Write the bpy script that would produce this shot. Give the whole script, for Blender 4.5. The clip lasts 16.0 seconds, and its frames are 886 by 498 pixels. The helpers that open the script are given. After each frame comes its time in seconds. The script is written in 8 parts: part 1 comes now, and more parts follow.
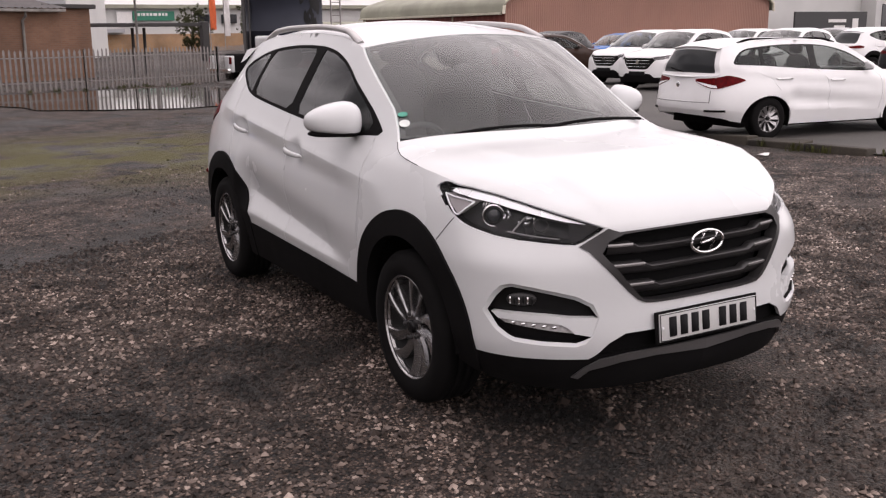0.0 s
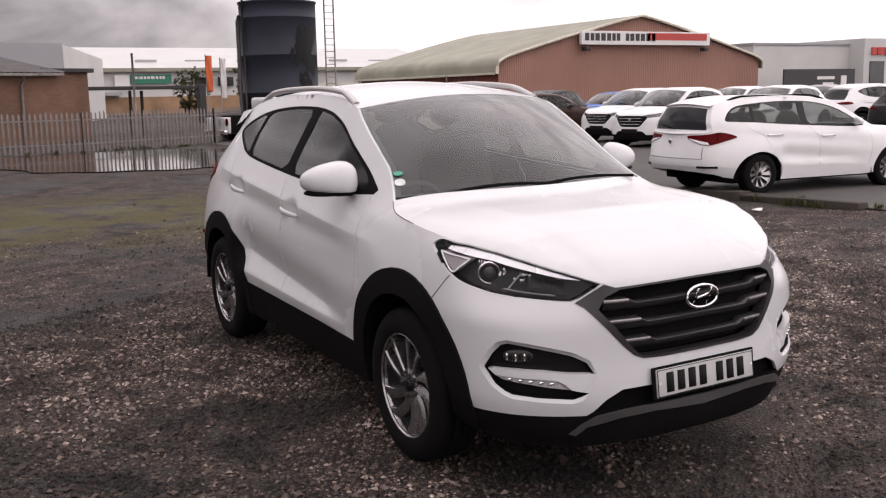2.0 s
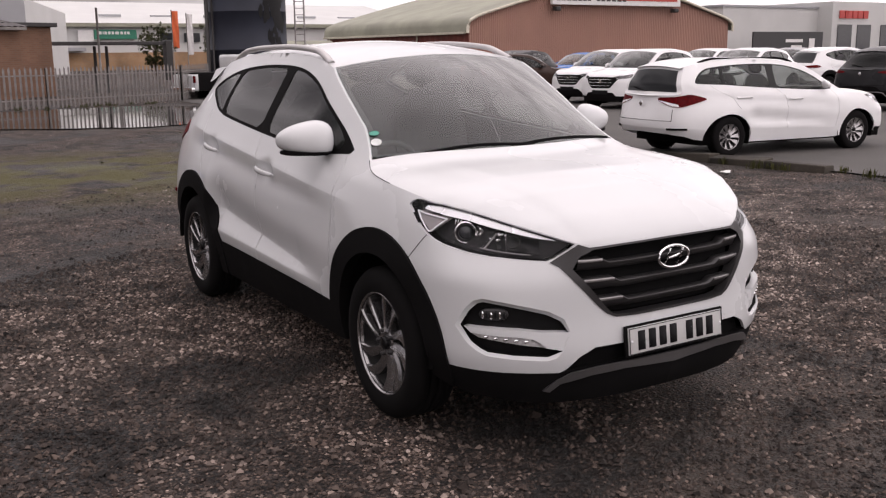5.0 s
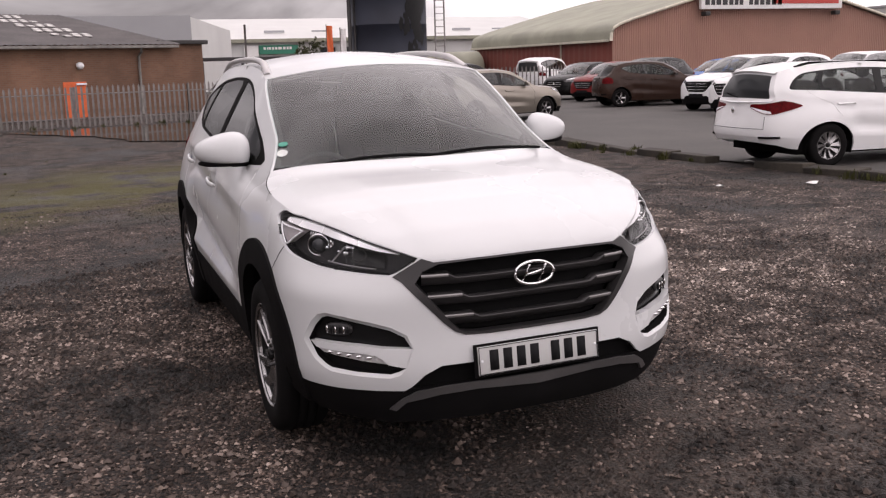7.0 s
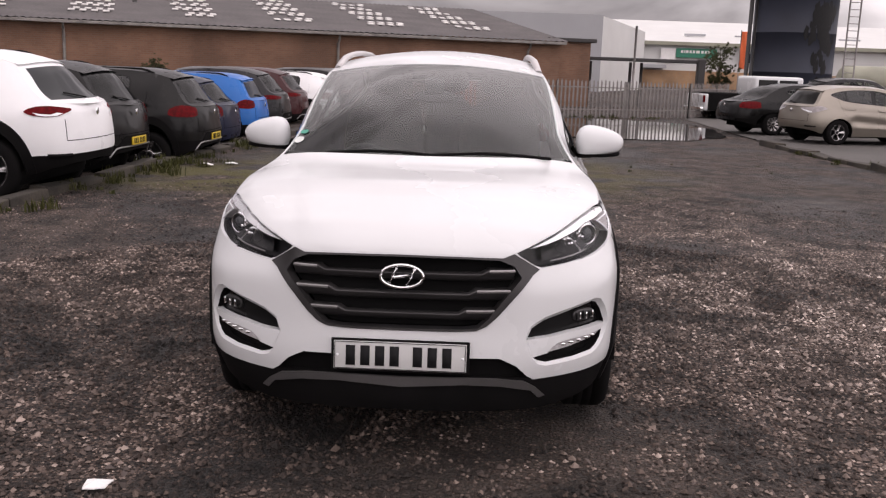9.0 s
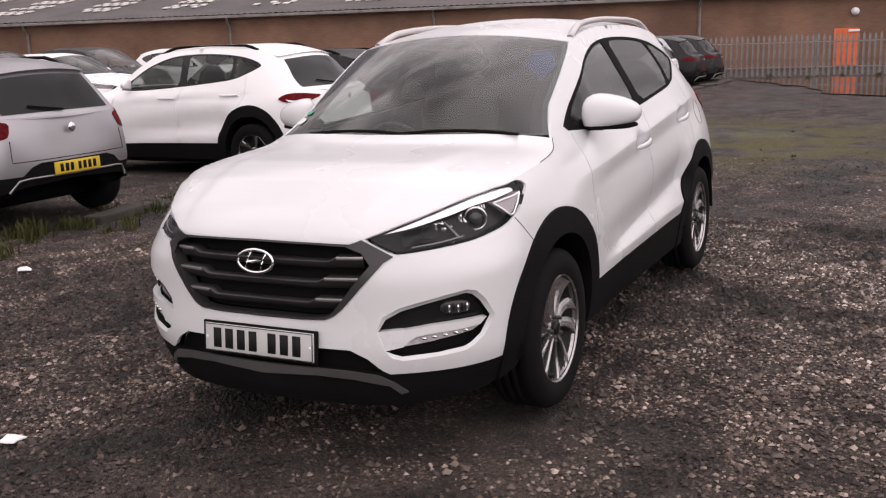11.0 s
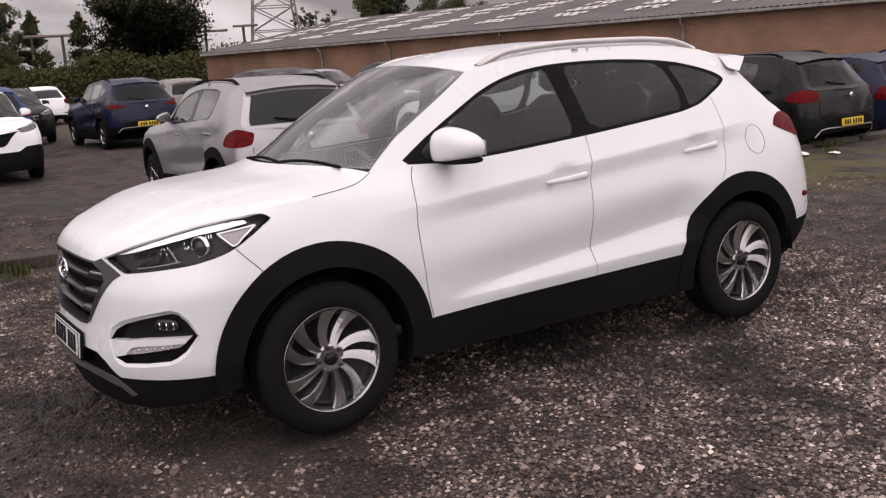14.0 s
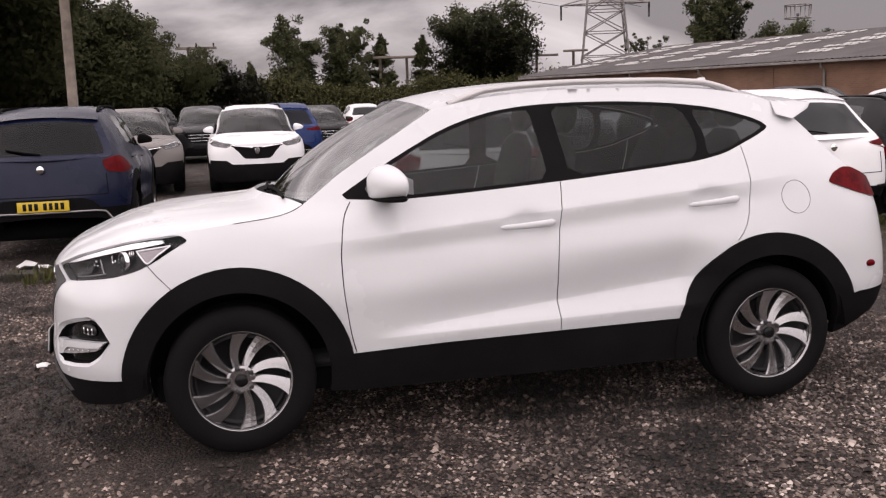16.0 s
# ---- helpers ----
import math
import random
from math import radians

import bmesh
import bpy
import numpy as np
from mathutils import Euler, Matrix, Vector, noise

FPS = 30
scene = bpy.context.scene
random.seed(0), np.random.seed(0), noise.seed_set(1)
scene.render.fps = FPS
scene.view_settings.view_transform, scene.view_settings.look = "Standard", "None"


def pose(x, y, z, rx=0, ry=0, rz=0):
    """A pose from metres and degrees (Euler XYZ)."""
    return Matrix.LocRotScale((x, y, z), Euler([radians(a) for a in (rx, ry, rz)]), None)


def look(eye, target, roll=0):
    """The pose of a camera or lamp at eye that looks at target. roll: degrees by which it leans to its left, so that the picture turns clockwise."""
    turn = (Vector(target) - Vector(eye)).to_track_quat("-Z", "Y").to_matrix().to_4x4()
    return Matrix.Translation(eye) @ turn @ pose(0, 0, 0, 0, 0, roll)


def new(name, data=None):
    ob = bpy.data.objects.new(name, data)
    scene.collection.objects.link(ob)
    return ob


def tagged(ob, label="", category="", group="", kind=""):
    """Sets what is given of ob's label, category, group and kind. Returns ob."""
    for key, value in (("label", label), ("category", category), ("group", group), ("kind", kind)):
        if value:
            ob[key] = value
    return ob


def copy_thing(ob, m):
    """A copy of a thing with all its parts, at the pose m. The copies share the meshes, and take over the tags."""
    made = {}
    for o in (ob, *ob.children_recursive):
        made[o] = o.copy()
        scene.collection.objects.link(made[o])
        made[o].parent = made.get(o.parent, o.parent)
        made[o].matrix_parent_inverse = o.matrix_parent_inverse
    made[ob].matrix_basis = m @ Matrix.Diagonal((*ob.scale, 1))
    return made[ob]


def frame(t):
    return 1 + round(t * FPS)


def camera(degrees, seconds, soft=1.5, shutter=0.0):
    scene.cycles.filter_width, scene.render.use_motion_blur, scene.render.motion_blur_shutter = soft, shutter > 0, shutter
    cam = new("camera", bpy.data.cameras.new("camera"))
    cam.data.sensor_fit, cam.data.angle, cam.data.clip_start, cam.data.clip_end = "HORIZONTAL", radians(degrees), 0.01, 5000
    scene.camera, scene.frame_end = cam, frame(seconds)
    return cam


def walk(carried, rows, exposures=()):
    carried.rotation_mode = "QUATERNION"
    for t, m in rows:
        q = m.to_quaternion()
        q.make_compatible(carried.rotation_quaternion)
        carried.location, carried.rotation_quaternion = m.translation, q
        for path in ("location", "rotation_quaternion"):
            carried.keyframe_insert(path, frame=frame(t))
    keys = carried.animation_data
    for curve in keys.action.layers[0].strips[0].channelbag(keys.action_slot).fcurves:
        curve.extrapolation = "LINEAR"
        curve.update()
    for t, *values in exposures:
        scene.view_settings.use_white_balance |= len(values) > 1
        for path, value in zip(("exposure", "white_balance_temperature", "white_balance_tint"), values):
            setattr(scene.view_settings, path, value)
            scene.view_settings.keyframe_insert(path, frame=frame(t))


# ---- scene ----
cam = camera(49.4, 16.0, 1.25)
PATH = [
    (0, (-2.739, -4.99, 1.607), (-1.792, -3.284, 1.17), -0.7),
    (0.5, (-2.735, -4.992, 1.602), (-1.829, -3.259, 1.182), -1.9),
    (1, (-2.737, -4.992, 1.603), (-1.816, -3.262, 1.204), -2.1),
    (1.5, (-2.749, -5.007, 1.609), (-1.795, -3.285, 1.257), -1.7),
    (2, (-2.746, -5.004, 1.608), (-1.779, -3.283, 1.289), -1.2),
    (2.5, (-2.753, -4.999, 1.609), (-1.823, -3.258, 1.284), -1.0),
    (3, (-2.754, -4.999, 1.609), (-1.797, -3.275, 1.272), -0.3),
    (3.5, (-2.756, -5.002, 1.611), (-1.769, -3.305, 1.227), -0.0),
    (4, (-2.758, -5.015, 1.611), (-1.749, -3.336, 1.212), -0.2),
    (4.5, (-2.769, -5.018, 1.61), (-1.755, -3.342, 1.205), -0.6),
    (5, (-2.796, -5.026, 1.614), (-1.782, -3.35, 1.213), -0.6),
    (5.2, (-2.791, -5.023, 1.612), (-1.755, -3.357, 1.222), -0.5),
    (7.3, (-1.377, -5.616, 1.586), (-0.796, -3.738, 1.222), -0.8),
    (7.5, (-1.182, -5.695, 1.613), (-0.702, -3.787, 1.253), 0.1),
    (8, (-0.685, -5.781, 1.592), (-0.373, -3.843, 1.208), 1.7),
    (8.2, (-0.52, -5.814, 1.618), (-0.295, -3.866, 1.225), 1.6),
    (8.5, (-0.217, -5.863, 1.584), (-0.133, -3.905, 1.186), 0.5),
    (9, (0.321, -5.861, 1.601), (0.228, -3.899, 1.225), 2.1),
    (9.2, (0.51, -5.792, 1.587), (0.36, -3.835, 1.205), 1.6),
    (11.3, (2.564, -4.969, 1.613), (1.558, -3.291, 1.195), -2.8),
    (11.5, (2.748, -4.877, 1.631), (1.677, -3.236, 1.228), -3.2),
    (12, (3.167, -4.575, 1.611), (1.959, -3.03, 1.22), -2.1),
    (12.5, (3.635, -4.287, 1.585), (2.314, -2.834, 1.21), -1.8),
    (13, (4.009, -3.907, 1.584), (2.551, -2.585, 1.227), -3.3),
    (13.5, (4.257, -3.514, 1.615), (2.711, -2.312, 1.21), -3.2),
    (14, (4.611, -3.064, 1.625), (2.949, -2.021, 1.237), -3.7),
    (14.5, (4.782, -2.685, 1.587), (3.036, -1.791, 1.198), -4.2),
    (15, (4.96, -2.245, 1.601), (3.153, -1.468, 1.241), -3.0),
    (15.2, (5.055, -2.031, 1.586), (3.219, -1.315, 1.244), -2.8),
    (15.5, (5.195, -1.777, 1.622), (3.321, -1.151, 1.314), -2.3),
    (16, (5.249, -1.332, 1.599), (3.318, -0.908, 1.292), -1.9),
]
EXPOSURES = ((0.0, 0.22, 6800, 21), (1.0, 0.18, 6800, 21), (2.5, 0.06, 6800, 21), (3.5, 0.0, 6800, 21), (5.0, 0.06, 6800, 21), (7.5, 0.10, 6800, 22), (9.0, 0.14, 6800, 22), (12.5, 0.19, 6850, 22), (15.0, 0.22, 6850, 22), (16.0, 0.19, 6850, 22))
walk(cam, [(t, look(eye, target, roll)) for t, eye, target, roll in PATH], EXPOSURES)

# ---- sky and sun: bright overcast with thin patches ----
world = bpy.data.worlds.new("world")
scene.world = world
world.use_nodes = True
wn, wl = world.node_tree.nodes, world.node_tree.links
wn.clear()
w_out, w_bg = wn.new("ShaderNodeOutputWorld"), wn.new("ShaderNodeBackground")
w_sky, w_mix = wn.new("ShaderNodeTexSky"), wn.new("ShaderNodeMix")
w_tc, w_map, w_noise, w_ramp = (wn.new("ShaderNodeTexCoord"), wn.new("ShaderNodeMapping"), wn.new("ShaderNodeTexNoise"), wn.new("ShaderNodeValToRGB"))
SUN_TURN, SUN_RISE, THIN_TURN = 175.0, 58.0, 105.0
w_sky.sky_type, w_sky.sun_disc = "NISHITA", False
w_sky.sun_elevation, w_sky.sun_rotation = radians(SUN_RISE), radians(SUN_TURN)
w_sky.air_density, w_sky.dust_density = 1.0, 3.0
w_map.inputs["Scale"].default_value = (1.0, 1.0, 2.6)
w_noise.inputs["Scale"].default_value, w_noise.inputs["Detail"].default_value = 2.3, 7.0
w_noise.inputs["Distortion"].default_value = 0.6
w_ramp.color_ramp.elements[0].position, w_ramp.color_ramp.elements[0].color = 0.34, (2.1, 2.05, 2.1, 1)
w_ramp.color_ramp.elements[1].position, w_ramp.color_ramp.elements[1].color = 0.62, (10.6, 10.5, 10.6, 1)
w_mix.data_type = "RGBA"
w_mix.inputs[0].default_value = 0.93
w_bg.inputs["Strength"].default_value = 0.113
wl.new(w_tc.outputs["Generated"], w_map.inputs["Vector"])
wl.new(w_map.outputs["Vector"], w_noise.inputs["Vector"])
w_dot, w_add = wn.new("ShaderNodeVectorMath"), wn.new("ShaderNodeMath")
w_dot.operation, w_add.operation = "DOT_PRODUCT", "MULTIPLY_ADD"
w_dot.inputs[1].default_value = (math.sin(radians(THIN_TURN)), math.cos(radians(THIN_TURN)), 0.5)
w_add.inputs[1].default_value = 0.20  # the cloud is thinner to one side
wl.new(w_tc.outputs["Generated"], w_dot.inputs[0])
wl.new(w_dot.outputs["Value"], w_add.inputs[0])
wl.new(w_noise.outputs[0], w_add.inputs[2])
wl.new(w_add.outputs[0], w_ramp.inputs["Fac"])
wl.new(w_sky.outputs["Color"], w_mix.inputs[6])
wl.new(w_ramp.outputs["Color"], w_mix.inputs[7])
# an overcast sky is brightest overhead
w_xyz, w_rise, w_dome = wn.new("ShaderNodeSeparateXYZ"), wn.new("ShaderNodeMapRange"), wn.new("ShaderNodeMix")
w_rise.inputs[1].default_value, w_rise.inputs[2].default_value = 0.0, 1.0
w_rise.interpolation_type = "SMOOTHSTEP"
w_rise.inputs[3].default_value, w_rise.inputs[4].default_value = 1.04, 1.34
w_dome.data_type, w_dome.blend_type = "RGBA", "MULTIPLY"
w_dome.inputs[0].default_value = 1.0
wl.new(w_tc.outputs["Generated"], w_xyz.inputs[0])
wl.new(w_xyz.outputs[2], w_rise.inputs[0])
wl.new(w_mix.outputs[2], w_dome.inputs[6])
wl.new(w_rise.outputs[0], w_dome.inputs[7])
wl.new(w_dome.outputs[2], w_bg.inputs["Color"])
wl.new(w_bg.outputs[0], w_out.inputs["Surface"])
sun = new("sun", bpy.data.lights.new("sun", "SUN"))
sun.data.energy, sun.data.angle, sun.data.color = 0.80, radians(178), (1.0, 0.97, 0.93)
sun_dir = Vector((math.sin(radians(SUN_TURN)) * math.cos(radians(SUN_RISE)), math.cos(radians(SUN_TURN)) * math.cos(radians(SUN_RISE)), math.sin(radians(SUN_RISE))))
sun.matrix_world = look(sun_dir * 50, (0, 0, 0))


# ---- materials ----
def tree(name):
    m = bpy.data.materials.new(name)
    m.use_nodes = True
    n = m.node_tree.nodes
    return m, n, m.node_tree.links, n["Principled BSDF"]


def texture(n, l, kind, scale, detail=4.0, space="Object"):
    tc = n.new("ShaderNodeTexCoord")
    tx = n.new(kind)
    tx.inputs["Scale"].default_value = scale
    if kind == "ShaderNodeTexNoise":
        tx.inputs["Detail"].default_value = detail
    l.new(tc.outputs[space], tx.inputs["Vector"])
    return tx


def ramp(n, l, src, stops):
    r = n.new("ShaderNodeValToRGB")
    e = r.color_ramp.elements
    while len(e) < len(stops):
        e.new(0.5)
    for el, (p, c) in zip(e, stops):
        el.position, el.color = p, (*c, 1) if len(c) == 3 else c
    l.new(src, r.inputs["Fac"])
    return r


def mix(n, l, fac, a, b, mode="MIX"):
    m = n.new("ShaderNodeMix")
    m.data_type, m.blend_type = "RGBA", mode
    for slot, v in ((0, fac), (6, a), (7, b)):
        if isinstance(v, (int, float)):
            m.inputs[slot].default_value = v
        elif isinstance(v, tuple):
            m.inputs[slot].default_value = (*v, 1)
        else:
            l.new(v, m.inputs[slot])
    return m.outputs[2]


def bump(n, l, p, height, strength, distance):
    b = n.new("ShaderNodeBump")
    b.inputs["Strength"].default_value, b.inputs["Distance"].default_value = strength, distance
    l.new(height, b.inputs["Height"])
    l.new(b.outputs[0], p.inputs["Normal"])


def plain(name, col, rough=0.5, metal=0.0, vary=0.15, scale=6.0, relief=0.0, fine=90.0, coat=0.0, spec=0.5, space="Object"):
    """A surface of one colour with soft patches, grain and a little relief."""
    m, n, l, p = tree(name)
    big = texture(n, l, "ShaderNodeTexNoise", scale, 5, space)
    small = texture(n, l, "ShaderNodeTexNoise", fine, 3, space)
    dark, light = tuple(c * (1 - vary) for c in col), tuple(min(1, c * (1 + vary)) for c in col)
    r = ramp(n, l, big.outputs[0], [(0.3, dark), (0.7, light)])
    g = ramp(n, l, small.outputs[0], [(0.3, (1 - vary * 0.6,) * 3), (0.7, (1, 1, 1))])
    l.new(mix(n, l, 1.0, r.outputs[0], g.outputs[0], "MULTIPLY"), p.inputs["Base Color"])
    rr = ramp(n, l, big.outputs[0], [(0.3, (max(0.02, rough - 0.06),) * 3), (0.7, (min(1, rough + 0.06),) * 3)])
    l.new(rr.outputs[0], p.inputs["Roughness"])
    p.inputs["Metallic"].default_value = metal
    p.inputs["Coat Weight"].default_value = coat
    p.inputs["Coat Roughness"].default_value = 0.04
    p.inputs["Specular IOR Level"].default_value = spec
    if relief:
        bump(n, l, p, small.outputs[0], 0.6, relief)
    return m


def paint_material(name, metallic=0.0, rough=0.32):
    """Car paint whose colour is each object's own, with a film of road dirt."""
    m, n, l, p = tree(name)
    oi = n.new("ShaderNodeObjectInfo")
    film = texture(n, l, "ShaderNodeTexNoise", 2.2, 6)
    f = ramp(n, l, film.outputs[0], [(0.35, (0.0,) * 3), (0.75, (0.08,) * 3)])
    l.new(mix(n, l, f.outputs[0], oi.outputs["Color"], (0.10, 0.092, 0.085)), p.inputs["Base Color"])
    p.inputs["Metallic"].default_value = metallic
    rr = ramp(n, l, film.outputs[0], [(0.35, (rough - 0.08,) * 3), (0.75, (rough + 0.12,) * 3)])
    l.new(rr.outputs[0], p.inputs["Roughness"])
    p.inputs["Coat Weight"].default_value = 0.2
    p.inputs["Specular IOR Level"].default_value = 0.10
    p.inputs["Coat Roughness"].default_value = 0.06
    return m


def glass_material(name, tint, clear, ior=2.0, shine=1.0, steep=3.4):
    """Car glass: a see-through tinted pane with a mirror gloss by the angle."""
    m, n, l, p = tree(name)
    n.remove(p)
    out = n["Material Output"]
    see, gloss, mixer, fres = n.new("ShaderNodeBsdfTransparent"), n.new("ShaderNodeBsdfGlossy"), n.new("ShaderNodeMixShader"), n.new("ShaderNodeLayerWeight")
    see.inputs["Color"].default_value = (*(c * clear for c in tint), 1)
    gloss.inputs["Roughness"].default_value = 0.0
    fres.inputs["Blend"].default_value = 0.5
    f0 = ((ior - 1) / (ior + 1)) ** 2
    power, share = n.new("ShaderNodeMath"), n.new("ShaderNodeMath")
    power.operation, share.operation = "POWER", "MULTIPLY_ADD"
    power.inputs[1].default_value = steep
    share.inputs[1].default_value, share.inputs[2].default_value = (1 - f0) * shine, f0 * shine
    l.new(fres.outputs["Facing"], power.inputs[0])
    l.new(power.outputs[0], share.inputs[0])
    l.new(share.outputs[0], mixer.inputs[0])
    l.new(see.outputs[0], mixer.inputs[1])
    l.new(gloss.outputs[0], mixer.inputs[2])
    l.new(mixer.outputs[0], out.inputs["Surface"])
    return m


PAINT = paint_material("car_paint")
PAINT_METAL = paint_material("metallic_paint", 0.7, 0.36)
M_WHITE = plain("white_paint", (0.600, 0.608, 0.618), 0.25, vary=0.012, scale=1.5, coat=0.4, spec=0.35)
M_TRIM = plain("black_plastic", (0.0080, 0.0075, 0.0078), 0.75, vary=0.2, fine=400, relief=0.0004, spec=0.05)
M_GLOSSBLACK = plain("gloss_black", (0.009, 0.009, 0.0095), 0.15, vary=0.1, spec=0.2)
M_DARK = plain("dark_cavity", (0.007, 0.0068, 0.007), 0.9, spec=0.05)
M_SATIN = plain("satin_grey_metal", (0.30, 0.29, 0.29), 0.34, 0.75, 0.08)
M_GRILLE = plain("grille_grey", (0.040, 0.038, 0.039), 0.34, 0.4, 0.1)
M_SKID = plain("skid_grey", (0.085, 0.081, 0.082), 0.45, 0.2, 0.1)
M_CHROME = plain("chrome", (0.85, 0.85, 0.86), 0.1, 1.0, 0.03)
M_ALLOY = plain("alloy", (0.35, 0.343, 0.347), 0.22, 0.9, 0.06)
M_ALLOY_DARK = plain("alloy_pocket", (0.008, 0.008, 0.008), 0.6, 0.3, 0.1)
M_TYRE = plain("tyre_rubber", (0.0068, 0.0063, 0.0065), 0.82, vary=0.25, fine=250, relief=0.0006, spec=0.10)
M_GLASS = glass_material("car_glass", (0.76, 0.80, 0.78), 0.70, 1.5, 0.75)
M_PARKED_SCREEN = glass_material("parked_car_glass", (0.76, 0.80, 0.78), 0.70, 1.5, 0.95)
M_SCREEN = glass_material("windscreen_glass", (0.80, 0.87, 0.85), 0.92, 1.6, 1.0, 3.0)
M_PRIVACY = glass_material("privacy_glass", (0.34, 0.35, 0.36), 0.6, 1.55, 1.0)
M_SIDE_DARK = glass_material("rear_side_glass", (0.62, 0.66, 0.66), 0.62, 1.45, 0.60)
M_REAR_GLASS = glass_material("rear_glass", (0.30, 0.31, 0.32), 0.6, 1.45, 0.55, 4.2)
M_LENS = glass_material("lamp_lens", (0.97, 0.97, 0.98), 1.0, 1.4, 0.35)
M_LAMP_GREY = plain("lamp_reflector_grey", (0.16, 0.155, 0.155), 0.2, 0.5, 0.6, 14.0)
M_STRIP = plain("daytime_lens", (0.42, 0.41, 0.415), 0.22, 0.0, 0.25, 60.0)
M_BRIGHT = plain("bright_reflector", (0.88, 0.88, 0.89), 0.3, 0.5, 0.03)
M_HOUSING = plain("lamp_housing", (0.008, 0.0078, 0.0085), 0.32, 0.0, 0.2, spec=0.25)
M_WINDOW = plain("dark_glazing", (0.03, 0.032, 0.036), 0.08, vary=0.2)
M_SIGNAL = plain("signal_lens", (0.30, 0.275, 0.28), 0.3, vary=0.1)
M_LED = plain("lamp_white", (0.82, 0.83, 0.85), 0.25, vary=0.05)
M_RED = plain("red_lamp", (0.105, 0.0012, 0.003), 0.4, vary=0.45, scale=22, coat=0.12, spec=0.02)
M_RAIL = plain("brushed_rail", (0.52, 0.50, 0.50), 0.38, 0.35, 0.06)
M_SEAT = plain("seat_cloth", (0.020, 0.019, 0.020), 0.85, vary=0.2, fine=300, relief=0.001)
M_DASH = plain("dashboard_plastic", (0.03, 0.03, 0.032), 0.6, vary=0.12, fine=300, relief=0.0005)
M_LINER = plain("roof_lining", (0.10, 0.097, 0.094), 0.9)
M_PLATE_W = plain("plate_white", (0.50, 0.50, 0.495), 0.35, vary=0.04)
M_PLATE_Y = plain("plate_yellow", (0.62, 0.43, 0.03), 0.35, vary=0.05)
M_PLATE_BAR = plain("plate_black", (0.014, 0.014, 0.015), 0.8, spec=0.1)
M_STICKER = plain("sticker", (0.65, 0.68, 0.66), 0.5, vary=0.1, scale=40)
M_STICKER_G = plain("sticker_green", (0.05, 0.30, 0.22), 0.5, vary=0.1)


# ---- shapes ----
def spline(xs, ys, x):
    """Cubic interpolation with limited slopes through the knots."""
    xs, ys, x = np.asarray(xs, float), np.asarray(ys, float), np.asarray(x, float)
    h = np.diff(xs)
    s = np.diff(ys) / h
    m = np.empty_like(ys)
    m[0], m[-1] = s[0], s[-1]
    a, b = s[:-1], s[1:]
    w1, w2 = 2 * h[1:] + h[:-1], h[1:] + 2 * h[:-1]
    with np.errstate(divide="ignore", invalid="ignore"):
        m[1:-1] = np.where(a * b > 0, (w1 + w2) / (w1 / a + w2 / b), 0.0)
    i = np.clip(np.searchsorted(xs, x) - 1, 0, len(h) - 1)
    t = np.clip((x - xs[i]) / h[i], 0, 1)
    t2, t3 = t * t, t * t * t
    return ((2 * t3 - 3 * t2 + 1) * ys[i] + (t3 - 2 * t2 + t) * h[i] * m[i]
            + (3 * t2 - 2 * t3) * ys[i + 1] + (t3 - t2) * h[i] * m[i + 1])


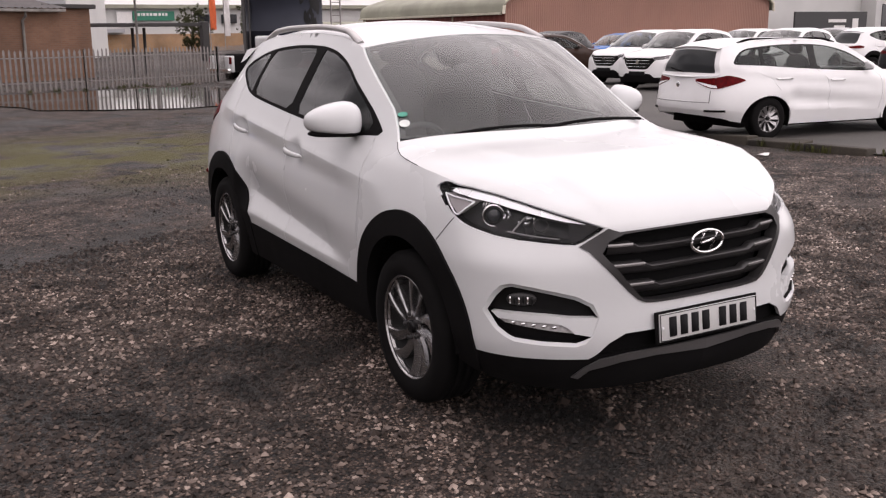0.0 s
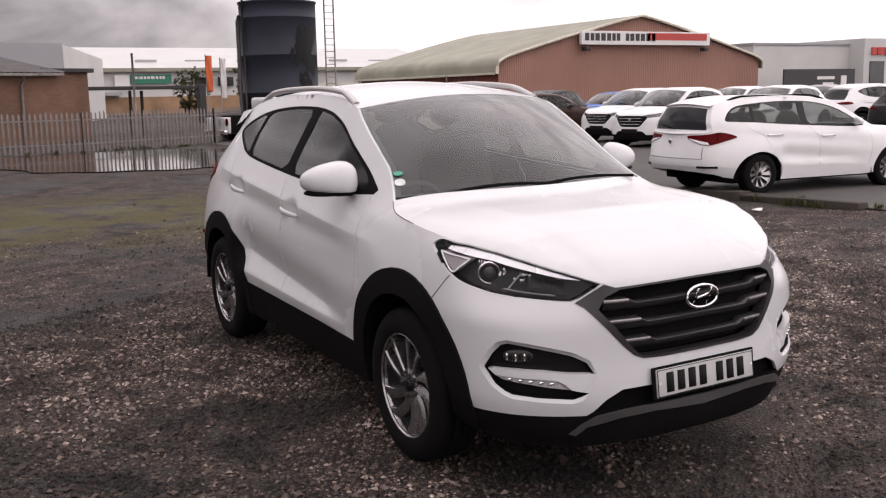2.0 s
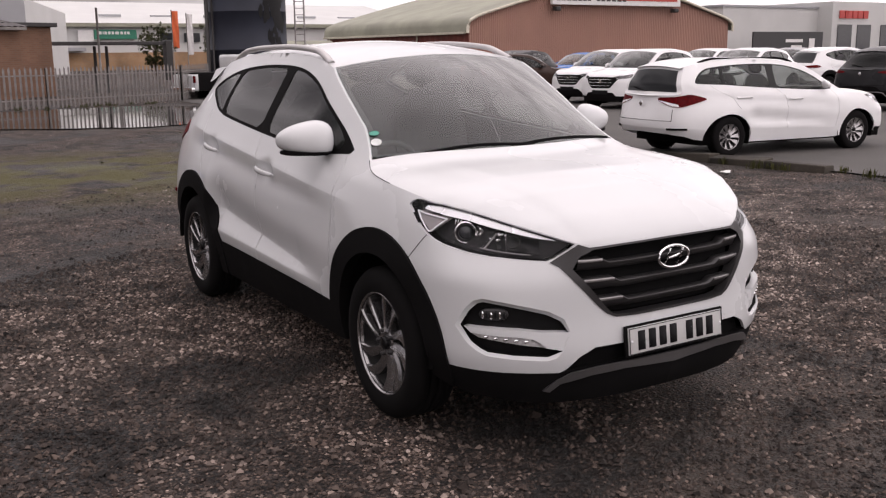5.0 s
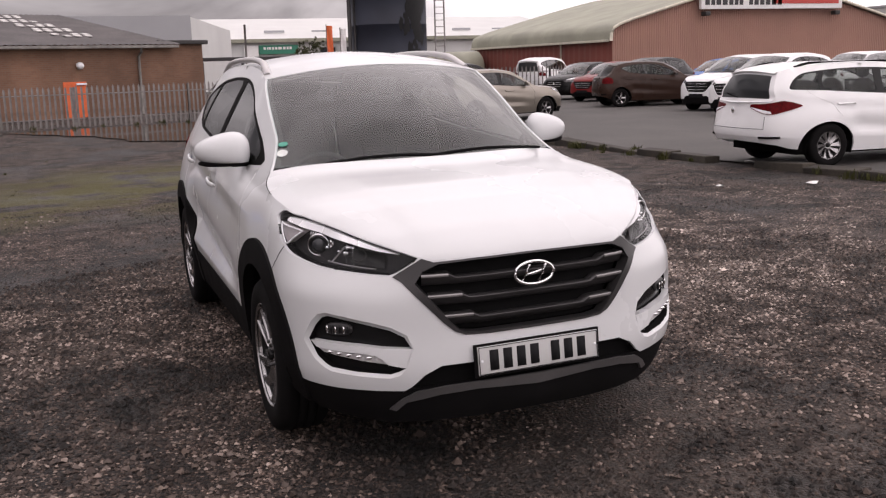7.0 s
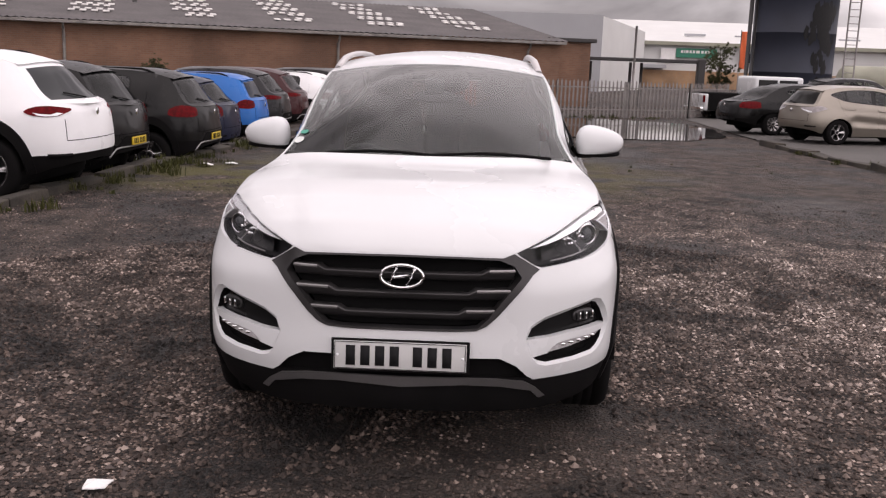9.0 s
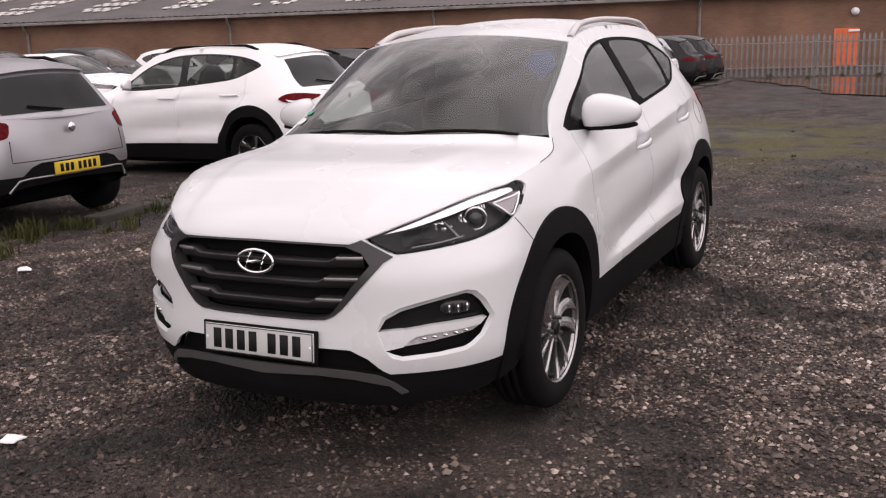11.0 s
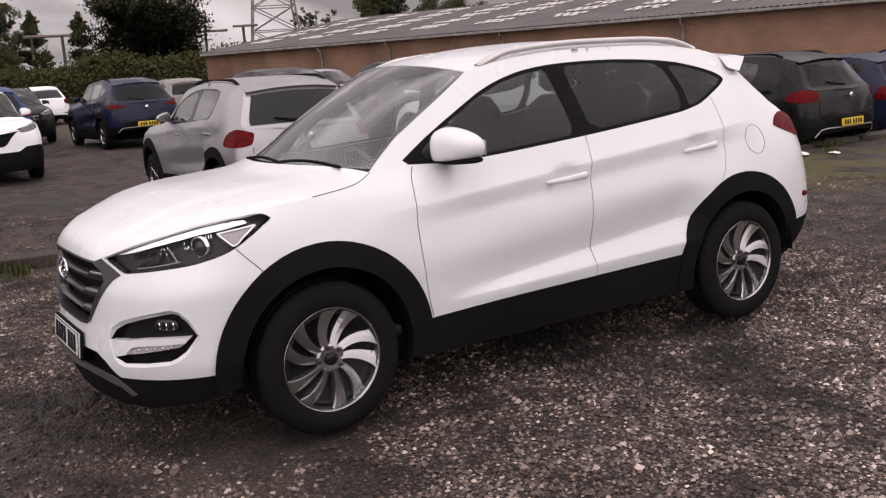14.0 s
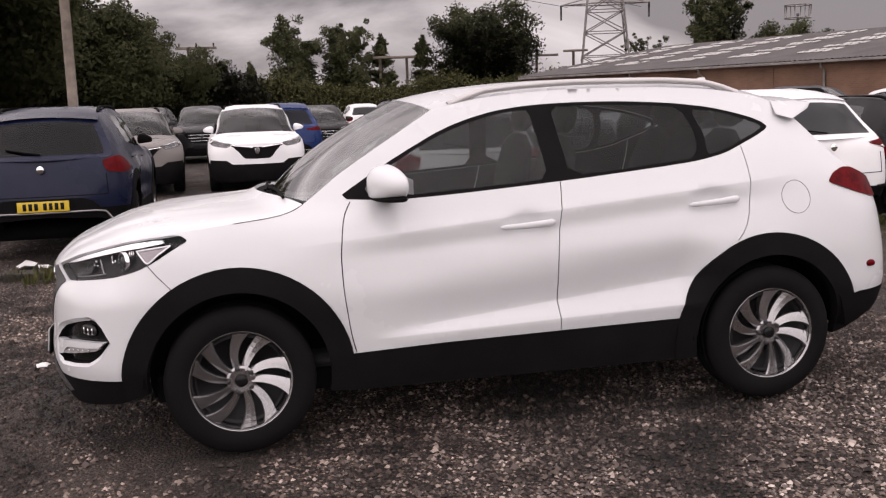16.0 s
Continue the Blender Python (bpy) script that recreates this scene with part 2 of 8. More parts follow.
class Shell:
    """The wrap-round side of a car, from the middle of its nose to the middle of its tail (x >= 0, nose towards -y).
    q runs along the plan outline, z is the height; each key gives how far the skin lies inside the outline."""

    cups = ()

    def __init__(self, plan, heights, keys):
        p = np.array(plan, float)
        c = np.r_[0, np.cumsum(np.hypot(*np.diff(p, axis=0).T))]
        f = np.linspace(0, c[-1], 600)
        g = np.c_[spline(c, p[:, 0], f), spline(c, p[:, 1], f)]
        for _ in range(12):
            g[1:-1] = (g[:-2] + 2 * g[1:-1] + g[2:]) / 4
        self.q = np.r_[0, np.cumsum(np.hypot(*np.diff(g, axis=0).T))]
        self.g = g
        t = np.gradient(g, self.q, axis=0)
        t[0], t[-1] = (1, 0), (-1, 0)
        t /= np.hypot(*t.T)[:, None]
        self.n = np.c_[t[:, 1], -t[:, 0]]
        self.heights = np.array(heights, float)
        self.kq = np.array([self.q_at(x, y) for x, y, _ in keys])
        self.kd = np.array([d for *_, d in keys], float)

    def q_at(self, x, y):
        return float(self.q[np.argmin(np.hypot(self.g[:, 0] - x, self.g[:, 1] - y))])

    def side(self, y):
        """q of the flank at y."""
        return np.interp(y, self.g[:, 1], self.q)

    def inset(self, q, z):
        q, z = np.broadcast_arrays(np.asarray(q, float), np.asarray(z, float))
        cols = np.array([spline(self.heights, d, z) for d in self.kd])
        h = np.diff(self.kq).reshape(-1, *[1] * q.ndim)
        k = np.diff(cols, axis=0) / h
        m = np.empty_like(cols)
        m[0], m[-1] = k[0], k[-1]
        lo, hi, w1, w2 = k[:-1], k[1:], 2 * h[1:] + h[:-1], h[1:] + 2 * h[:-1]
        with np.errstate(divide="ignore", invalid="ignore"):
            m[1:-1] = np.where(lo * hi > 0, (w1 + w2) / (w1 / lo + w2 / hi), 0.0)
        i = np.clip(np.searchsorted(self.kq, q) - 1, 0, len(self.kq) - 2)
        gap = self.kq[i + 1] - self.kq[i]
        t = np.clip((q - self.kq[i]) / gap, 0, 1)
        at = lambda arr, n: np.take_along_axis(arr, n[None], 0)[0]
        d = ((2 * t ** 3 - 3 * t ** 2 + 1) * at(cols, i) + (t ** 3 - 2 * t ** 2 + t) * gap * at(m, i)
             + (3 * t ** 2 - 2 * t ** 3) * at(cols, i + 1) + (t ** 3 - t ** 2) * gap * at(m, i + 1))
        # upper crease: a ridge rising to the tail, the skin turning under below it
        along = np.clip((q - 1.70) / 0.6, 0, 1) * np.clip((4.45 - q) / 0.5, 0, 1)
        up = z - (0.953 + 0.081 * (q - 1.957))
        over = -0.013 * np.exp(-np.maximum(up, 0) / 0.05)
        under = -0.013 + 0.034 * np.clip(-up / 0.085, 0, 1) - 0.021 * np.clip((-up - 0.085) / 0.22, 0, 1) ** 2 * (3 - 2 * np.clip((-up - 0.085) / 0.22, 0, 1))
        d = d + along * np.where(up >= 0, over, under)
        # lower ledge: a wedge along the doors that widens to the rear wheel
        run = np.clip((q - 2.12) / 0.35, 0, 1) * np.clip((3.90 - q) / 0.2, 0, 1)
        low = z - (0.492 + 0.030 * (q - 2.25))
        tall = np.clip(0.030 + 0.066 * (q - 2.25), 0.02, 0.14)
        deep = 0.014 + 0.48 * tall
        ledge = np.where(low < 0, np.exp(-(low / 0.05) ** 2) * -0.010, -0.010 + np.clip(low / tall, 0, 1) * deep)
        ledge = np.where(low > tall, (deep - 0.010) * np.exp(-((low - tall) / 0.17) ** 2), ledge)
        d = d + run * ledge
        return d + self.cup(q, z)

    def cup(self, q, z):
        """Shallow hollows behind the door handles."""
        c = 0.0
        for qc, zc in self.cups:
            c = c + 0.021 * np.exp(-(((q - qc) / 0.088) ** 2 + ((z - zc) / 0.044) ** 2) ** 1.7)
        return c

    def at(self, q, z, out=0.0):
        q, z = np.broadcast_arrays(np.asarray(q, float), np.asarray(z, float))
        d = self.inset(q, z) - out
        x = np.interp(q, self.q, self.g[:, 0]) - np.interp(q, self.q, self.n[:, 0]) * d
        y = np.interp(q, self.q, self.g[:, 1]) - np.interp(q, self.q, self.n[:, 1]) * d
        return np.stack([np.maximum(x, 0.0), y, z], -1)


HEIGHTS = (0.18, 0.32, 0.45, 0.58, 0.72, 0.84, 0.94, 1.03, 1.12, 1.25, 1.40, 1.52, 1.64)
MAIN_PLAN = ((0, -2.235), (0.2, -2.229), (0.4, -2.199), (0.6, -2.122), (0.77, -1.995), (0.855, -1.86), (0.893, -1.7),
             (0.908, -1.5), (0.914, -1.25), (0.912, -0.9), (0.908, -0.3), (0.908, 0.4), (0.912, 1.0), (0.912, 1.35),
             (0.895, 1.65), (0.85, 1.92), (0.74, 2.1), (0.5, 2.19), (0.25, 2.225), (0, 2.235))
MAIN_KEYS = (
    (0, -2.235, (0.06, 0.0, -0.008, 0.006, 0.014, 0.024, 0.07, 0.13, 0.2, 0.3, 0.4, 0.45, 0.5)),
    (0.4, -2.199, (0.07, 0.01, -0.012, 0.0, 0.008, 0.026, 0.06, 0.15, 0.2, 0.3, 0.4, 0.45, 0.5)),
    (0.59, -2.126, (0.08, 0.015, -0.012, 0.0, 0.012, 0.058, 0.085, 0.20, 0.30, 0.4, 0.45, 0.5, 0.55)),
    (0.713, -2.04, (0.09, 0.02, -0.010, -0.005, 0.006, 0.062, 0.107, 0.21, 0.33, 0.42, 0.47, 0.5, 0.55)),
    (0.83, -1.905, (0.095, 0.03, -0.005, -0.004, 0.0, 0.056, 0.112, 0.175, 0.30, 0.4, 0.45, 0.5, 0.55)),
    (0.887, -1.73, (0.09, 0.03, 0.0, -0.003, -0.003, 0.020, 0.060, 0.142, 0.27, 0.37, 0.45, 0.5, 0.55)),
    (0.898, -1.65, (0.08, 0.03, 0.008, 0.0, 0.0, 0.017, 0.042, 0.105, 0.24, 0.35, 0.45, 0.5, 0.55)),
    (0.912, -1.335, (0.06, 0.03, 0.012, 0.0, 0.0, 0.015, 0.042, 0.080, 0.14, 0.25, 0.4, 0.45, 0.5)),
    (0.912, -0.97, (0.07, 0.035, 0.02, 0.008, 0.0, 0.008, 0.035, 0.075, 0.16, 0.25, 0.36, 0.45, 0.5)),
    (0.908, -0.35, (0.075, 0.04, 0.02, 0.012, 0.0, 0.004, 0.025, 0.055, 0.088, 0.145, 0.222, 0.287, 0.36)),
    (0.912, 0.9, (0.075, 0.04, 0.02, 0.008, 0.0, 0.004, 0.022, 0.05, 0.082, 0.14, 0.222, 0.295, 0.37)),
    (0.912, 1.40, (0.06, 0.03, 0.012, 0.0, 0.0, 0.012, 0.035, 0.06, 0.09, 0.15, 0.24, 0.32, 0.40)),
    (0.82, 1.99, (0.17, 0.09, 0.025, 0.0, 0.005, 0.02, 0.04, 0.07, 0.11, 0.2, 0.32, 0.40, 0.48)),
    (0, 2.235, (0.22, 0.13, 0.04, 0.0, 0.02, 0.05, 0.07, 0.09, 0.12, 0.2, 0.32, 0.40, 0.46)),
)


from mathutils.geometry import delaunay_2d_cdt


def empty(name, label="", category="", group="", kind="", at=None):
    ob = new(name)
    if at is not None:
        ob.matrix_basis = at
    return tagged(ob, label, category, group, kind)


def raw(name, verts, faces, material, smooth=True):
    me = bpy.data.meshes.new(name)
    me.from_pydata([tuple(map(float, v)) for v in verts], [], [tuple(map(int, f)) for f in faces])
    if material:
        me.materials.append(material)
    if smooth:
        me.polygons.foreach_set("use_smooth", [True] * len(me.polygons))
    me.update()
    return me


def part(name, verts, faces, material, parent=None, label="", smooth=True, colour=None):
    ob = new(name, raw(name, verts, faces, material, smooth))
    if parent is not None:
        ob.parent = parent
    if colour:
        ob.color = (*colour, 1)
    return tagged(ob, label)


def join(*pieces):
    """Several (verts, faces) as one."""
    vs, fs, n = [], [], 0
    for v, f in pieces:
        vs.append(np.asarray(v, float).reshape(-1, 3))
        fs += [tuple(i + n for i in face) for face in f]
        n += len(vs[-1])
    return np.concatenate(vs), fs


def moved(piece, m):
    v, f = piece
    m = np.array(m)
    v = np.asarray(v, float) @ m[:3, :3].T + m[:3, 3]
    return v, ([tuple(reversed(x)) for x in f] if np.linalg.det(m[:3, :3]) < 0 else f)


def box(x0, x1, y0, y1, z0, z1, edge=0.0):
    """A box with chamfered edges."""
    c, h = np.array([x0 + x1, y0 + y1, z0 + z1]) / 2, np.array([x1 - x0, y1 - y0, z1 - z0]) / 2
    if not edge:
        v = [c + h * (a, b, d) for a in (-1, 1) for b in (-1, 1) for d in (-1, 1)]
        return np.array(v), [(0, 1, 3, 2), (4, 6, 7, 5), (0, 4, 5, 1), (2, 3, 7, 6), (0, 2, 6, 4), (1, 5, 7, 3)]
    bm = bmesh.new()
    bmesh.ops.create_cube(bm, size=1.0)
    for v in bm.verts:
        v.co = Vector(c + np.array(v.co) * 2 * h)
    bmesh.ops.bevel(bm, geom=bm.edges[:], offset=min(edge, *(h * 0.9)), segments=2, affect="EDGES", profile=0.6)
    out = np.array([v.co[:] for v in bm.verts]), [tuple(v.index for v in f.verts) for f in bm.faces]
    bm.free()
    return out


def pillow(c, h, n=10, power=3.0):
    """A soft rounded block: centre, half sizes."""
    vs, fs = [], []
    for i in range(n + 1):
        a = math.pi * (i / n - 0.5)
        for j in range(2 * n):
            b = math.pi * j / n
            d = np.array([math.cos(a) * math.cos(b), math.cos(a) * math.sin(b), math.sin(a)])
            d /= (np.abs(d) ** power).sum() ** (1 / power)
            vs.append(np.array(c) + d * h)
    for i in range(n):
        for j in range(2 * n):
            k = (j + 1) % (2 * n)
            fs.append((i * 2 * n + j, i * 2 * n + k, (i + 1) * 2 * n + k, (i + 1) * 2 * n + j))
    return np.array(vs), fs


def lathe(profile, n=40, axis="x"):
    """Turns a profile of (along, radius) round an axis."""
    vs, fs, m = [], [], len(profile)
    for j in range(n):
        a = 2 * math.pi * j / n
        for u, r in profile:
            vs.append((u, r * math.cos(a), r * math.sin(a)) if axis == "x" else (r * math.cos(a), r * math.sin(a), u))
    for j in range(n):
        k = (j + 1) % n
        for i in range(m - 1):
            fs.append((j * m + i, j * m + i + 1, k * m + i + 1, k * m + i))
    return np.array(vs), fs


def tube(points, r, n=8, closed=False, flat=1.0):
    """A pipe along a line of points."""
    p = np.asarray(points, float)
    rr = np.broadcast_to(np.asarray(r, float), len(p))
    t = np.gradient(p, axis=0) if not closed else np.roll(p, -1, 0) - np.roll(p, 1, 0)
    t /= np.linalg.norm(t, axis=1)[:, None] + 1e-12
    up = np.where(np.abs(t[:, 2:3]) > 0.9, [[1.0, 0, 0]], [[0, 0, 1.0]])
    a = np.cross(t, up)
    a /= np.linalg.norm(a, axis=1)[:, None] + 1e-12
    b = np.cross(a, t)
    ang = np.linspace(0, 2 * math.pi, n, endpoint=False)
    v = p[:, None] + rr[:, None, None] * (np.cos(ang)[None, :, None] * a[:, None] * flat + np.sin(ang)[None, :, None] * b[:, None])
    fs = []
    for i in range(len(p) if closed else len(p) - 1):
        for j in range(n):
            k, i2 = (j + 1) % n, (i + 1) % len(p)
            fs.append((i * n + j, i * n + k, i2 * n + k, i2 * n + j))
    if not closed:
        fs += [tuple(range(n)), tuple(reversed(range((len(p) - 1) * n, len(p) * n)))]
    return v.reshape(-1, 3), [tuple(reversed(f)) for f in fs]


def sheet(grid, rim=0.0, flip=False):
    """A surface from a grid of points, its border turned inwards by rim."""
    g = np.asarray(grid, float)
    a, b = g.shape[:2]
    vs = g.reshape(-1, 3)
    fs = [(i * b + j, (i + 1) * b + j, (i + 1) * b + j + 1, i * b + j + 1) for i in range(a - 1) for j in range(b - 1)]
    if flip:
        fs = [tuple(reversed(f)) for f in fs]
    if rim:
        n = np.cross(np.gradient(g, axis=0), np.gradient(g, axis=1)).reshape(-1, 3)
        n /= np.linalg.norm(n, axis=1)[:, None] + 1e-12
        n = -n if flip else n
        loop = ([j for j in range(b)] + [i * b + b - 1 for i in range(1, a)] + [(a - 1) * b + j for j in range(b - 2, -1, -1)] + [i * b for i in range(a - 2, 0, -1)])
        top, low = vs[loop], vs[loop] - n[loop] * rim
        k, base = len(loop), len(vs)
        vs = np.concatenate([vs, top, low])
        for i in range(k):
            j = (i + 1) % k
            q = (base + i, base + j, base + k + j, base + k + i)
            fs.append(q if flip else tuple(reversed(q)))
    return vs, fs


def coons(c0, c1, d0, d1, bulge=(0, 0, 0), power=1.0):
    """A surface between four border lines (c0 and c1 along the first index, d0 and d1 along the second), swollen by bulge."""
    c0, c1, d0, d1 = (np.asarray(x, float) for x in (c0, c1, d0, d1))
    u, v = np.linspace(0, 1, len(c0))[:, None, None], np.linspace(0, 1, len(d0))[None, :, None]
    s = ((1 - v) * c0[:, None] + v * c1[:, None] + (1 - u) * d0[None] + u * d1[None]
         - ((1 - u) * (1 - v) * c0[0] + u * (1 - v) * c0[-1] + (1 - u) * v * c1[0] + u * v * c1[-1]))
    return s + np.array(bulge) * (4 * u * (1 - u)) ** power * (4 * v * (1 - v)) ** power


def line(points, n):
    """n points spread evenly along a broken line."""
    p = np.asarray(points, float)
    c = np.r_[0, np.cumsum(np.linalg.norm(np.diff(p, axis=0), axis=1))]
    t = np.linspace(0, c[-1], n)
    return np.stack([np.interp(t, c, p[:, k]) for k in range(p.shape[1])], -1)


def curve(points, n):
    """n points along a smooth line through the given ones."""
    p = np.asarray(points, float)
    c = np.r_[0, np.cumsum(np.linalg.norm(np.diff(p, axis=0), axis=1))]
    t = np.linspace(0, c[-1], n)
    return np.stack([spline(c, p[:, k], t) for k in range(p.shape[1])], -1)


def rounded(poly, times=2):
    """A closed outline with its corners cut round."""
    p = np.asarray(poly, float)
    for _ in range(times):
        q = np.roll(p, -1, 0)
        p = np.stack([0.8 * p + 0.2 * q, 0.2 * p + 0.8 * q], 1).reshape(-1, 2)
    return p


def disc(q, z, r, n=40, start=0.0, stop=360.0):
    a = np.radians(np.linspace(start, stop, n, endpoint=stop - start < 360))
    return np.c_[q + r * np.cos(a), z + r * np.sin(a)]


def band(points, width):
    """A narrow closed outline along an open line, for a shut line."""
    p = np.asarray(points, float)
    t = np.gradient(p, axis=0)
    t /= np.linalg.norm(t, axis=1)[:, None]
    n = np.c_[-t[:, 1], t[:, 0]] * width / 2
    return np.concatenate([p + n, (p - n)[::-1]])


def inside(pts, poly):
    x, y = pts[:, 0][:, None], pts[:, 1][:, None]
    a, b = poly, np.roll(poly, -1, 0)
    cross = (a[:, 1] > y) != (b[:, 1] > y)
    with np.errstate(divide="ignore", invalid="ignore"):
        xs = a[:, 0] + (y - a[:, 1]) * (b[:, 0] - a[:, 0]) / (b[:, 1] - a[:, 1])
    return (np.sum(cross & (x < xs), axis=1) % 2).astype(bool)


class Panels:
    """A shell cut along outlines (in q and z) into panels."""

    def __init__(self, shell, outer, regions, grid):
        self.shell = shell
        step = grid * 0.7
        pts, edges = [], []

        def add(poly, closed=True):
            base = len(pts)
            k = len(poly)
            idx = []
            for i in range(k):
                a, b = poly[i], poly[(i + 1) % k]
                m = max(1, int(np.linalg.norm(np.subtract(b, a)) / step))
                for j in range(m):
                    idx.append(len(pts))
                    pts.append(tuple(np.add(a, np.subtract(b, a) * (j / m))))
            for i in range(len(idx)):
                edges.append((idx[i], idx[(i + 1) % len(idx)]))

        add(outer)
        for _, poly in regions:
            add(poly)
        lo, hi = np.min(outer, axis=0), np.max(outer, axis=0)
        gq, gz = np.meshgrid(np.arange(lo[0], hi[0], grid), np.arange(lo[1], hi[1], grid), indexing="ij")
        gq = gq + (np.arange(gq.shape[1]) % 2)[None] * grid * 0.5
        g = np.c_[gq.ravel(), gz.ravel()]
        g = g[inside(g, np.asarray(outer))]
        c = np.array(pts)
        keep = np.ones(len(g), bool)
        for s in range(0, len(g), 2000):
            d = np.abs(g[s:s + 2000, None] - c[None])
            keep[s:s + 2000] = (d[..., 0] ** 2 + d[..., 1] ** 2).min(1) > (grid * 0.4) ** 2
        pts += [tuple(x) for x in g[keep]]
        v, _, f, *_ = delaunay_2d_cdt([Vector(p) for p in pts], edges, [], 0, 1e-6)
        self.v = np.array([x[:] for x in v])
        f = np.array([t for t in f if len(t) == 3])
        mid = self.v[f].mean(1)
        ok = inside(mid, np.asarray(outer))
        f, mid = f[ok], mid[ok]
        a, b, c = self.v[f[:, 0]], self.v[f[:, 1]], self.v[f[:, 2]]
        area = (b[:, 0] - a[:, 0]) * (c[:, 1] - a[:, 1]) - (b[:, 1] - a[:, 1]) * (c[:, 0] - a[:, 0])
        f[area < 0] = f[area < 0][:, ::-1]
        keep = np.abs(area) > 1e-9
        f, mid = f[keep], mid[keep]
        self.f, self.label = f, np.array(["body"] * len(f), dtype=object)
        for name, poly in reversed(regions):
            self.label[inside(mid, np.asarray(poly))] = name

    def take(self, names, sides=(1, -1), out=0.0, rim=0.012, warp=None):
        """The panels of those names as (verts, faces), on one or both sides of the car."""
        names = (names,) if isinstance(names, str) else names
        f = self.f[np.isin(self.label, names)]
        if not len(f):
            return np.zeros((0, 3)), []
        use, inv = np.unique(f, return_inverse=True)
        f = inv.reshape(-1, 3)
        q, z = self.v[use].T
        e = {}
        for t in f:
            for i in range(3):
                a, b = int(t[i]), int(t[(i + 1) % 3])
                if (b, a) in e:
                    del e[(b, a)]
                else:
                    e[(a, b)] = 1
        top, low = self.shell.at(q, z, out), self.shell.at(q, z, out - rim)
        border = [(a, b) for a, b in e if not (q[a] < 1e-4 and q[b] < 1e-4) and not (q[a] > self.shell.q[-1] - 1e-3 and q[b] > self.shell.q[-1] - 1e-3)]
        pieces = []
        for s in sides:
            m = np.array([s, 1, 1])
            # seen from outside, q runs to the right on the +x side
            tri = [tuple(t) if s > 0 else tuple(t[::-1]) for t in f]
            v, fs = [top * m], tri
            if rim:
                ends = sorted({i for ed in border for i in ed})
                at = {k: n for n, k in enumerate(ends)}
                n0, n1 = len(top), len(top) + len(ends)
                v += [top[ends] * m, low[ends] * m]
                walls = [(n0 + at[a], n1 + at[a], n1 + at[b], n0 + at[b]) for a, b in border]
                fs = tri + [w if s > 0 else w[::-1] for w in walls]
            v = np.concatenate(v)
            pieces.append((v, fs))
        v, fs = join(*pieces)
        if warp is not None and len(v):
            v = warp(v)
        return v, fs


def fall(x, y):
    """How far the lot behind the left kerb lies below the yard."""
    ease = lambda t: (lambda c: c * c * (3 - 2 * c))(min(1.0, max(0.0, t)))
    row = -0.28 * ease((y - 3.0) / 7.0) * ease((-4.9 - x) / 0.5) * ease((x + 11.0) / 1.5) * ease((27.0 - y) / 1.0)
    return row


def pruned(v, f):
    """The same faces without the points that none of them uses."""
    use = sorted({i for t in f for i in t})
    at = {k: n for n, k in enumerate(use)}
    return np.asarray(v)[use], [tuple(at[i] for i in t) for t in f]


# ---- wheels ----
def tyre_piece(r, rim, w, tread=True):
    h = w / 2
    prof = [(h - 0.02, rim - 0.012), (h - 0.004, rim + 0.008), (h, rim + (r - rim) * 0.45), (h - 0.008, r - 0.022), (h - 0.03, r - 0.004)]
    if tread:
        for k in range(4):
            u = h - 0.04 - k * (w - 0.08) / 3.6
            prof += [(u, r), (u - 0.035, r), (u - 0.037, r - 0.008), (u - 0.043, r - 0.008)]
    prof += [(-h + 0.03, r - 0.004), (-h + 0.008, r - 0.022), (-h, rim + (r - rim) * 0.45), (-h + 0.02, rim - 0.012)]
    return lathe(prof, 56 if tread else 28)


def swirl_rim(rim, face, spokes, twist, wide, n=56):
    """An alloy wheel's outer face: a broad lip and flat leaning blades with a bright bevelled edge. face: how far out it stands."""
    lip = lathe([(face - 0.07, rim - 0.022), (face - 0.022, rim - 0.014), (face - 0.006, rim - 0.009), (face + 0.002, rim - 0.004), (face + 0.003, rim - 0.001), (face - 0.001, rim + 0.004), (face - 0.03, rim + 0.002)], n)
    pieces = [lip, lathe([(face - 0.06, rim * 0.30), (face - 0.030, rim * 0.285), (face - 0.024, rim * 0.24), (face - 0.026, rim * 0.14), (face - 0.026, 0.001)], 28)]
    m = 9
    for k in range(spokes):
        a0 = 2 * math.pi * k / spokes
        lean = twist * (1.0 if k % 2 else 0.62)
        vs = []
        for i in range(m):
            f = i / (m - 1)
            r = rim * (0.20 + 0.775 * f)
            a = a0 + lean * f ** 1.4
            w = wide * (0.52 + 0.62 * f + 0.42 * f ** 5)
            x = face - 0.024 + 0.018 * f - 0.008 * math.sin(math.pi * f)
            er, et = np.array([0, math.cos(a), math.sin(a)]), np.array([0, -math.sin(a), math.cos(a)])
            for du, dx in ((-0.54, -0.045), (-0.50, -0.004), (-0.41, 0.003), (0.10, -0.004), (0.50, -0.014), (0.54, -0.045)):
                vs.append(er * r + et * w * du + np.array([x + dx, 0, 0]))
        fs = [(i * 6 + j, i * 6 + j + 1, i * 6 + j + 7, i * 6 + j + 6) for i in range(m - 1) for j in range(5)]
        pieces.append((np.array(vs), fs))
    return join(*pieces)


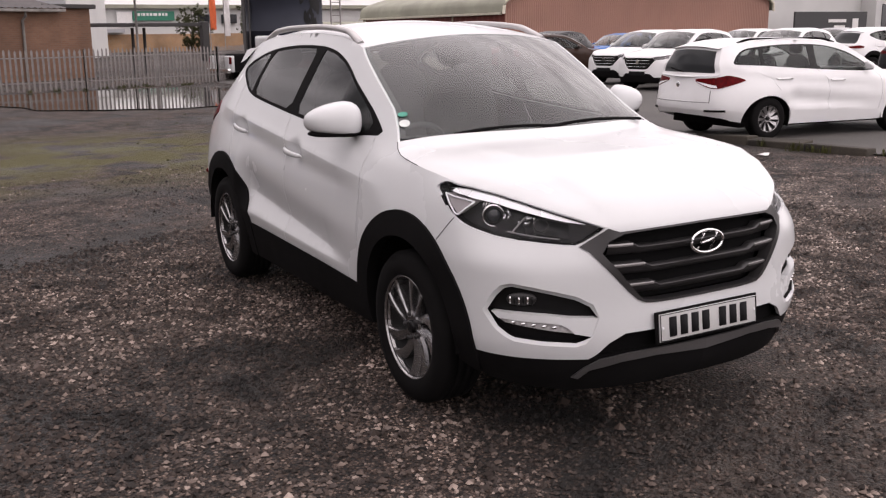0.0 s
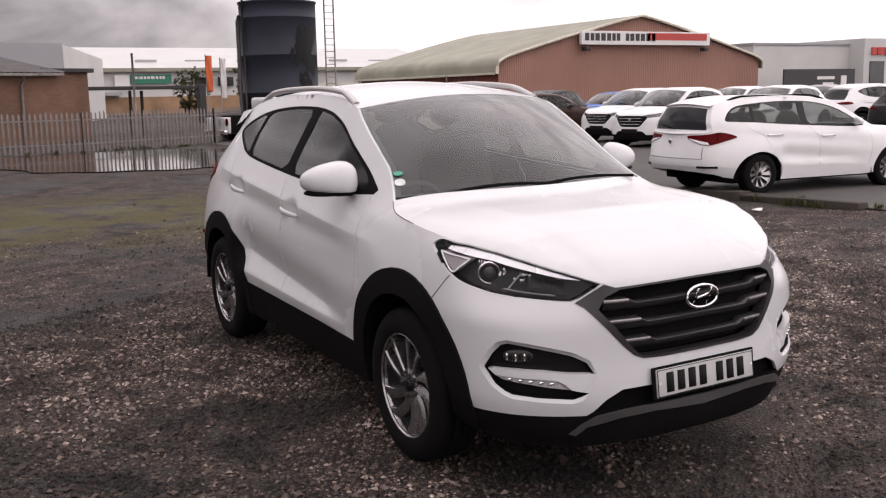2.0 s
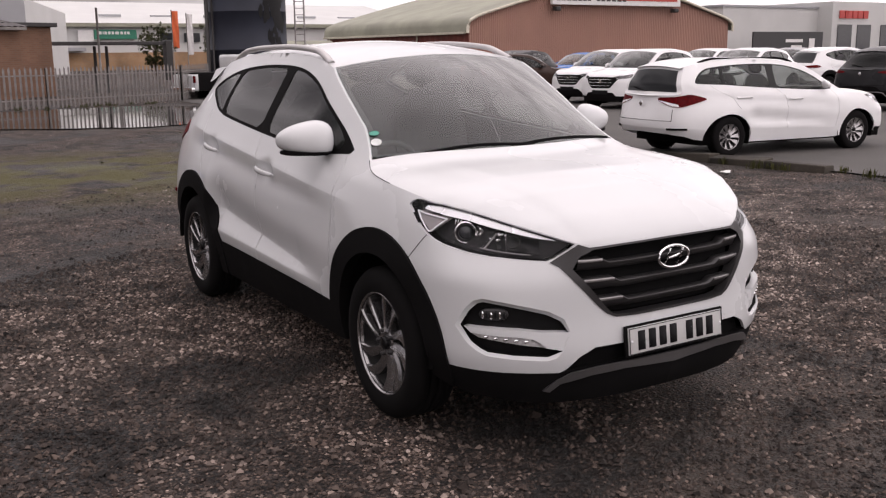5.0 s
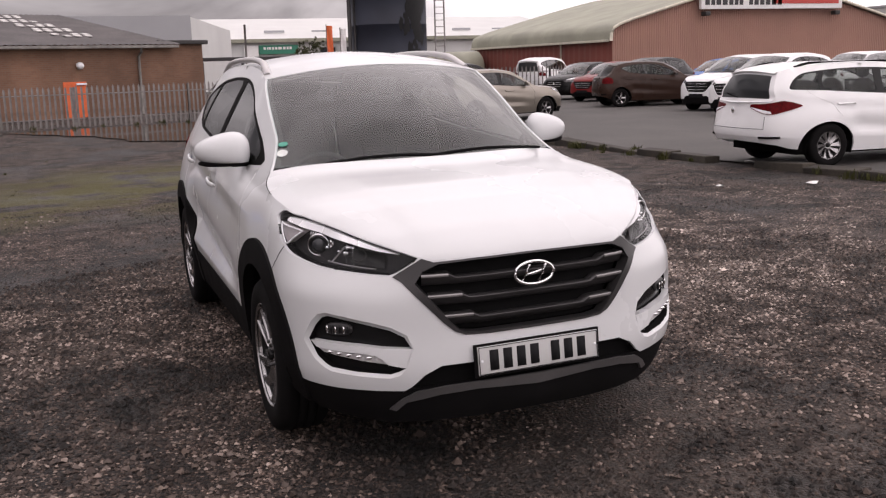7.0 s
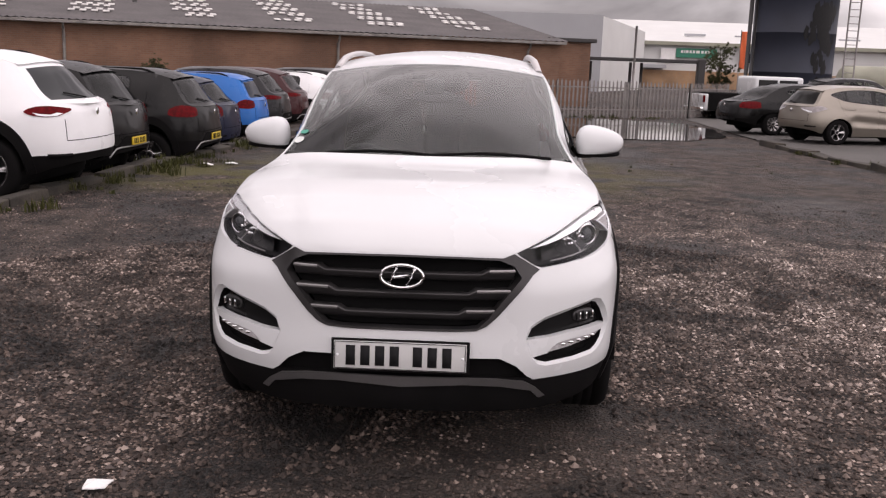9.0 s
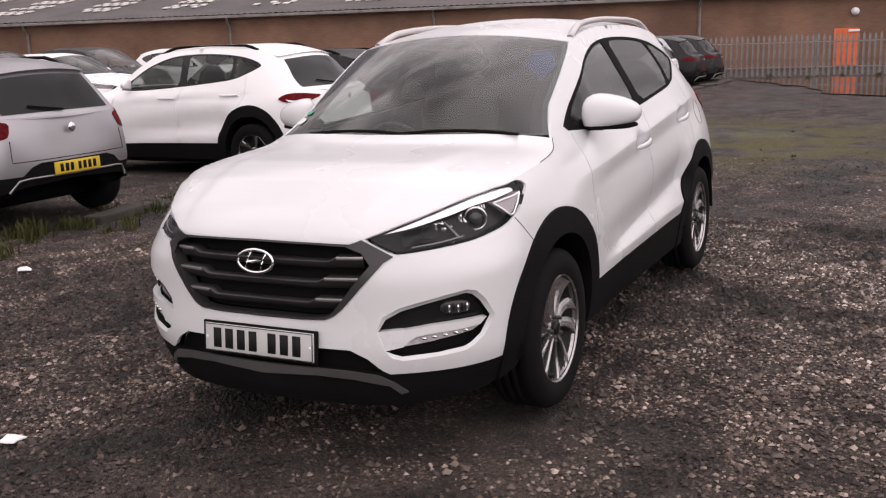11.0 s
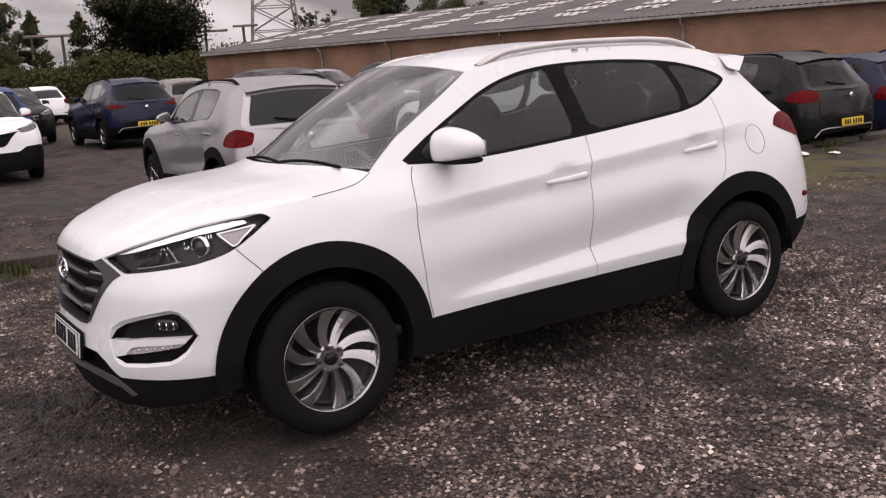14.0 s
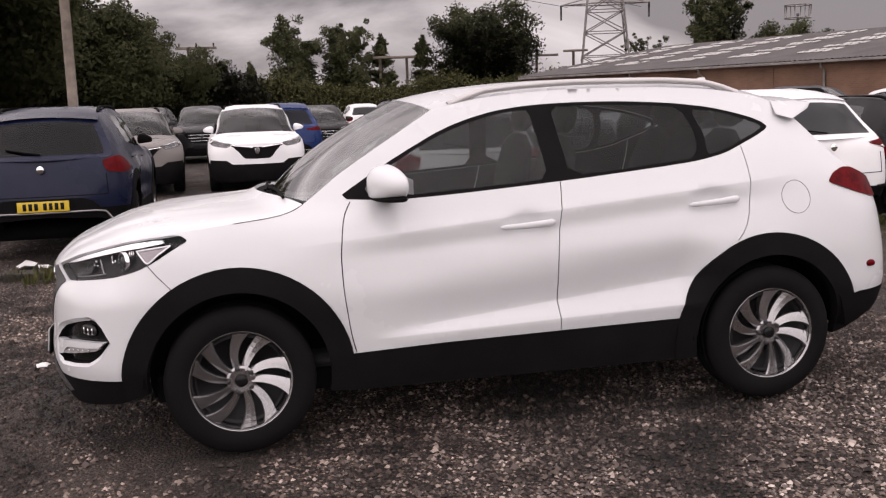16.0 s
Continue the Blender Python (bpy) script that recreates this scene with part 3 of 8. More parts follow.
def wheel(parent, x, y, r, rim, w, side, spokes=10, twist=0.5, wide=0.040, detail=True):
    """A wheel under a car; side 1 looks to +x, -1 to -x."""
    turn = Matrix.Translation((x, y, r)) @ Matrix.Rotation(0 if side > 0 else math.pi, 4, "Z")
    v, f = tyre_piece(r, rim, w, detail)
    ob = part("wheel", *moved((v, f), turn), M_TYRE, parent, "black rubber tyre on an alloy wheel")
    face = w / 2 - 0.012
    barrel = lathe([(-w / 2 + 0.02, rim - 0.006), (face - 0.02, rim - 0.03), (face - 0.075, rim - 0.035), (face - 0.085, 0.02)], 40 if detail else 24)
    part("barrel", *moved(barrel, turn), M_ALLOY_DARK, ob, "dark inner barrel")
    part("rim", *moved(swirl_rim(rim, face, spokes, twist, wide, 56 if detail else 28), turn), M_ALLOY, ob, "silver alloy rim with twisted spokes", False)
    cap = lathe([(face - 0.025, 0.030), (face - 0.012, 0.029), (face - 0.008, 0.022), (face - 0.007, 0.0005)], 24)
    part("centre_cap", *moved(cap, turn), M_GLOSSBLACK, ob, "black centre cap")
    if detail:
        for k in range(5):
            a = 2 * math.pi * (k + 0.5) / 5
            nut = moved(lathe([(face - 0.04, 0.010), (face - 0.012, 0.0095), (face - 0.009, 0.007), (face - 0.009, 0.0005)], 8), Matrix.Translation((0, 0.057 * math.cos(a), 0.057 * math.sin(a))))
            part("wheel_nut", *moved(nut, turn), M_GRILLE, ob)
        disc_p = lathe([(face - 0.10, 0.05), (face - 0.10, 0.15), (face - 0.125, 0.15), (face - 0.125, 0.05)], 40)
        part("brake_disc", *moved(disc_p, turn), M_SATIN, ob, "grey steel brake disc")
    return ob


def seat(c, w, rake=12.0):
    """Cushion, back and head restraint of one seat, nose towards -y."""
    x, y, z = c
    back = moved(pillow((0, 0, 0.30), (w / 2, 0.065, 0.32), 7), Matrix.Translation((x, y + 0.22, z + 0.08)) @ Matrix.Rotation(radians(-rake), 4, "X"))
    head = moved(pillow((0, 0, 0.72), (0.13, 0.05, 0.09), 6), Matrix.Translation((x, y + 0.22, z + 0.08)) @ Matrix.Rotation(radians(-rake), 4, "X"))
    return join(pillow((x, y, z), (w / 2, 0.26, 0.09), 7), back, head)


# ---- the main outlines of a tall hatchback, in q along the plan and z ----
QF, QR, HUB = 1.521, 4.191, 0.345
TOP_NOSE = ((0, 0.876), (0.25, 0.872), (0.40, 0.866))
TOP_WING = ((0.40, 0.866), (0.485, 0.890), (0.558, 0.912), (0.634, 0.934), (0.712, 0.953), (0.808, 0.972), (0.923, 0.990), (1.05, 1.006), (1.16, 1.019), (1.24, 1.028), (1.314, 1.037), (1.527, 1.060), (1.735, 1.083), (1.80, 1.100), (1.855, 1.126))
TOP_PILLAR = ((1.878, 1.139), (2.05, 1.262), (2.20, 1.355), (2.36, 1.452), (2.511, 1.543))
TOP_ROOF = ((2.511, 1.543), (2.65, 1.572), (2.8, 1.594), (3.05, 1.614), (3.31, 1.622), (3.7, 1.618), (4.0, 1.599), (4.25, 1.563), (4.43, 1.518))
TOP_REAR = ((4.43, 1.518), (4.58, 1.37), (4.70, 1.235), (4.80, 1.165), (4.95, 1.115), (5.3, 1.09), (5.7547, 1.08))
BOTTOM = ((5.7547, 0.45), (5.2, 0.43), (4.9, 0.385), (4.74, 0.325), (4.60, 0.30), (4.44, 0.30), (4.40, 0.245), (3.6, 0.245), (2.1, 0.245), (1.12, 0.32), (0.95, 0.262), (0.6, 0.225), (0, 0.235))
DLO = ((2.009, 1.141), (2.266, 1.127), (2.55, 1.140), (2.847, 1.158), (3.20, 1.182), (3.497, 1.207), (3.70, 1.225), (3.853, 1.241), (4.0, 1.270), (4.10, 1.309), (4.22, 1.355), (4.29, 1.385),
       (4.30, 1.398), (4.27, 1.421), (4.208, 1.446), (4.10, 1.478), (3.97, 1.508), (3.80, 1.531), (3.62, 1.545), (3.45, 1.553), (3.287, 1.555), (3.10, 1.552), (2.958, 1.543), (2.82, 1.525), (2.695, 1.495), (2.60, 1.465), (2.5, 1.425), (2.313, 1.327), (2.16, 1.235))
PANE_FRONT = ((2.16, 1.152), (2.266, 1.145), (2.55, 1.157), (2.847, 1.175), (3.045, 1.188), (3.02, 1.40), (3.0, 1.528), (2.958, 1.526), (2.82, 1.507), (2.695, 1.477), (2.60, 1.447), (2.5, 1.407), (2.313, 1.307), (2.2, 1.235), (2.145, 1.19))
PANE_REAR = ((3.155, 1.196), (3.497, 1.223), (3.70, 1.241), (3.84, 1.256), (3.87, 1.36), (3.82, 1.51), (3.62, 1.529), (3.45, 1.537), (3.287, 1.539), (3.115, 1.536), (3.13, 1.40))
PANE_QUARTER = ((3.90, 1.264), (4.0, 1.286), (4.10, 1.325), (4.21, 1.368), (4.27, 1.398), (4.20, 1.428), (4.10, 1.461), (3.97, 1.492), (3.87, 1.502), (3.915, 1.36))
LAMP = ((0.455, 0.876), (0.485, 0.886), (0.558, 0.908), (0.634, 0.930), (0.712, 0.949), (0.808, 0.968), (0.923, 0.986), (1.05, 1.002), (1.16, 1.015), (1.255, 1.025), (1.295, 1.020), (1.325, 0.998), (1.27, 0.970),
        (1.221, 0.942), (1.18, 0.917), (1.14, 0.896), (1.10, 0.880), (1.048, 0.864), (0.972, 0.848), (0.91, 0.840), (0.82, 0.832), (0.72, 0.823), (0.634, 0.816), (0.567, 0.812))
LAMP_STRIP = ((0.535, 0.889), (0.634, 0.917), (0.712, 0.936), (0.808, 0.955), (0.923, 0.973), (1.05, 0.989), (1.16, 1.001), (1.205, 1.003), (1.215, 0.992), (1.106, 0.973), (1.028, 0.963), (0.943, 0.953), (0.846, 0.939), (0.761, 0.926), (0.692, 0.913), (0.615, 0.899))
LAMP_SIGNAL = ((1.077, 0.959), (1.165, 0.971), (1.245, 0.981), (1.19, 0.944), (1.138, 0.909), (1.106, 0.934))
GRILLE = ((0, 0.869), (0.25, 0.866), (0.40, 0.861), (0.448, 0.876), (0.567, 0.809), (0.53, 0.790), (0.499, 0.760), (0.44, 0.700), (0.375, 0.630), (0.335, 0.595), (0.295, 0.578), (0.20, 0.573), (0, 0.572))
GRILLE_IN = ((0, 0.862), (0.25, 0.859), (0.385, 0.853), (0.447, 0.828), (0.478, 0.783), (0.414, 0.714), (0.34, 0.623), (0.304, 0.590), (0.246, 0.583), (0, 0.582))
VEE = ((0, 0.815), (0.16, 0.822), (0.40, 0.862), (0.475, 0.866), (0.505, 0.845), (0.43, 0.815), (0.34, 0.740), (0.27, 0.660), (0.22, 0.628), (0, 0.622))
VEE_IN = ((0, 0.800), (0.15, 0.806), (0.33, 0.812), (0.30, 0.745), (0.24, 0.672), (0.20, 0.645), (0, 0.640))
VEE_FOOT = ((0, 0.535), (0.45, 0.540), (0.58, 0.605), (0.98, 0.615), (1.04, 0.55), (1.08, 0.40), (1.08, 0.15), (0, 0.15))
FOG_RIM = ((0.500, 0.536, 0.006, 0.004), (0.527, 0.577, 0.016, 0.016), (0.585, 0.605, 0.018, 0.02), (0.66, 0.624, 0.018, 0.02), (0.76, 0.645, 0.018, 0.02), (0.84, 0.657, 0.018, 0.02), (0.868, 0.650, 0.018, 0.02), (0.901, 0.620, 0.016, 0.02),
           (0.942, 0.559, 0.014, 0.018), (0.89, 0.498, 0.014, 0.010), (0.85, 0.472, 0.014, 0.008), (0.82, 0.459, 0.014, 0.008), (0.715, 0.448, 0.014, 0.008), (0.585, 0.439, 0.014, 0.008), (0.552, 0.447, 0.012, 0.014), (0.525, 0.463, 0.002, 0.003))
BLADE = ((0.500, 0.536), (0.61, 0.541), (0.70, 0.552), (0.80, 0.557), (0.918, 0.559), (0.888, 0.534), (0.82, 0.529), (0.70, 0.522), (0.64, 0.513), (0.615, 0.499), (0.592, 0.477), (0.525, 0.463))
DAY_LAMP = ((0.888, 0.531), (0.815, 0.527), (0.70, 0.519), (0.64, 0.510), (0.612, 0.497), (0.591, 0.477), (0.69, 0.490), (0.77, 0.503), (0.86, 0.516))
INTAKE = ((0, 0.468), (0.29, 0.469), (0.39, 0.466), (0.456, 0.433), (0.50, 0.392), (0.515, 0.378), (0.38, 0.385), (0.25, 0.391), (0, 0.390))
SKID = ((0, 0.389), (0.25, 0.390), (0.38, 0.384), (0.49, 0.368), (0.55, 0.335), (0.60, 0.292), (0.572, 0.284), (0.53, 0.322), (0.40, 0.350), (0.25, 0.360), (0, 0.346))
CHIN = ((0, 0.468), (0.29, 0.469), (0.39, 0.466), (0.456, 0.433), (0.50, 0.390), (0.535, 0.370), (0.61, 0.372), (0.72, 0.375), (0.86, 0.379), (0.96, 0.382), (1.03, 0.387), (1.10, 0.39), (1.10, 0.15), (0, 0.15))
SILL = ((1.85, 0.424), (2.06, 0.430), (2.48, 0.445), (3.09, 0.455), (3.60, 0.463), (3.80, 0.465), (3.80, 0.15), (1.85, 0.15))
HEEL = ((4.60, 0.50), (4.74, 0.520), (4.95, 0.525), (5.30, 0.53), (5.7547, 0.53), (5.7547, 0.15), (4.60, 0.15))
TAIL_BLOCK = ((4.52, 0.90), (4.53, 1.00), (4.60, 1.075), (4.72, 1.115), (4.86, 1.11), (5.00, 1.085), (5.10, 1.06), (5.09, 0.95), (5.06, 0.885), (4.90, 0.865), (4.72, 0.865), (4.58, 0.875))
TAIL_SLIM = ((4.56, 1.015), (4.62, 1.055), (4.75, 1.085), (4.95, 1.072), (5.15, 1.050), (5.30, 1.020), (5.26, 0.985), (5.10, 0.962), (4.90, 0.952), (4.70, 0.962), (4.60, 0.985))
TAIL_BROAD = ((4.60, 0.955), (4.64, 1.01), (4.74, 1.055), (4.90, 1.065), (5.08, 1.045), (5.24, 1.015), (5.22, 0.985), (5.10, 0.945), (4.98, 0.900), (4.84, 0.885), (4.70, 0.898))
CLEAR_BROAD = ((4.70, 0.950), (4.76, 0.905), (4.84, 0.893), (4.97, 0.906), (5.07, 0.945), (4.98, 0.958), (4.90, 0.925), (4.80, 0.932))
CLEAR_WIDE = ((5.00, 0.945), (5.22, 0.985), (5.38, 1.01), (5.38, 1.0), (5.24, 0.957), (5.09, 0.912), (4.97, 0.906))
TAIL_WIDE = ((4.52, 1.03), (4.60, 1.09), (4.72, 1.12), (4.95, 1.085), (5.12, 1.07), (5.42, 1.055), (5.40, 1.00), (5.25, 0.95), (5.08, 0.90), (4.95, 0.895), (4.80, 0.94), (4.66, 0.985))
PANE_SQUARE = ((3.155, 1.196), (3.497, 1.213), (3.70, 1.224), (3.76, 1.25), (3.80, 1.32), (3.80, 1.44), (3.76, 1.51), (3.62, 1.529), (3.45, 1.537), (3.287, 1.539), (3.115, 1.536), (3.13, 1.40))
DLO_LONG = DLO[:8] + ((4.0, 1.250), (4.15, 1.258), (4.30, 1.266), (4.335, 1.288), (4.27, 1.375), (4.17, 1.455), (4.07, 1.497), (3.97, 1.512)) + DLO[17:]
PANE_LONG = ((3.90, 1.256), (4.10, 1.268), (4.285, 1.282), (4.24, 1.365), (4.14, 1.442), (4.04, 1.482), (3.88, 1.498), (3.915, 1.36))
DLO_SQUARE = DLO[:6] + ((3.70, 1.208), (3.78, 1.225), (3.83, 1.30), (3.83, 1.45), (3.78, 1.52), (3.62, 1.545)) + DLO[19:]
TAIL = ((4.584, 1.098), (4.61, 1.125), (4.645, 1.148), (4.727, 1.170), (4.80, 1.165), (4.90, 1.135), (5.02, 1.10), (5.25, 1.07), (5.23, 1.01), (5.05, 1.00), (4.92, 1.008), (4.88, 1.014), (4.80, 1.030), (4.727, 1.050), (4.65, 1.076))
DOOR_GAPS = (((2.074, 1.127), (2.035, 1.06), (2.014, 0.961), (2.006, 0.86), (2.008, 0.758), (2.022, 0.62), (2.040, 0.50), (2.056, 0.434)),
             ((3.10, 1.173), (3.092, 1.10), (3.066, 0.90), (3.054, 0.778), (3.054, 0.60), (3.060, 0.456)),
             ((4.10, 1.305), (4.108, 1.18), (4.100, 1.071), (4.078, 0.96), (4.040, 0.885), (4.0, 0.84)))


def arch(q, r, n=60):
    return disc(q, HUB, r, n)


def clad(q, r, toe=0.16):
    """The outline of a wheel arch's black lining, flattened at the foot."""
    a = np.radians(np.linspace(-30, 210, 40))
    return np.c_[q + r * np.cos(a), np.maximum(HUB + r * np.sin(a), toe)]


def fog_outline(k):
    """The outline of the fog light's recess (k 0) or of the bevel round it (k 1)."""
    p = np.array(FOG_RIM)
    t = np.roll(p[:, :2], -1, 0) - np.roll(p[:, :2], 1, 0)
    t /= np.linalg.norm(t, axis=1)[:, None]
    return p[:, :2] + np.c_[-t[:, 1], t[:, 0]] * p[:, 2:3] * k


def body_regions(cladding=True, fog=True, tail=TAIL, square=False, vee=False, long=False):
    r = [("hole", arch(QF, 0.415)), ("hole", arch(QR, 0.41))]
    if cladding:
        r += [("clad_front", clad(QF, 0.527)), ("clad_rear", clad(QR, 0.522))]
    if square:
        r += [("pane_front", rounded(PANE_FRONT, 1)), ("pane_rear", PANE_SQUARE), ("frame", DLO_SQUARE)]
    else:
        r += [("pane_front", rounded(PANE_FRONT, 1)), ("pane_rear", rounded(PANE_REAR, 1)), ("pane_quarter", rounded(PANE_LONG if long else PANE_QUARTER, 1)), ("frame", rounded(DLO_LONG if long else DLO, 1))]
    r += [("lamp_strip", LAMP_STRIP), ("lamp_signal", LAMP_SIGNAL), ("lamp", rounded(LAMP, 1)), ("grille_in", VEE_IN if vee else GRILLE_IN), ("grille", VEE if vee else GRILLE)]
    if fog:
        rim = fog_outline(0.0)
        r += [("day_lamp", DAY_LAMP), ("blade", BLADE), ("fog", rim), ("fog_bevel", fog_outline(1.0))]
    if vee:
        r += [("chin", VEE_FOOT)]
    r += [("intake", INTAKE), ("skid", SKID), ("chin", CHIN), ("sill", SILL), ("heel", HEEL)]
    if tail in (TAIL_BROAD, TAIL_WIDE):
        r += [("tail_clear", CLEAR_BROAD if tail is TAIL_BROAD else CLEAR_WIDE)]
    r += [("tail", rounded(tail, 1))]
    return r


def outline():
    return np.array(TOP_NOSE + TOP_WING[1:] + TOP_PILLAR + TOP_ROOF[1:] + TOP_REAR[1:] + BOTTOM)


def mirrored(p):
    return np.asarray(p) * (-1, 1, 1)


def edge_line(shell, qz, n, out=0.0):
    p = curve(qz, n)
    return shell.at(p[:, 0], p[:, 1], out)


def bowed(a, b, mid, n):
    """A line from a to b through mid, swept like an arc."""
    t = np.linspace(0, 1, n)[:, None]
    a, b, mid = (np.asarray(x, float) for x in (a, b, mid))
    ctrl = 2 * mid - 0.5 * (a + b)
    return (1 - t) ** 2 * a + 2 * t * (1 - t) * ctrl + t * t * b


COWL_MID, SCREEN_MID, HEADER_MID, REAR_MID = (0, -1.20, 1.160), (0, -1.115, 1.150), (0, -0.43, 1.600), (0, 1.66, 1.560)
SCREEN_SWELL, ROOF_SWELL = (0, -0.03, 0.02), (0, 0, 0.012)


def top_patches(shell, n=24, m=30):
    """Bonnet, windscreen, roof and rear screen as grids of points, u across from +x to -x."""
    nose = edge_line(shell, TOP_NOSE, n // 2 + 1)
    nose = np.concatenate([nose[::-1], mirrored(nose[1:])])
    wing = edge_line(shell, TOP_WING, m)
    t = np.linspace(-1, 1, len(nose))
    ends, mid = wing[-1], np.array(COWL_MID)
    cowl = np.c_[-t * ends[0], ends[1] + (mid[1] - ends[1]) * (1 - t ** 2), ends[2] + (mid[2] - ends[2]) * (1 - np.abs(t) ** 5)]
    hood = coons(nose, cowl, wing, mirrored(wing))
    # full shoulders, and a soft crease from each lamp towards the pillars
    u, v = np.linspace(0, 1, len(nose))[:, None], np.linspace(0, 1, m)[None]
    swell = np.interp(v, (0, 0.08, 0.3, 0.6, 1), (0, 0.010, 0.021, 0.035, 0)) * (4 * u * (1 - u)) ** 0.35
    edge = np.clip((0.40 + 0.16 * v - np.abs(hood[..., 0])) / 0.05 + 0.5, 0, 1)
    swell = swell + 0.008 * edge * edge * (3 - 2 * edge) * np.clip(v / 0.1, 0, 1) * np.clip((1 - v) / 0.4, 0, 1)
    hood[..., 2] += swell
    pil = edge_line(shell, TOP_PILLAR, m)
    base = bowed(pil[0], mirrored(pil[0]), SCREEN_MID, len(nose))
    head = bowed(pil[-1], mirrored(pil[-1]), HEADER_MID, len(nose))
    screen = coons(base, head, pil, mirrored(pil), SCREEN_SWELL)
    side = edge_line(shell, TOP_ROOF, m)
    back = bowed(side[-1], mirrored(side[-1]), REAR_MID, len(nose))
    roof = coons(head, back, side, mirrored(side), ROOF_SWELL)
    drop = edge_line(shell, TOP_REAR[:5], m)
    waist = bowed(drop[-1], mirrored(drop[-1]), (0, drop[-1][1] + 0.12, drop[-1][2] - 0.01), len(nose))
    rear = coons(back, waist, drop, mirrored(drop), (0, 0.04, 0.02))
    rail = edge_line(shell, TOP_REAR[4:], m)
    tailtop = coons(waist, np.repeat(rail[-1:] * (0, 1, 1), len(nose), 0), rail, mirrored(rail))
    return hood, screen, roof, rear, tailtop


def lifted(grid, d):
    n = np.cross(np.gradient(grid, axis=0), np.gradient(grid, axis=1))
    n /= np.linalg.norm(n, axis=2)[..., None] + 1e-12
    return grid + n * np.where(n[..., 2:3].mean() < 0, -d, d)


def crease_regions():
    """Narrow strips that keep the doors' creases crisp."""
    q = np.linspace(2.16, 3.86, 30)
    foot = 0.492 + 0.030 * (q - 2.25)
    head = foot + np.clip(0.030 + 0.066 * (q - 2.25), 0.02, 0.14)
    r = np.linspace(1.78, 4.40, 40)
    return [("body", band(np.c_[a, b], 0.005)) for a, b in ((q, foot), (q[4:], head[4:]), (r, 0.953 + 0.081 * (r - 1.957)))]


def gap_regions():
    return [("gap%d" % k, band(curve(g, 24), 0.0052)) for k, g in enumerate(DOOR_GAPS)]


def mirror_piece(side):
    """A door mirror's painted shell, its black foot and its glass."""
    vs, fs = pillow((0, 0, 0), (0.132, 0.100, 0.086), 14, 2.6)
    v = np.array(vs)
    v[:, 1] *= np.where(v[:, 1] < 0, 1.0, 0.35)
    v[:, 2] *= 1.0 - 0.34 * (v[:, 0] / 0.132)
    v[:, 2] = np.maximum(v[:, 2], -0.056 + 0.014 * v[:, 0] / 0.132)
    v[:, 1] += 0.035 * v[:, 0] / 0.125
    shell = v + (0.905, -0.60, 1.205), fs
    w = np.array(pillow((0, 0, 0), (0.122, 0.088, 0.020), 8, 2.5)[0])
    w[:, 1] *= np.where(w[:, 1] < 0, 1.0, 0.4)
    w[:, 1] += 0.035 * w[:, 0] / 0.125
    under = w + (0.900, -0.60, 1.147), pillow((0, 0, 0), (1, 1, 1), 8)[1]
    foot = tube(np.array([(0.76, -0.62, 1.150), (0.80, -0.61, 1.148), (0.86, -0.60, 1.150)]), (0.035, 0.028, 0.03), 10)
    glass = sheet(np.array([[(0.80 + 0.20 * i, -0.572 + 0.05 * i, 1.165 + 0.09 * j * (1 - 0.25 * i)) for j in (0, 1)] for i in (0, 1)]))
    m = Matrix.Diagonal((side, 1, 1, 1))
    return [moved(p, m) for p in (shell, under, foot, glass)]


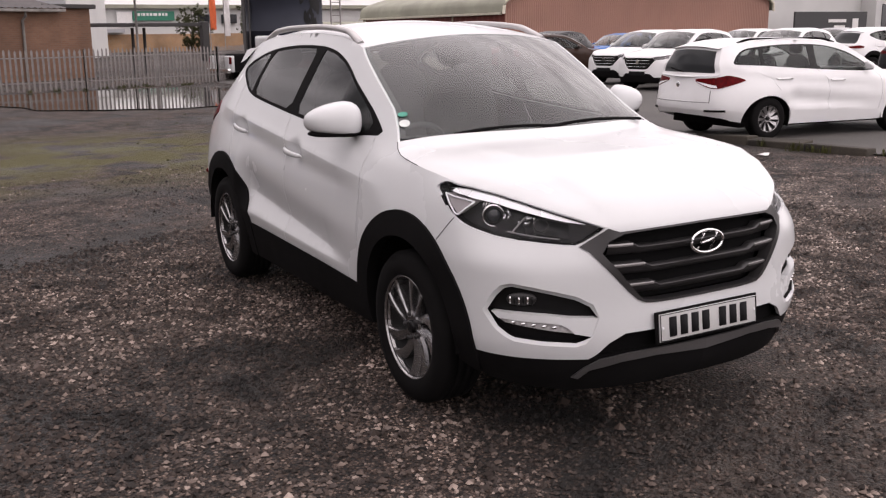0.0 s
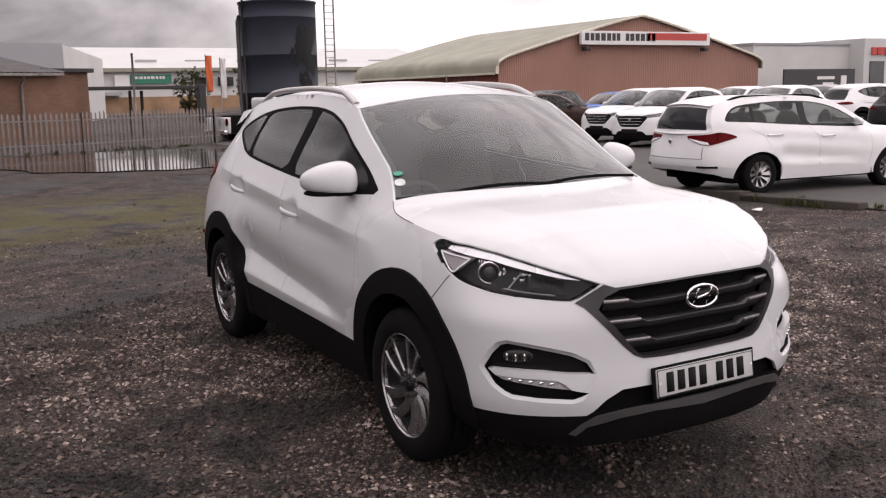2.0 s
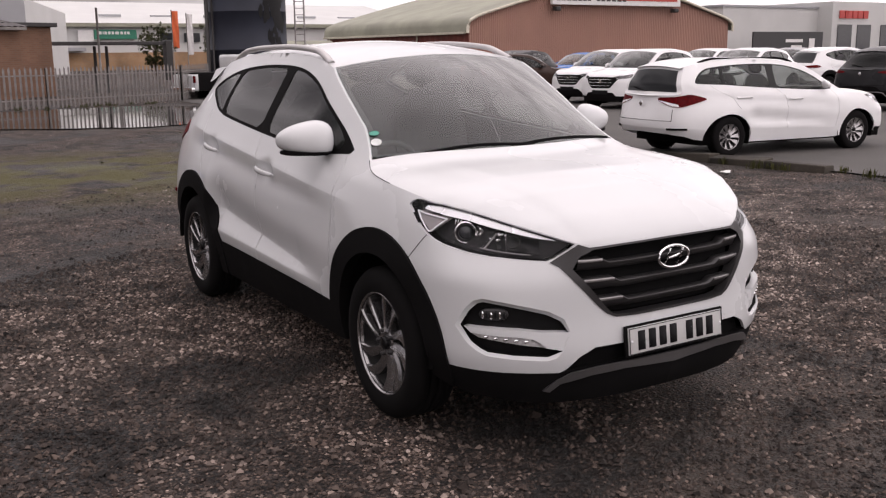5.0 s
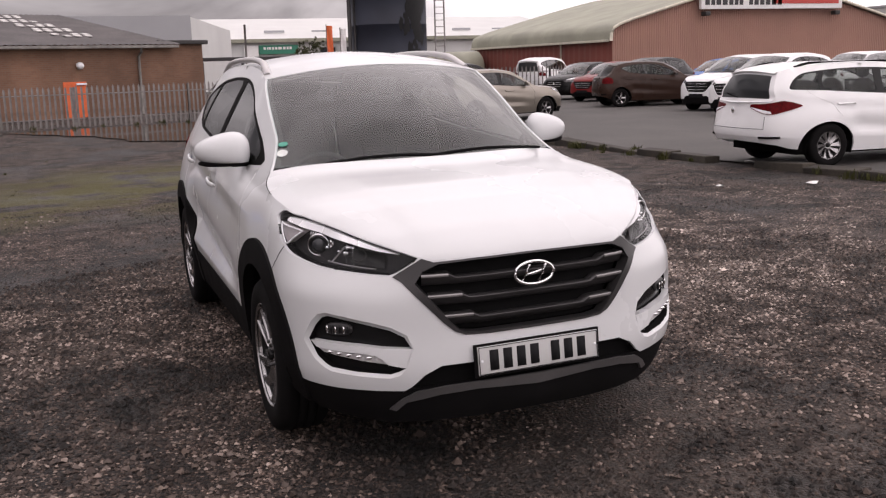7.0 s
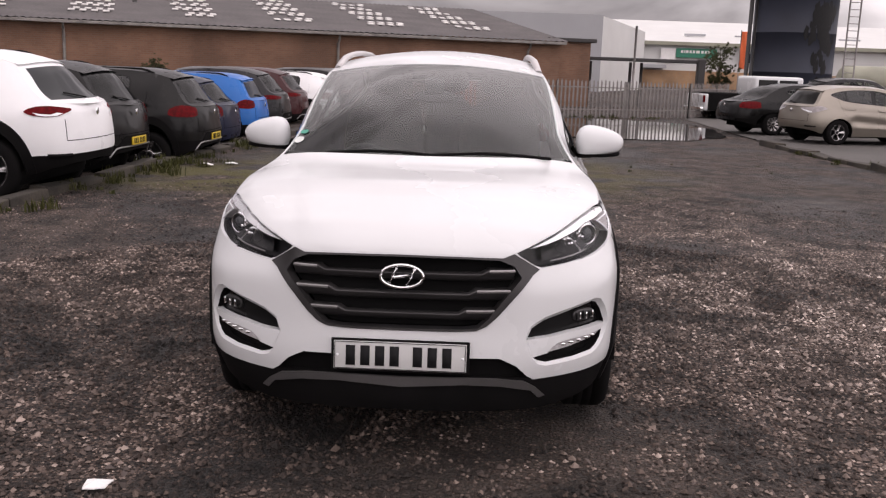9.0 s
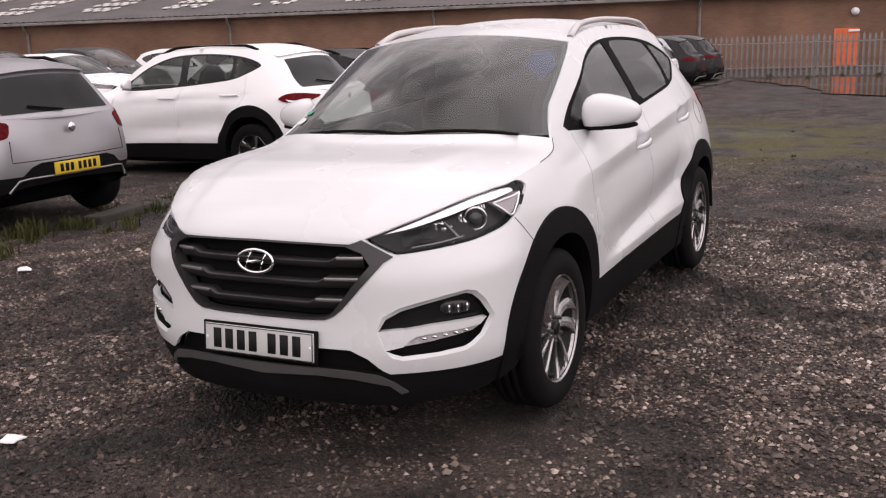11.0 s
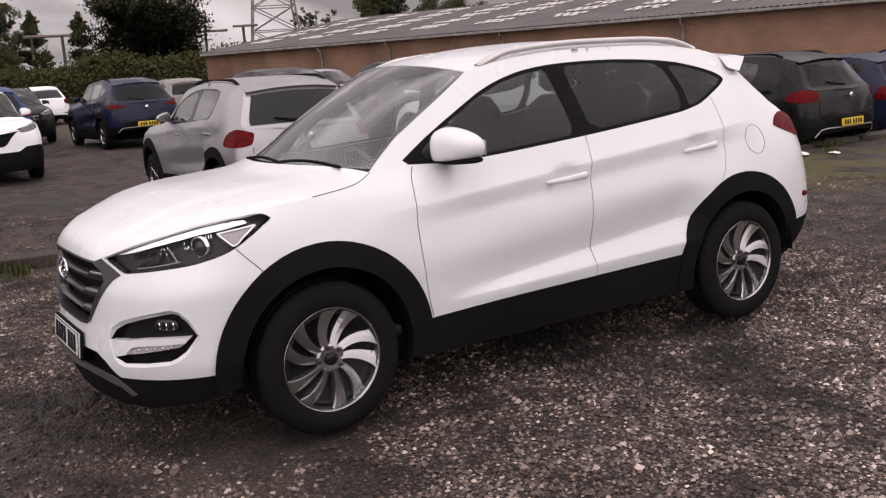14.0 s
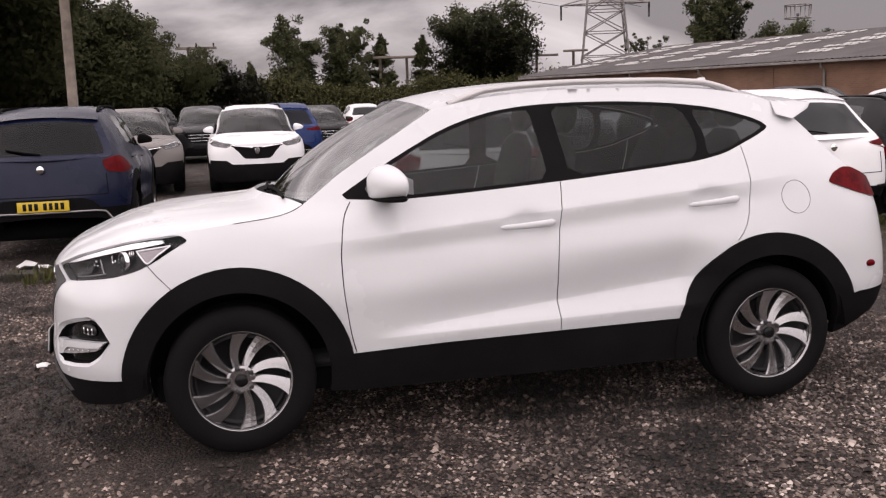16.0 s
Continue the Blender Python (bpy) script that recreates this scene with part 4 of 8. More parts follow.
# ---- the white car in the middle of the yard ----
def main_car():
    car = empty("car", "white mid-size SUV with black wheel arch cladding, parked on gravel", "car", at=pose(0.007, 0, 0.002, 0, -0.67, -0.11))
    shell = Shell(MAIN_PLAN, HEIGHTS, MAIN_KEYS)
    shell.cups = ((2.905, 0.997), (3.885, 1.056))
    pan = Panels(shell, outline(), gap_regions() + body_regions() + crease_regions(), 0.024)
    hood, screen, roof, rear, tailtop = top_patches(shell, 40, 48)
    v, f = pan.take("body", rim=0.014)
    # doors are panels of their own between the shut lines
    gaps = [np.array(curve(g, 24)) for g in DOOR_GAPS]
    lab = pan.label
    mid = pan.v[pan.f].mean(1)
    side_q = [np.interp(mid[:, 1], g[::-1, 1], g[::-1, 0]) for g in gaps]
    is_body = lab == "body"
    low = (mid[:, 1] < 1.30) & (mid[:, 1] > 0.42)
    lab[is_body & low & (mid[:, 0] > side_q[0]) & (mid[:, 0] < side_q[1]) & (mid[:, 1] < 1.18) & (mid[:, 0] > 2.0)] = "front_door"
    lab[is_body & low & (mid[:, 0] > side_q[1]) & (mid[:, 0] < np.where(mid[:, 1] > 0.84, side_q[2], 9)) & (mid[:, 0] < 4.11) & (np.hypot(mid[:, 0] - QR, mid[:, 1] - HUB) > 0.50) & (mid[:, 0] < QR)] = "rear_door"
    part("body", *pan.take("body"), M_WHITE, car, "glossy white painted body shell")
    for s in (1, -1):
        for name in ("front_door", "rear_door"):
            part(name, *pan.take(name, (s,)), M_WHITE, car, "white door with a crease along its foot")
        for k in range(3):
            part("shut_line", *pan.take("gap%d" % k, (s,), -0.012, 0), M_DARK, car, "dark gap beside the door")
        part("window_frame", *pan.take("frame", (s,), -0.001, 0.01), M_TRIM, car, "black window surround")
        for name, glass in (("pane_front", M_GLASS), ("pane_rear", M_SIDE_DARK), ("pane_quarter", M_SIDE_DARK)):
            part("side_window", *pan.take(name, (s,), -0.004, 0.0), glass, car, "tinted side window")
        part("front_arch_cladding", *pan.take("clad_front", (s,), 0.012, 0.05), M_TRIM, car, "black plastic wheel arch")
        part("rear_arch_cladding", *pan.take("clad_rear", (s,), 0.012, 0.05), M_TRIM, car, "black plastic wheel arch")
        part("sill", *pan.take("sill", (s,), 0.006, 0.04), M_TRIM, car, "black plastic sill")
        flip = Matrix.Diagonal((s, 1, 1, 1))
        lamp = part("headlight", *pan.take(("lamp", "lamp_strip", "lamp_signal"), (s,), -0.002, 0.0), M_LENS, car, "clear headlight lens")
        part("housing", *pan.take(("lamp", "lamp_strip", "lamp_signal"), (s,), -0.050, 0.0), M_HOUSING, lamp, "black lamp housing")
        ring = np.array(LAMP)
        rim_top, rim_low = shell.at(*curve(np.r_[ring, ring[:1]], 90).T, -0.001), shell.at(*curve(np.r_[ring, ring[:1]], 90).T, -0.052)
        part("lamp_rim", *moved(sheet(np.stack([rim_top, rim_low], 1)), flip), M_GLOSSBLACK, lamp, "gloss black border of the lamp")
        part("light_strip", *pan.take("lamp_strip", (s,), -0.008, 0.02), M_BRIGHT, lamp, "bright strip along the lamp's top")
        part("signal_lamp", *pan.take("lamp_signal", (s,), -0.010, 0.03), M_SIGNAL, lamp, "pale signal lamp")
        ring = edge_line(shell, LAMP_SIGNAL + LAMP_SIGNAL[:1], 60, -0.005)
        part("signal_border", *moved(tube(ring, 0.0040, 5), flip), M_LED, lamp, "bright border of the signal lamp")
        ring = edge_line(shell, ((0.64, 0.833), (0.70, 0.838), (0.80, 0.848), (0.88, 0.858)), 14, -0.022)
        part("lower_strip", *moved(tube(ring, 0.0028, 5), flip), M_SATIN, lamp, "thin bright line along the lamp's foot")
        p = shell.at(0.985, 0.909, -0.030)
        face = Matrix.Translation(p) @ Matrix.Rotation(radians(-62), 4, "Z")
        for r, w, m, name in ((0.043, 0.0045, M_CHROME, "projector_ring"), (0.034, 0.006, M_HOUSING, "projector_cone")):
            part(name, *moved(moved(lathe([(-0.012, r - w), (0.004, r - w), (0.007, r), (-0.012, r + 0.002)], 32), face), flip), m, lamp, "chrome ring" if m is M_CHROME else "")
        part("projector_glass", *moved(moved(lathe([(-0.006, 0.030), (0.004, 0.026), (0.010, 0.016), (0.012, 0.0005)], 28), face), flip), M_WINDOW, lamp, "dark projector lens")
        rng = random.Random(4)
        for k in range(7):
            q0, z0 = (0.905, 0.918) if k < 3 else (0.80, 0.898)
            p = shell.at(q0 + rng.uniform(-0.018, 0.018) - 0.02 * max(0, k - 3), z0 + rng.uniform(-0.016, 0.016), -0.036)
            fin = moved(pillow((0, 0, 0), (0.004 + 0.004 * (k % 2), 0.003, rng.uniform(0.004, 0.011)), 5, 4), Matrix.Translation(p) @ Matrix.Rotation(radians(rng.uniform(-30, 20)), 4, "Y"))
            part("reflector", *moved(fin, flip), M_CHROME, lamp, "small bright reflector")
        for q0, z0, w, h, tilt in ((0.775, 0.908, 0.016, 0.005, 8), (0.795, 0.886, 0.007, 0.008, 20), (0.832, 0.893, 0.006, 0.004, 0), (0.893, 0.921, 0.006, 0.012, 10), (0.912, 0.903, 0.008, 0.006, -15),
                                   (1.024, 0.943, 0.0035, 0.015, -14), (1.037, 0.945, 0.0035, 0.014, -14), (1.049, 0.946, 0.003, 0.012, -14)):
            facet = moved(pillow((0, 0, 0), (w, 0.003, h), 5, 3), Matrix.Translation(shell.at(q0, z0, -0.028)) @ Matrix.Rotation(radians(tilt), 4, "Y"))
            part("reflector_facet", *moved(facet, flip), M_CHROME, lamp, "bright reflector facet")
        turn_r = np.linspace(0, 2 * math.pi, 28, endpoint=False)
        ring = shell.at(0.722 + 0.034 * np.cos(turn_r), 0.880 + 0.022 * np.sin(turn_r), -0.032)
        part("main_beam_ring", *moved(tube(ring, 0.0020, 5, True), flip), M_GRILLE, lamp, "thin grey ring of the main beam")
        bowl = np.array([[shell.at(0.60 + 0.15 * i / 8, 0.832 + 0.055 * j / 6 + 0.02 * i / 8, -0.030 - 0.018 * math.sin(math.pi * i / 8) * math.sin(math.pi * j / 6)) for j in range(7)] for i in range(9)])
        part("main_beam_bowl", *moved(sheet(bowl), flip), M_HOUSING, lamp, "dark reflector bowl")
        part("divider", *moved(tube(shell.at(np.linspace(0.86, 0.80, 6), np.linspace(0.856, 0.912, 6), -0.030), 0.003, 5), flip), M_SATIN, lamp, "thin bright divider")
        # fog light: one bevelled recess, crossed by a painted blade with the daytime lamp under it
        rim_d = np.array(FOG_RIM)
        o_line, i_line = fog_outline(1.0), fog_outline(0.0)
        loop = lambda p, d: shell.at(*np.r_[p, p[:1]].T, -np.r_[d, d[:1]])
        bevel = np.stack([loop(o_line, rim_d[:, 3] * 0), loop(0.5 * (o_line + i_line), rim_d[:, 3] * 0.62), loop(i_line, rim_d[:, 3])], 1)
        part("recess_bevel", *moved(sheet(bevel, 0, True), flip), M_WHITE, car, "white bevel round the fog light")
        fog = part("fog_light_recess", *pan.take(("fog", "blade", "day_lamp"), (s,), -0.042, 0.0), M_GLOSSBLACK, car, "black recess of the fog light")
        part("recess_wall", *moved(sheet(np.stack([loop(i_line, rim_d[:, 3]), loop(i_line, rim_d[:, 3] * 0 + 0.042)], 1), 0, True), flip), M_TRIM, fog)
        part("blade", *pan.take("blade", (s,), -0.003, 0.030), M_WHITE, car, "white blade across the fog light's recess")
        p = shell.at(0.80, 0.606, -0.036)
        turn = Matrix.Translation(p) @ Matrix.Rotation(radians(38), 4, "Z")
        part("fog_light", *moved(moved(pillow((0, 0, 0), (0.058, 0.010, 0.026), 10, 2.4), turn), flip), M_GRILLE, fog, "clear fog light")
        for k in range(6):
            bar = moved(pillow((-0.042 + 0.017 * k, -0.013, 0.002 * (k % 3) - 0.004), (0.0045, 0.004, 0.017 - 0.002 * (k % 2)), 5, 4), turn)
            part("fog_reflector", *moved(bar, flip), M_CHROME if k % 2 else M_HOUSING, fog, "bright reflector facet")
        part("daytime_lamp", *pan.take("day_lamp", (s,), -0.012, 0.02), M_STRIP, fog, "strip of daytime lamps")
        for k in range(5):
            p = shell.at(0.665 + 0.040 * k, 0.5035 + 0.0042 * k, -0.009)
            part("lamp_cell", *moved(pillow(p, (0.014, 0.004, 0.0065), 7, 2), flip), M_CHROME, fog, "chrome lamp cell")
        part("tail_light", *pan.take("tail", (s,), 0.008, 0.03), M_RED, car, "red tail light")
        # arch liner
        for q in (-1.335, 1.335):
            lin = lathe([(0.56, 0.43), (0.895, 0.43)], 40)
            lin = moved(lin, Matrix.Translation((0, q, HUB)))
            v, f = lin
            f = [tuple(reversed(t)) for t in f if min(v[i][2] for i in t) > 0.30]
            wall = lathe([(0.56, 0.43), (0.56, 0.30), (0.56, 0.16), (0.56, 0.02)], 40)
            wv, wf = moved(wall, Matrix.Translation((0, q, HUB)))
            wf = [t for t in wf if min(wv[i][2] for i in t) > 0.21]
            part("arch_liner", *moved(pruned(v, f), Matrix.Diagonal((s, 1, 1, 1))), M_DARK, car, "black arch liner")
            part("arch_wall", *moved(pruned(wv, wf), Matrix.Diagonal((s, 1, 1, 1))), M_DARK, car)
            wheel(car, s * 0.792, q, HUB, 0.234, 0.226, s, 10, -0.40, 0.052)
        shell_m, under, foot, glass = mirror_piece(s)
        mir = part("door_mirror", *shell_m, M_WHITE, car, "white door mirror")
        part("mirror_base", *join(under, foot), M_TRIM, mir, "black mirror foot")
        part("mirror_glass", *glass, M_CHROME, mir, "mirror glass")
        rail_line = edge_line(shell, ((2.60, 1.562), (2.8, 1.594), (3.05, 1.614), (3.31, 1.622), (3.7, 1.618), (4.0, 1.599), (4.18, 1.575)), 40)
        up = np.interp(np.linspace(0, 1, 40), (0, 0.06, 0.12, 0.88, 0.95, 1), (0.0, 0.02, 0.034, 0.034, 0.018, 0.0))
        rail_line = rail_line + np.c_[-0.02 * np.ones(40), np.zeros(40), up]
        part("roof_rail", *moved(tube(rail_line, 0.017, 10, flat=1.2), Matrix.Diagonal((s, 1, 1, 1))), M_RAIL, car, "silver roof rail")
        for q0, q1, z0, z1 in ((2.77, 3.045, 0.974, 0.986), (3.755, 4.03, 1.027, 1.045)):
            qs, zs = np.linspace(q0, q1, 14), np.linspace(z0, z1, 14)
            bow = 0.010 + 0.022 * np.sin(np.linspace(0, math.pi, 14)) ** 0.6 + shell.cup(qs, zs)
            hp = np.stack([shell.at(a, b, o) for a, b, o in zip(qs, zs, bow)])
            part("door_handle", *moved(tube(hp, np.interp(np.linspace(0, 1, 14), (0, 0.06, 0.5, 0.94, 1), (0.005, 0.012, 0.016, 0.019, 0.010)), 10, flat=0.62), Matrix.Diagonal((s, 1, 1, 1))), M_WHITE, car, "white door handle")
        p = shell.at(4.815, 0.662, 0.002)
        part("bumper_reflector", *moved(pillow(p - np.array((0.012, 0.012, 0)), (0.03, 0.032, 0.018), 8, 3.0), Matrix.Diagonal((s, 1, 1, 1))), M_RED, car, "red reflector low on the bumper")
    ring = np.array(disc(4.362, 1.036, 0.083, 48))
    flap = np.stack([shell.at(q, z, 0.0005) for q, z in ring])
    part("fuel_flap", *tube(flap, 0.0013, 5, True), M_GRILLE, car, "round fuel flap outline")
    seam = edge_line(shell, ((1.143, 0.897), (1.19, 0.845), (1.24, 0.792), (1.262, 0.765)), 12, 0.0003)
    hood_gap = edge_line(shell, TOP_WING[11:], 40, 0.0012)
    for s in (1, -1):
        part("bonnet_gap", *moved(tube(hood_gap, 0.0017, 5), Matrix.Diagonal((s, 1, 1, 1))), M_DARK, car, "dark bonnet shut line")
        part("bumper_seam", *moved(tube(seam, 0.0018, 5), Matrix.Diagonal((s, 1, 1, 1))), M_GRILLE, car)
    part("grille_surround", *pan.take("grille", rim=0.05, out=0.004), M_GRILLE, car, "satin grey grille surround")
    part("grille_back", *pan.take("grille_in", rim=0.0, out=-0.06), M_DARK, car, "dark mesh behind the grille")
    for zc, zo, qo, qk in ((0.790, 0.806, 0.452, 0.345), (0.711, 0.728, 0.430, 0.295), (0.632, 0.649, 0.372, 0.255)):
        qs = np.r_[np.linspace(0, qk - 0.03, 12), np.linspace(qk, qo, 10)]
        zs = np.where(qs < qk, zc, zo - (zo - zc) * 0.25)
        th = np.where(qs < qk - 0.01, 0.020, 0.029)
        top = np.array([[shell.at(q, z + k[0] * t, k[1]) for k in ((-1.25, -0.055), (-1.1, -0.030), (0.25, -0.006), (0.42, -0.007), (0.50, -0.05))] for q, z, t in zip(qs, zs, th)])
        full = np.concatenate([mirrored(top[1:][::-1]), top])
        part("grille_bar", *sheet(full), M_GRILLE, car, "satin grey grille bar")
        tip = np.array([[shell.at(q, z + k[0] * t, k[1]) for k in ((0.02, -0.006), (0.25, -0.003), (0.44, -0.005))] for q, z, t in zip(qs[12:], zs[12:], th[12:])])
        for s in (1, -1):
            part("bar_tip", *moved(sheet(tip), Matrix.Diagonal((s, 1, 1, 1))), M_SATIN, car, "brighter end of the grille bar")
    oval = np.stack([shell.at(0, 0.788 + 0.044 * math.sin(a), 0.014) + (0.083 * math.cos(a), 0, 0) for a in np.linspace(0, 2 * math.pi, 40, endpoint=False)])
    bars = [tube(np.array([(x0, shell.at(0, 0.79, 0.014)[1], 0.788 + z0), ((x0 + x1) / 2, shell.at(0, 0.79, 0.018)[1], 0.788 + (z0 + z1) / 2), (x1, shell.at(0, 0.79, 0.014)[1], 0.788 + z1)]), 0.006, 6) for x0, z0, x1, z1 in ((-0.05, -0.03, -0.02, 0.034), (0.02, -0.034, 0.05, 0.03), (-0.03, -0.004, 0.03, 0.006))]
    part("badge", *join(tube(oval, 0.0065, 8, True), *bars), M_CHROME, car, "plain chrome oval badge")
    part("intake", *pan.take("intake", rim=0.0, out=-0.035), M_DARK, car, "dark lower air intake")
    part("bumper_foot", *pan.take("chin", rim=0.035, out=-0.002), M_TRIM, car, "black plastic bumper foot")
    part("skid_plate", *pan.take("skid", rim=0.03, out=0.010), M_SKID, car, "grey skid plate strip")
    part("rear_bumper_foot", *pan.take("heel", rim=0.035, out=0.004), M_TRIM, car, "black plastic rear bumper foot")
    # number plate with its characters as plain bars
    yp = -2.258
    part("plate_holder", *moved(box(-0.272, 0.272, 0.0045, 0.016, -0.066, 0.064, 0.004), Matrix.Translation((0, yp, 0.474)) @ Matrix.Rotation(radians(-6), 4, "X")), M_TRIM, car, "black plastic plate holder")
    plate = part("number_plate", *moved(box(-0.26, 0.26, -0.004, 0.004, -0.0555, 0.0555, 0.003), Matrix.Translation((0, yp, 0.474)) @ Matrix.Rotation(radians(-6), 4, "X")), M_PLATE_W, car, "white number plate with dark bars")
    x = -0.212
    for k in range(7):
        if k == 4:
            x += 0.033
        b = box(x, x + 0.036, -0.0075, -0.0035, -0.039, 0.039)
        part("plate_bar", *moved(b, Matrix.Translation((0, yp, 0.474)) @ Matrix.Rotation(radians(-6), 4, "X")), M_PLATE_BAR, plate)
        x += 0.0575
    for x in (-0.245, 0.245):
        part("plate_screw", *moved(pillow((x, -0.006, 0), (0.006, 0.003, 0.006), 6, 2), Matrix.Translation((0, yp, 0.474)) @ Matrix.Rotation(radians(-6), 4, "X")), M_LED, plate, "white screw cap")
    rim4 = [((-0.257, 0.257), (0.051, 0.0535)), ((-0.257, 0.257), (-0.0535, -0.051))]
    part("plate_border", *moved(join(*[box(a[0], a[1], -0.0065, -0.0035, b[0], b[1]) for a, b in rim4], box(-0.257, -0.2545, -0.0065, -0.0035, -0.051, 0.051), box(0.2545, 0.257, -0.0065, -0.0035, -0.051, 0.051)), Matrix.Translation((0, yp, 0.474)) @ Matrix.Rotation(radians(-6), 4, "X")), M_PLATE_BAR, plate)
    part("bonnet", *sheet(lifted(hood, 0.0), 0.016, True), M_WHITE, car, "smooth white bonnet")
    part("roof", *sheet(roof, 0.012, True), M_WHITE, car, "white roof")
    part("windscreen", *sheet(lifted(screen, -0.002), 0.0, True), M_SCREEN, car, "large raked windscreen reflecting clouds")
    fr = []
    a, b = screen.shape[:2]
    for g in (lifted(screen, -0.004)[:2], lifted(screen, -0.004)[-2:], lifted(screen, -0.004)[:, :2], lifted(screen, -0.004)[:, -2:], ):
        fr.append(sheet(g, 0.0, True))
    part("screen_band", *join(*fr), M_GLOSSBLACK, car, "black band round the windscreen")
    cow = coons(hood[:, -1], screen[:, 0], line([hood[0, -1], screen[0, 0]], 6), line([hood[-1, -1], screen[-1, 0]], 6)) - np.array([0, 0, 0.012])
    part("cowl", *sheet(cow, 0.0, True), M_TRIM, car, "black scuttle panel")
    for x0, y0, x1, y1 in ((0.62, -1.085, -0.02, -1.13), (0.10, -1.15, -0.50, -1.10)):
        t = np.linspace(0, 1, 16)
        xs, ys = x0 + (x1 - x0) * t, y0 + (y1 - y0) * t
        zs = 1.153 + 0.018 * np.sin(math.pi * t)
        part("wiper", *tube(np.c_[xs, ys, zs], 0.008, 6), M_TRIM, car, "black wiper")
    part("rear_screen", *sheet(rear, 0.0, True), M_PRIVACY, car, "dark rear screen")
    part("tailgate_top", *sheet(tailtop, 0.0, True), M_WHITE, car)
    # spoiler over the rear screen
    back = roof[:, -1]
    edge = (np.abs(back[:, 0]) / np.abs(back[:, 0]).max()) ** 2
    lip = np.c_[back[:, 0] * (1 - 0.02 * edge), 1.87 - 0.11 * edge, 1.526 - 0.014 * edge]
    sp_top = np.stack([roof[:, -2], back * 1.0 + (0, 0, 0.004), 0.5 * (back + lip) + (0, 0, 0.010), lip], 1)
    sp_low = np.stack([lip, lip - (0, 0.015, 0.032), back - (0, 0.02, 0.075)], 1)
    cheeks = []
    for k in (0, -1):
        side = 1 if back[k, 0] > 0 else -1
        ring = [roof[k, -2], sp_top[k, 1], sp_top[k, 2], lip[k], sp_low[k, 1], np.array([side * 0.655, 1.59, 1.43]), np.array([side * 0.645, 1.50, 1.455])]
        cheeks.append((np.array(ring), [tuple(range(7))]))
    part("spoiler", *join(sheet(sp_top, 0, True), sheet(sp_low, 0, True), *cheeks), M_WHITE, car, "white roof spoiler")
    fin = np.array([[(0.034 * (1 - k / 4) + 0.006, 1.27 + 0.12 * k / 4, 1.622 + 0.052 * k / 4), (0.034 * (1 - k / 4) + 0.006, 1.425, 1.612 + 0.062 * k / 4)] for k in range(5)])
    fin_back = np.stack([fin[:, 1], fin[:, 1] * (-1, 1, 1)], 1)
    part("aerial_fin", *join(sheet(fin), moved(sheet(fin), Matrix.Diagonal((-1, 1, 1, 1))), sheet(fin_back), sheet(np.stack([fin[:, 0], fin[:, 0] * (-1, 1, 1)], 1))), M_WHITE, car, "white shark fin aerial")
    # cabin
    lining = pan.take(("body", "front_door", "rear_door"), rim=0.0, out=-0.035)
    lv, lf = lining
    lf = [t for t in lf if all(-1.05 < lv[i][1] < 1.9 for i in t)]
    part("cabin_lining", lv, lf, M_DASH, car, "dark cabin lining")
    part("roof_lining", *sheet(roof - np.array([0, 0, 0.03])), M_LINER, car, "pale roof lining")
    part("cabin_floor", *box(-0.76, 0.76, -1.1, 1.7, 0.345, 0.39), M_DASH, car)
    for x in (-0.37, 0.37):
        part("front_seat", *seat((x, 0.05, 0.70), 0.52), M_SEAT, car, "dark cloth front seat")
    for x, wide in ((-0.42, 0.46), (0.42, 0.46), (0.0, 0.36)):
        part("rear_seat", *seat((x, 0.92, 0.72), wide, 18), M_SEAT, car, "dark cloth rear seat")
    dash = coons(bowed((0.72, -1.0, 1.08), (-0.72, -1.0, 1.08), (0, -1.06, 1.10), 20), bowed((0.74, -0.62, 1.03), (-0.74, -0.62, 1.03), (0, -0.66, 1.05), 20), line([(0.72, -1.0, 1.08), (0.74, -0.62, 1.03)], 8), line([(-0.72, -1.0, 1.08), (-0.74, -0.62, 1.03)], 8), (0, 0, 0.03))
    part("dashboard", *join(sheet(dash, 0.0, True), box(-0.74, 0.74, -0.66, -0.60, 0.6, 1.03)), M_DASH, car, "black dashboard")
    a = np.linspace(0, 2 * math.pi, 32, endpoint=False)
    rim_w = np.c_[-0.37 + 0.185 * np.cos(a), -0.42 - 0.09 * np.sin(a), 0.98 + 0.165 * np.sin(a)]
    part("steering_wheel", *join(tube(rim_w, 0.016, 8, True), pillow((-0.37, -0.44, 0.97), (0.07, 0.04, 0.06), 7), tube([(-0.55, -0.42, 0.98), (-0.19, -0.42, 0.98)], 0.014, 6)), M_DASH, car, "black steering wheel")
    part("interior_mirror", *join(pillow((0, -0.44, 1.42), (0.12, 0.025, 0.035), 7), box(-0.05, 0.05, -0.55, -0.43, 1.44, 1.53, 0.01)), M_DASH, car, "black interior mirror")
    for name, qx, qz, r, m in (("sticker", -0.655, 1.192, 0.026, M_STICKER), ("sticker_above", -0.640, 1.232, 0.024, M_STICKER_G)):
        d = np.linalg.norm(screen[..., [0, 2]] - (qx, qz), axis=2)
        i, j = np.unravel_index(d.argmin(), d.shape)
        p = screen[i, j]
        e1 = screen[i, j] - screen[i - 1, j]
        e2 = screen[i, j + 1] - screen[i, j]
        e1, e2 = e1 / np.linalg.norm(e1), e2 / np.linalg.norm(e2)
        nn = np.cross(e1, e2)
        nn = nn if nn[1] < 0 else -nn
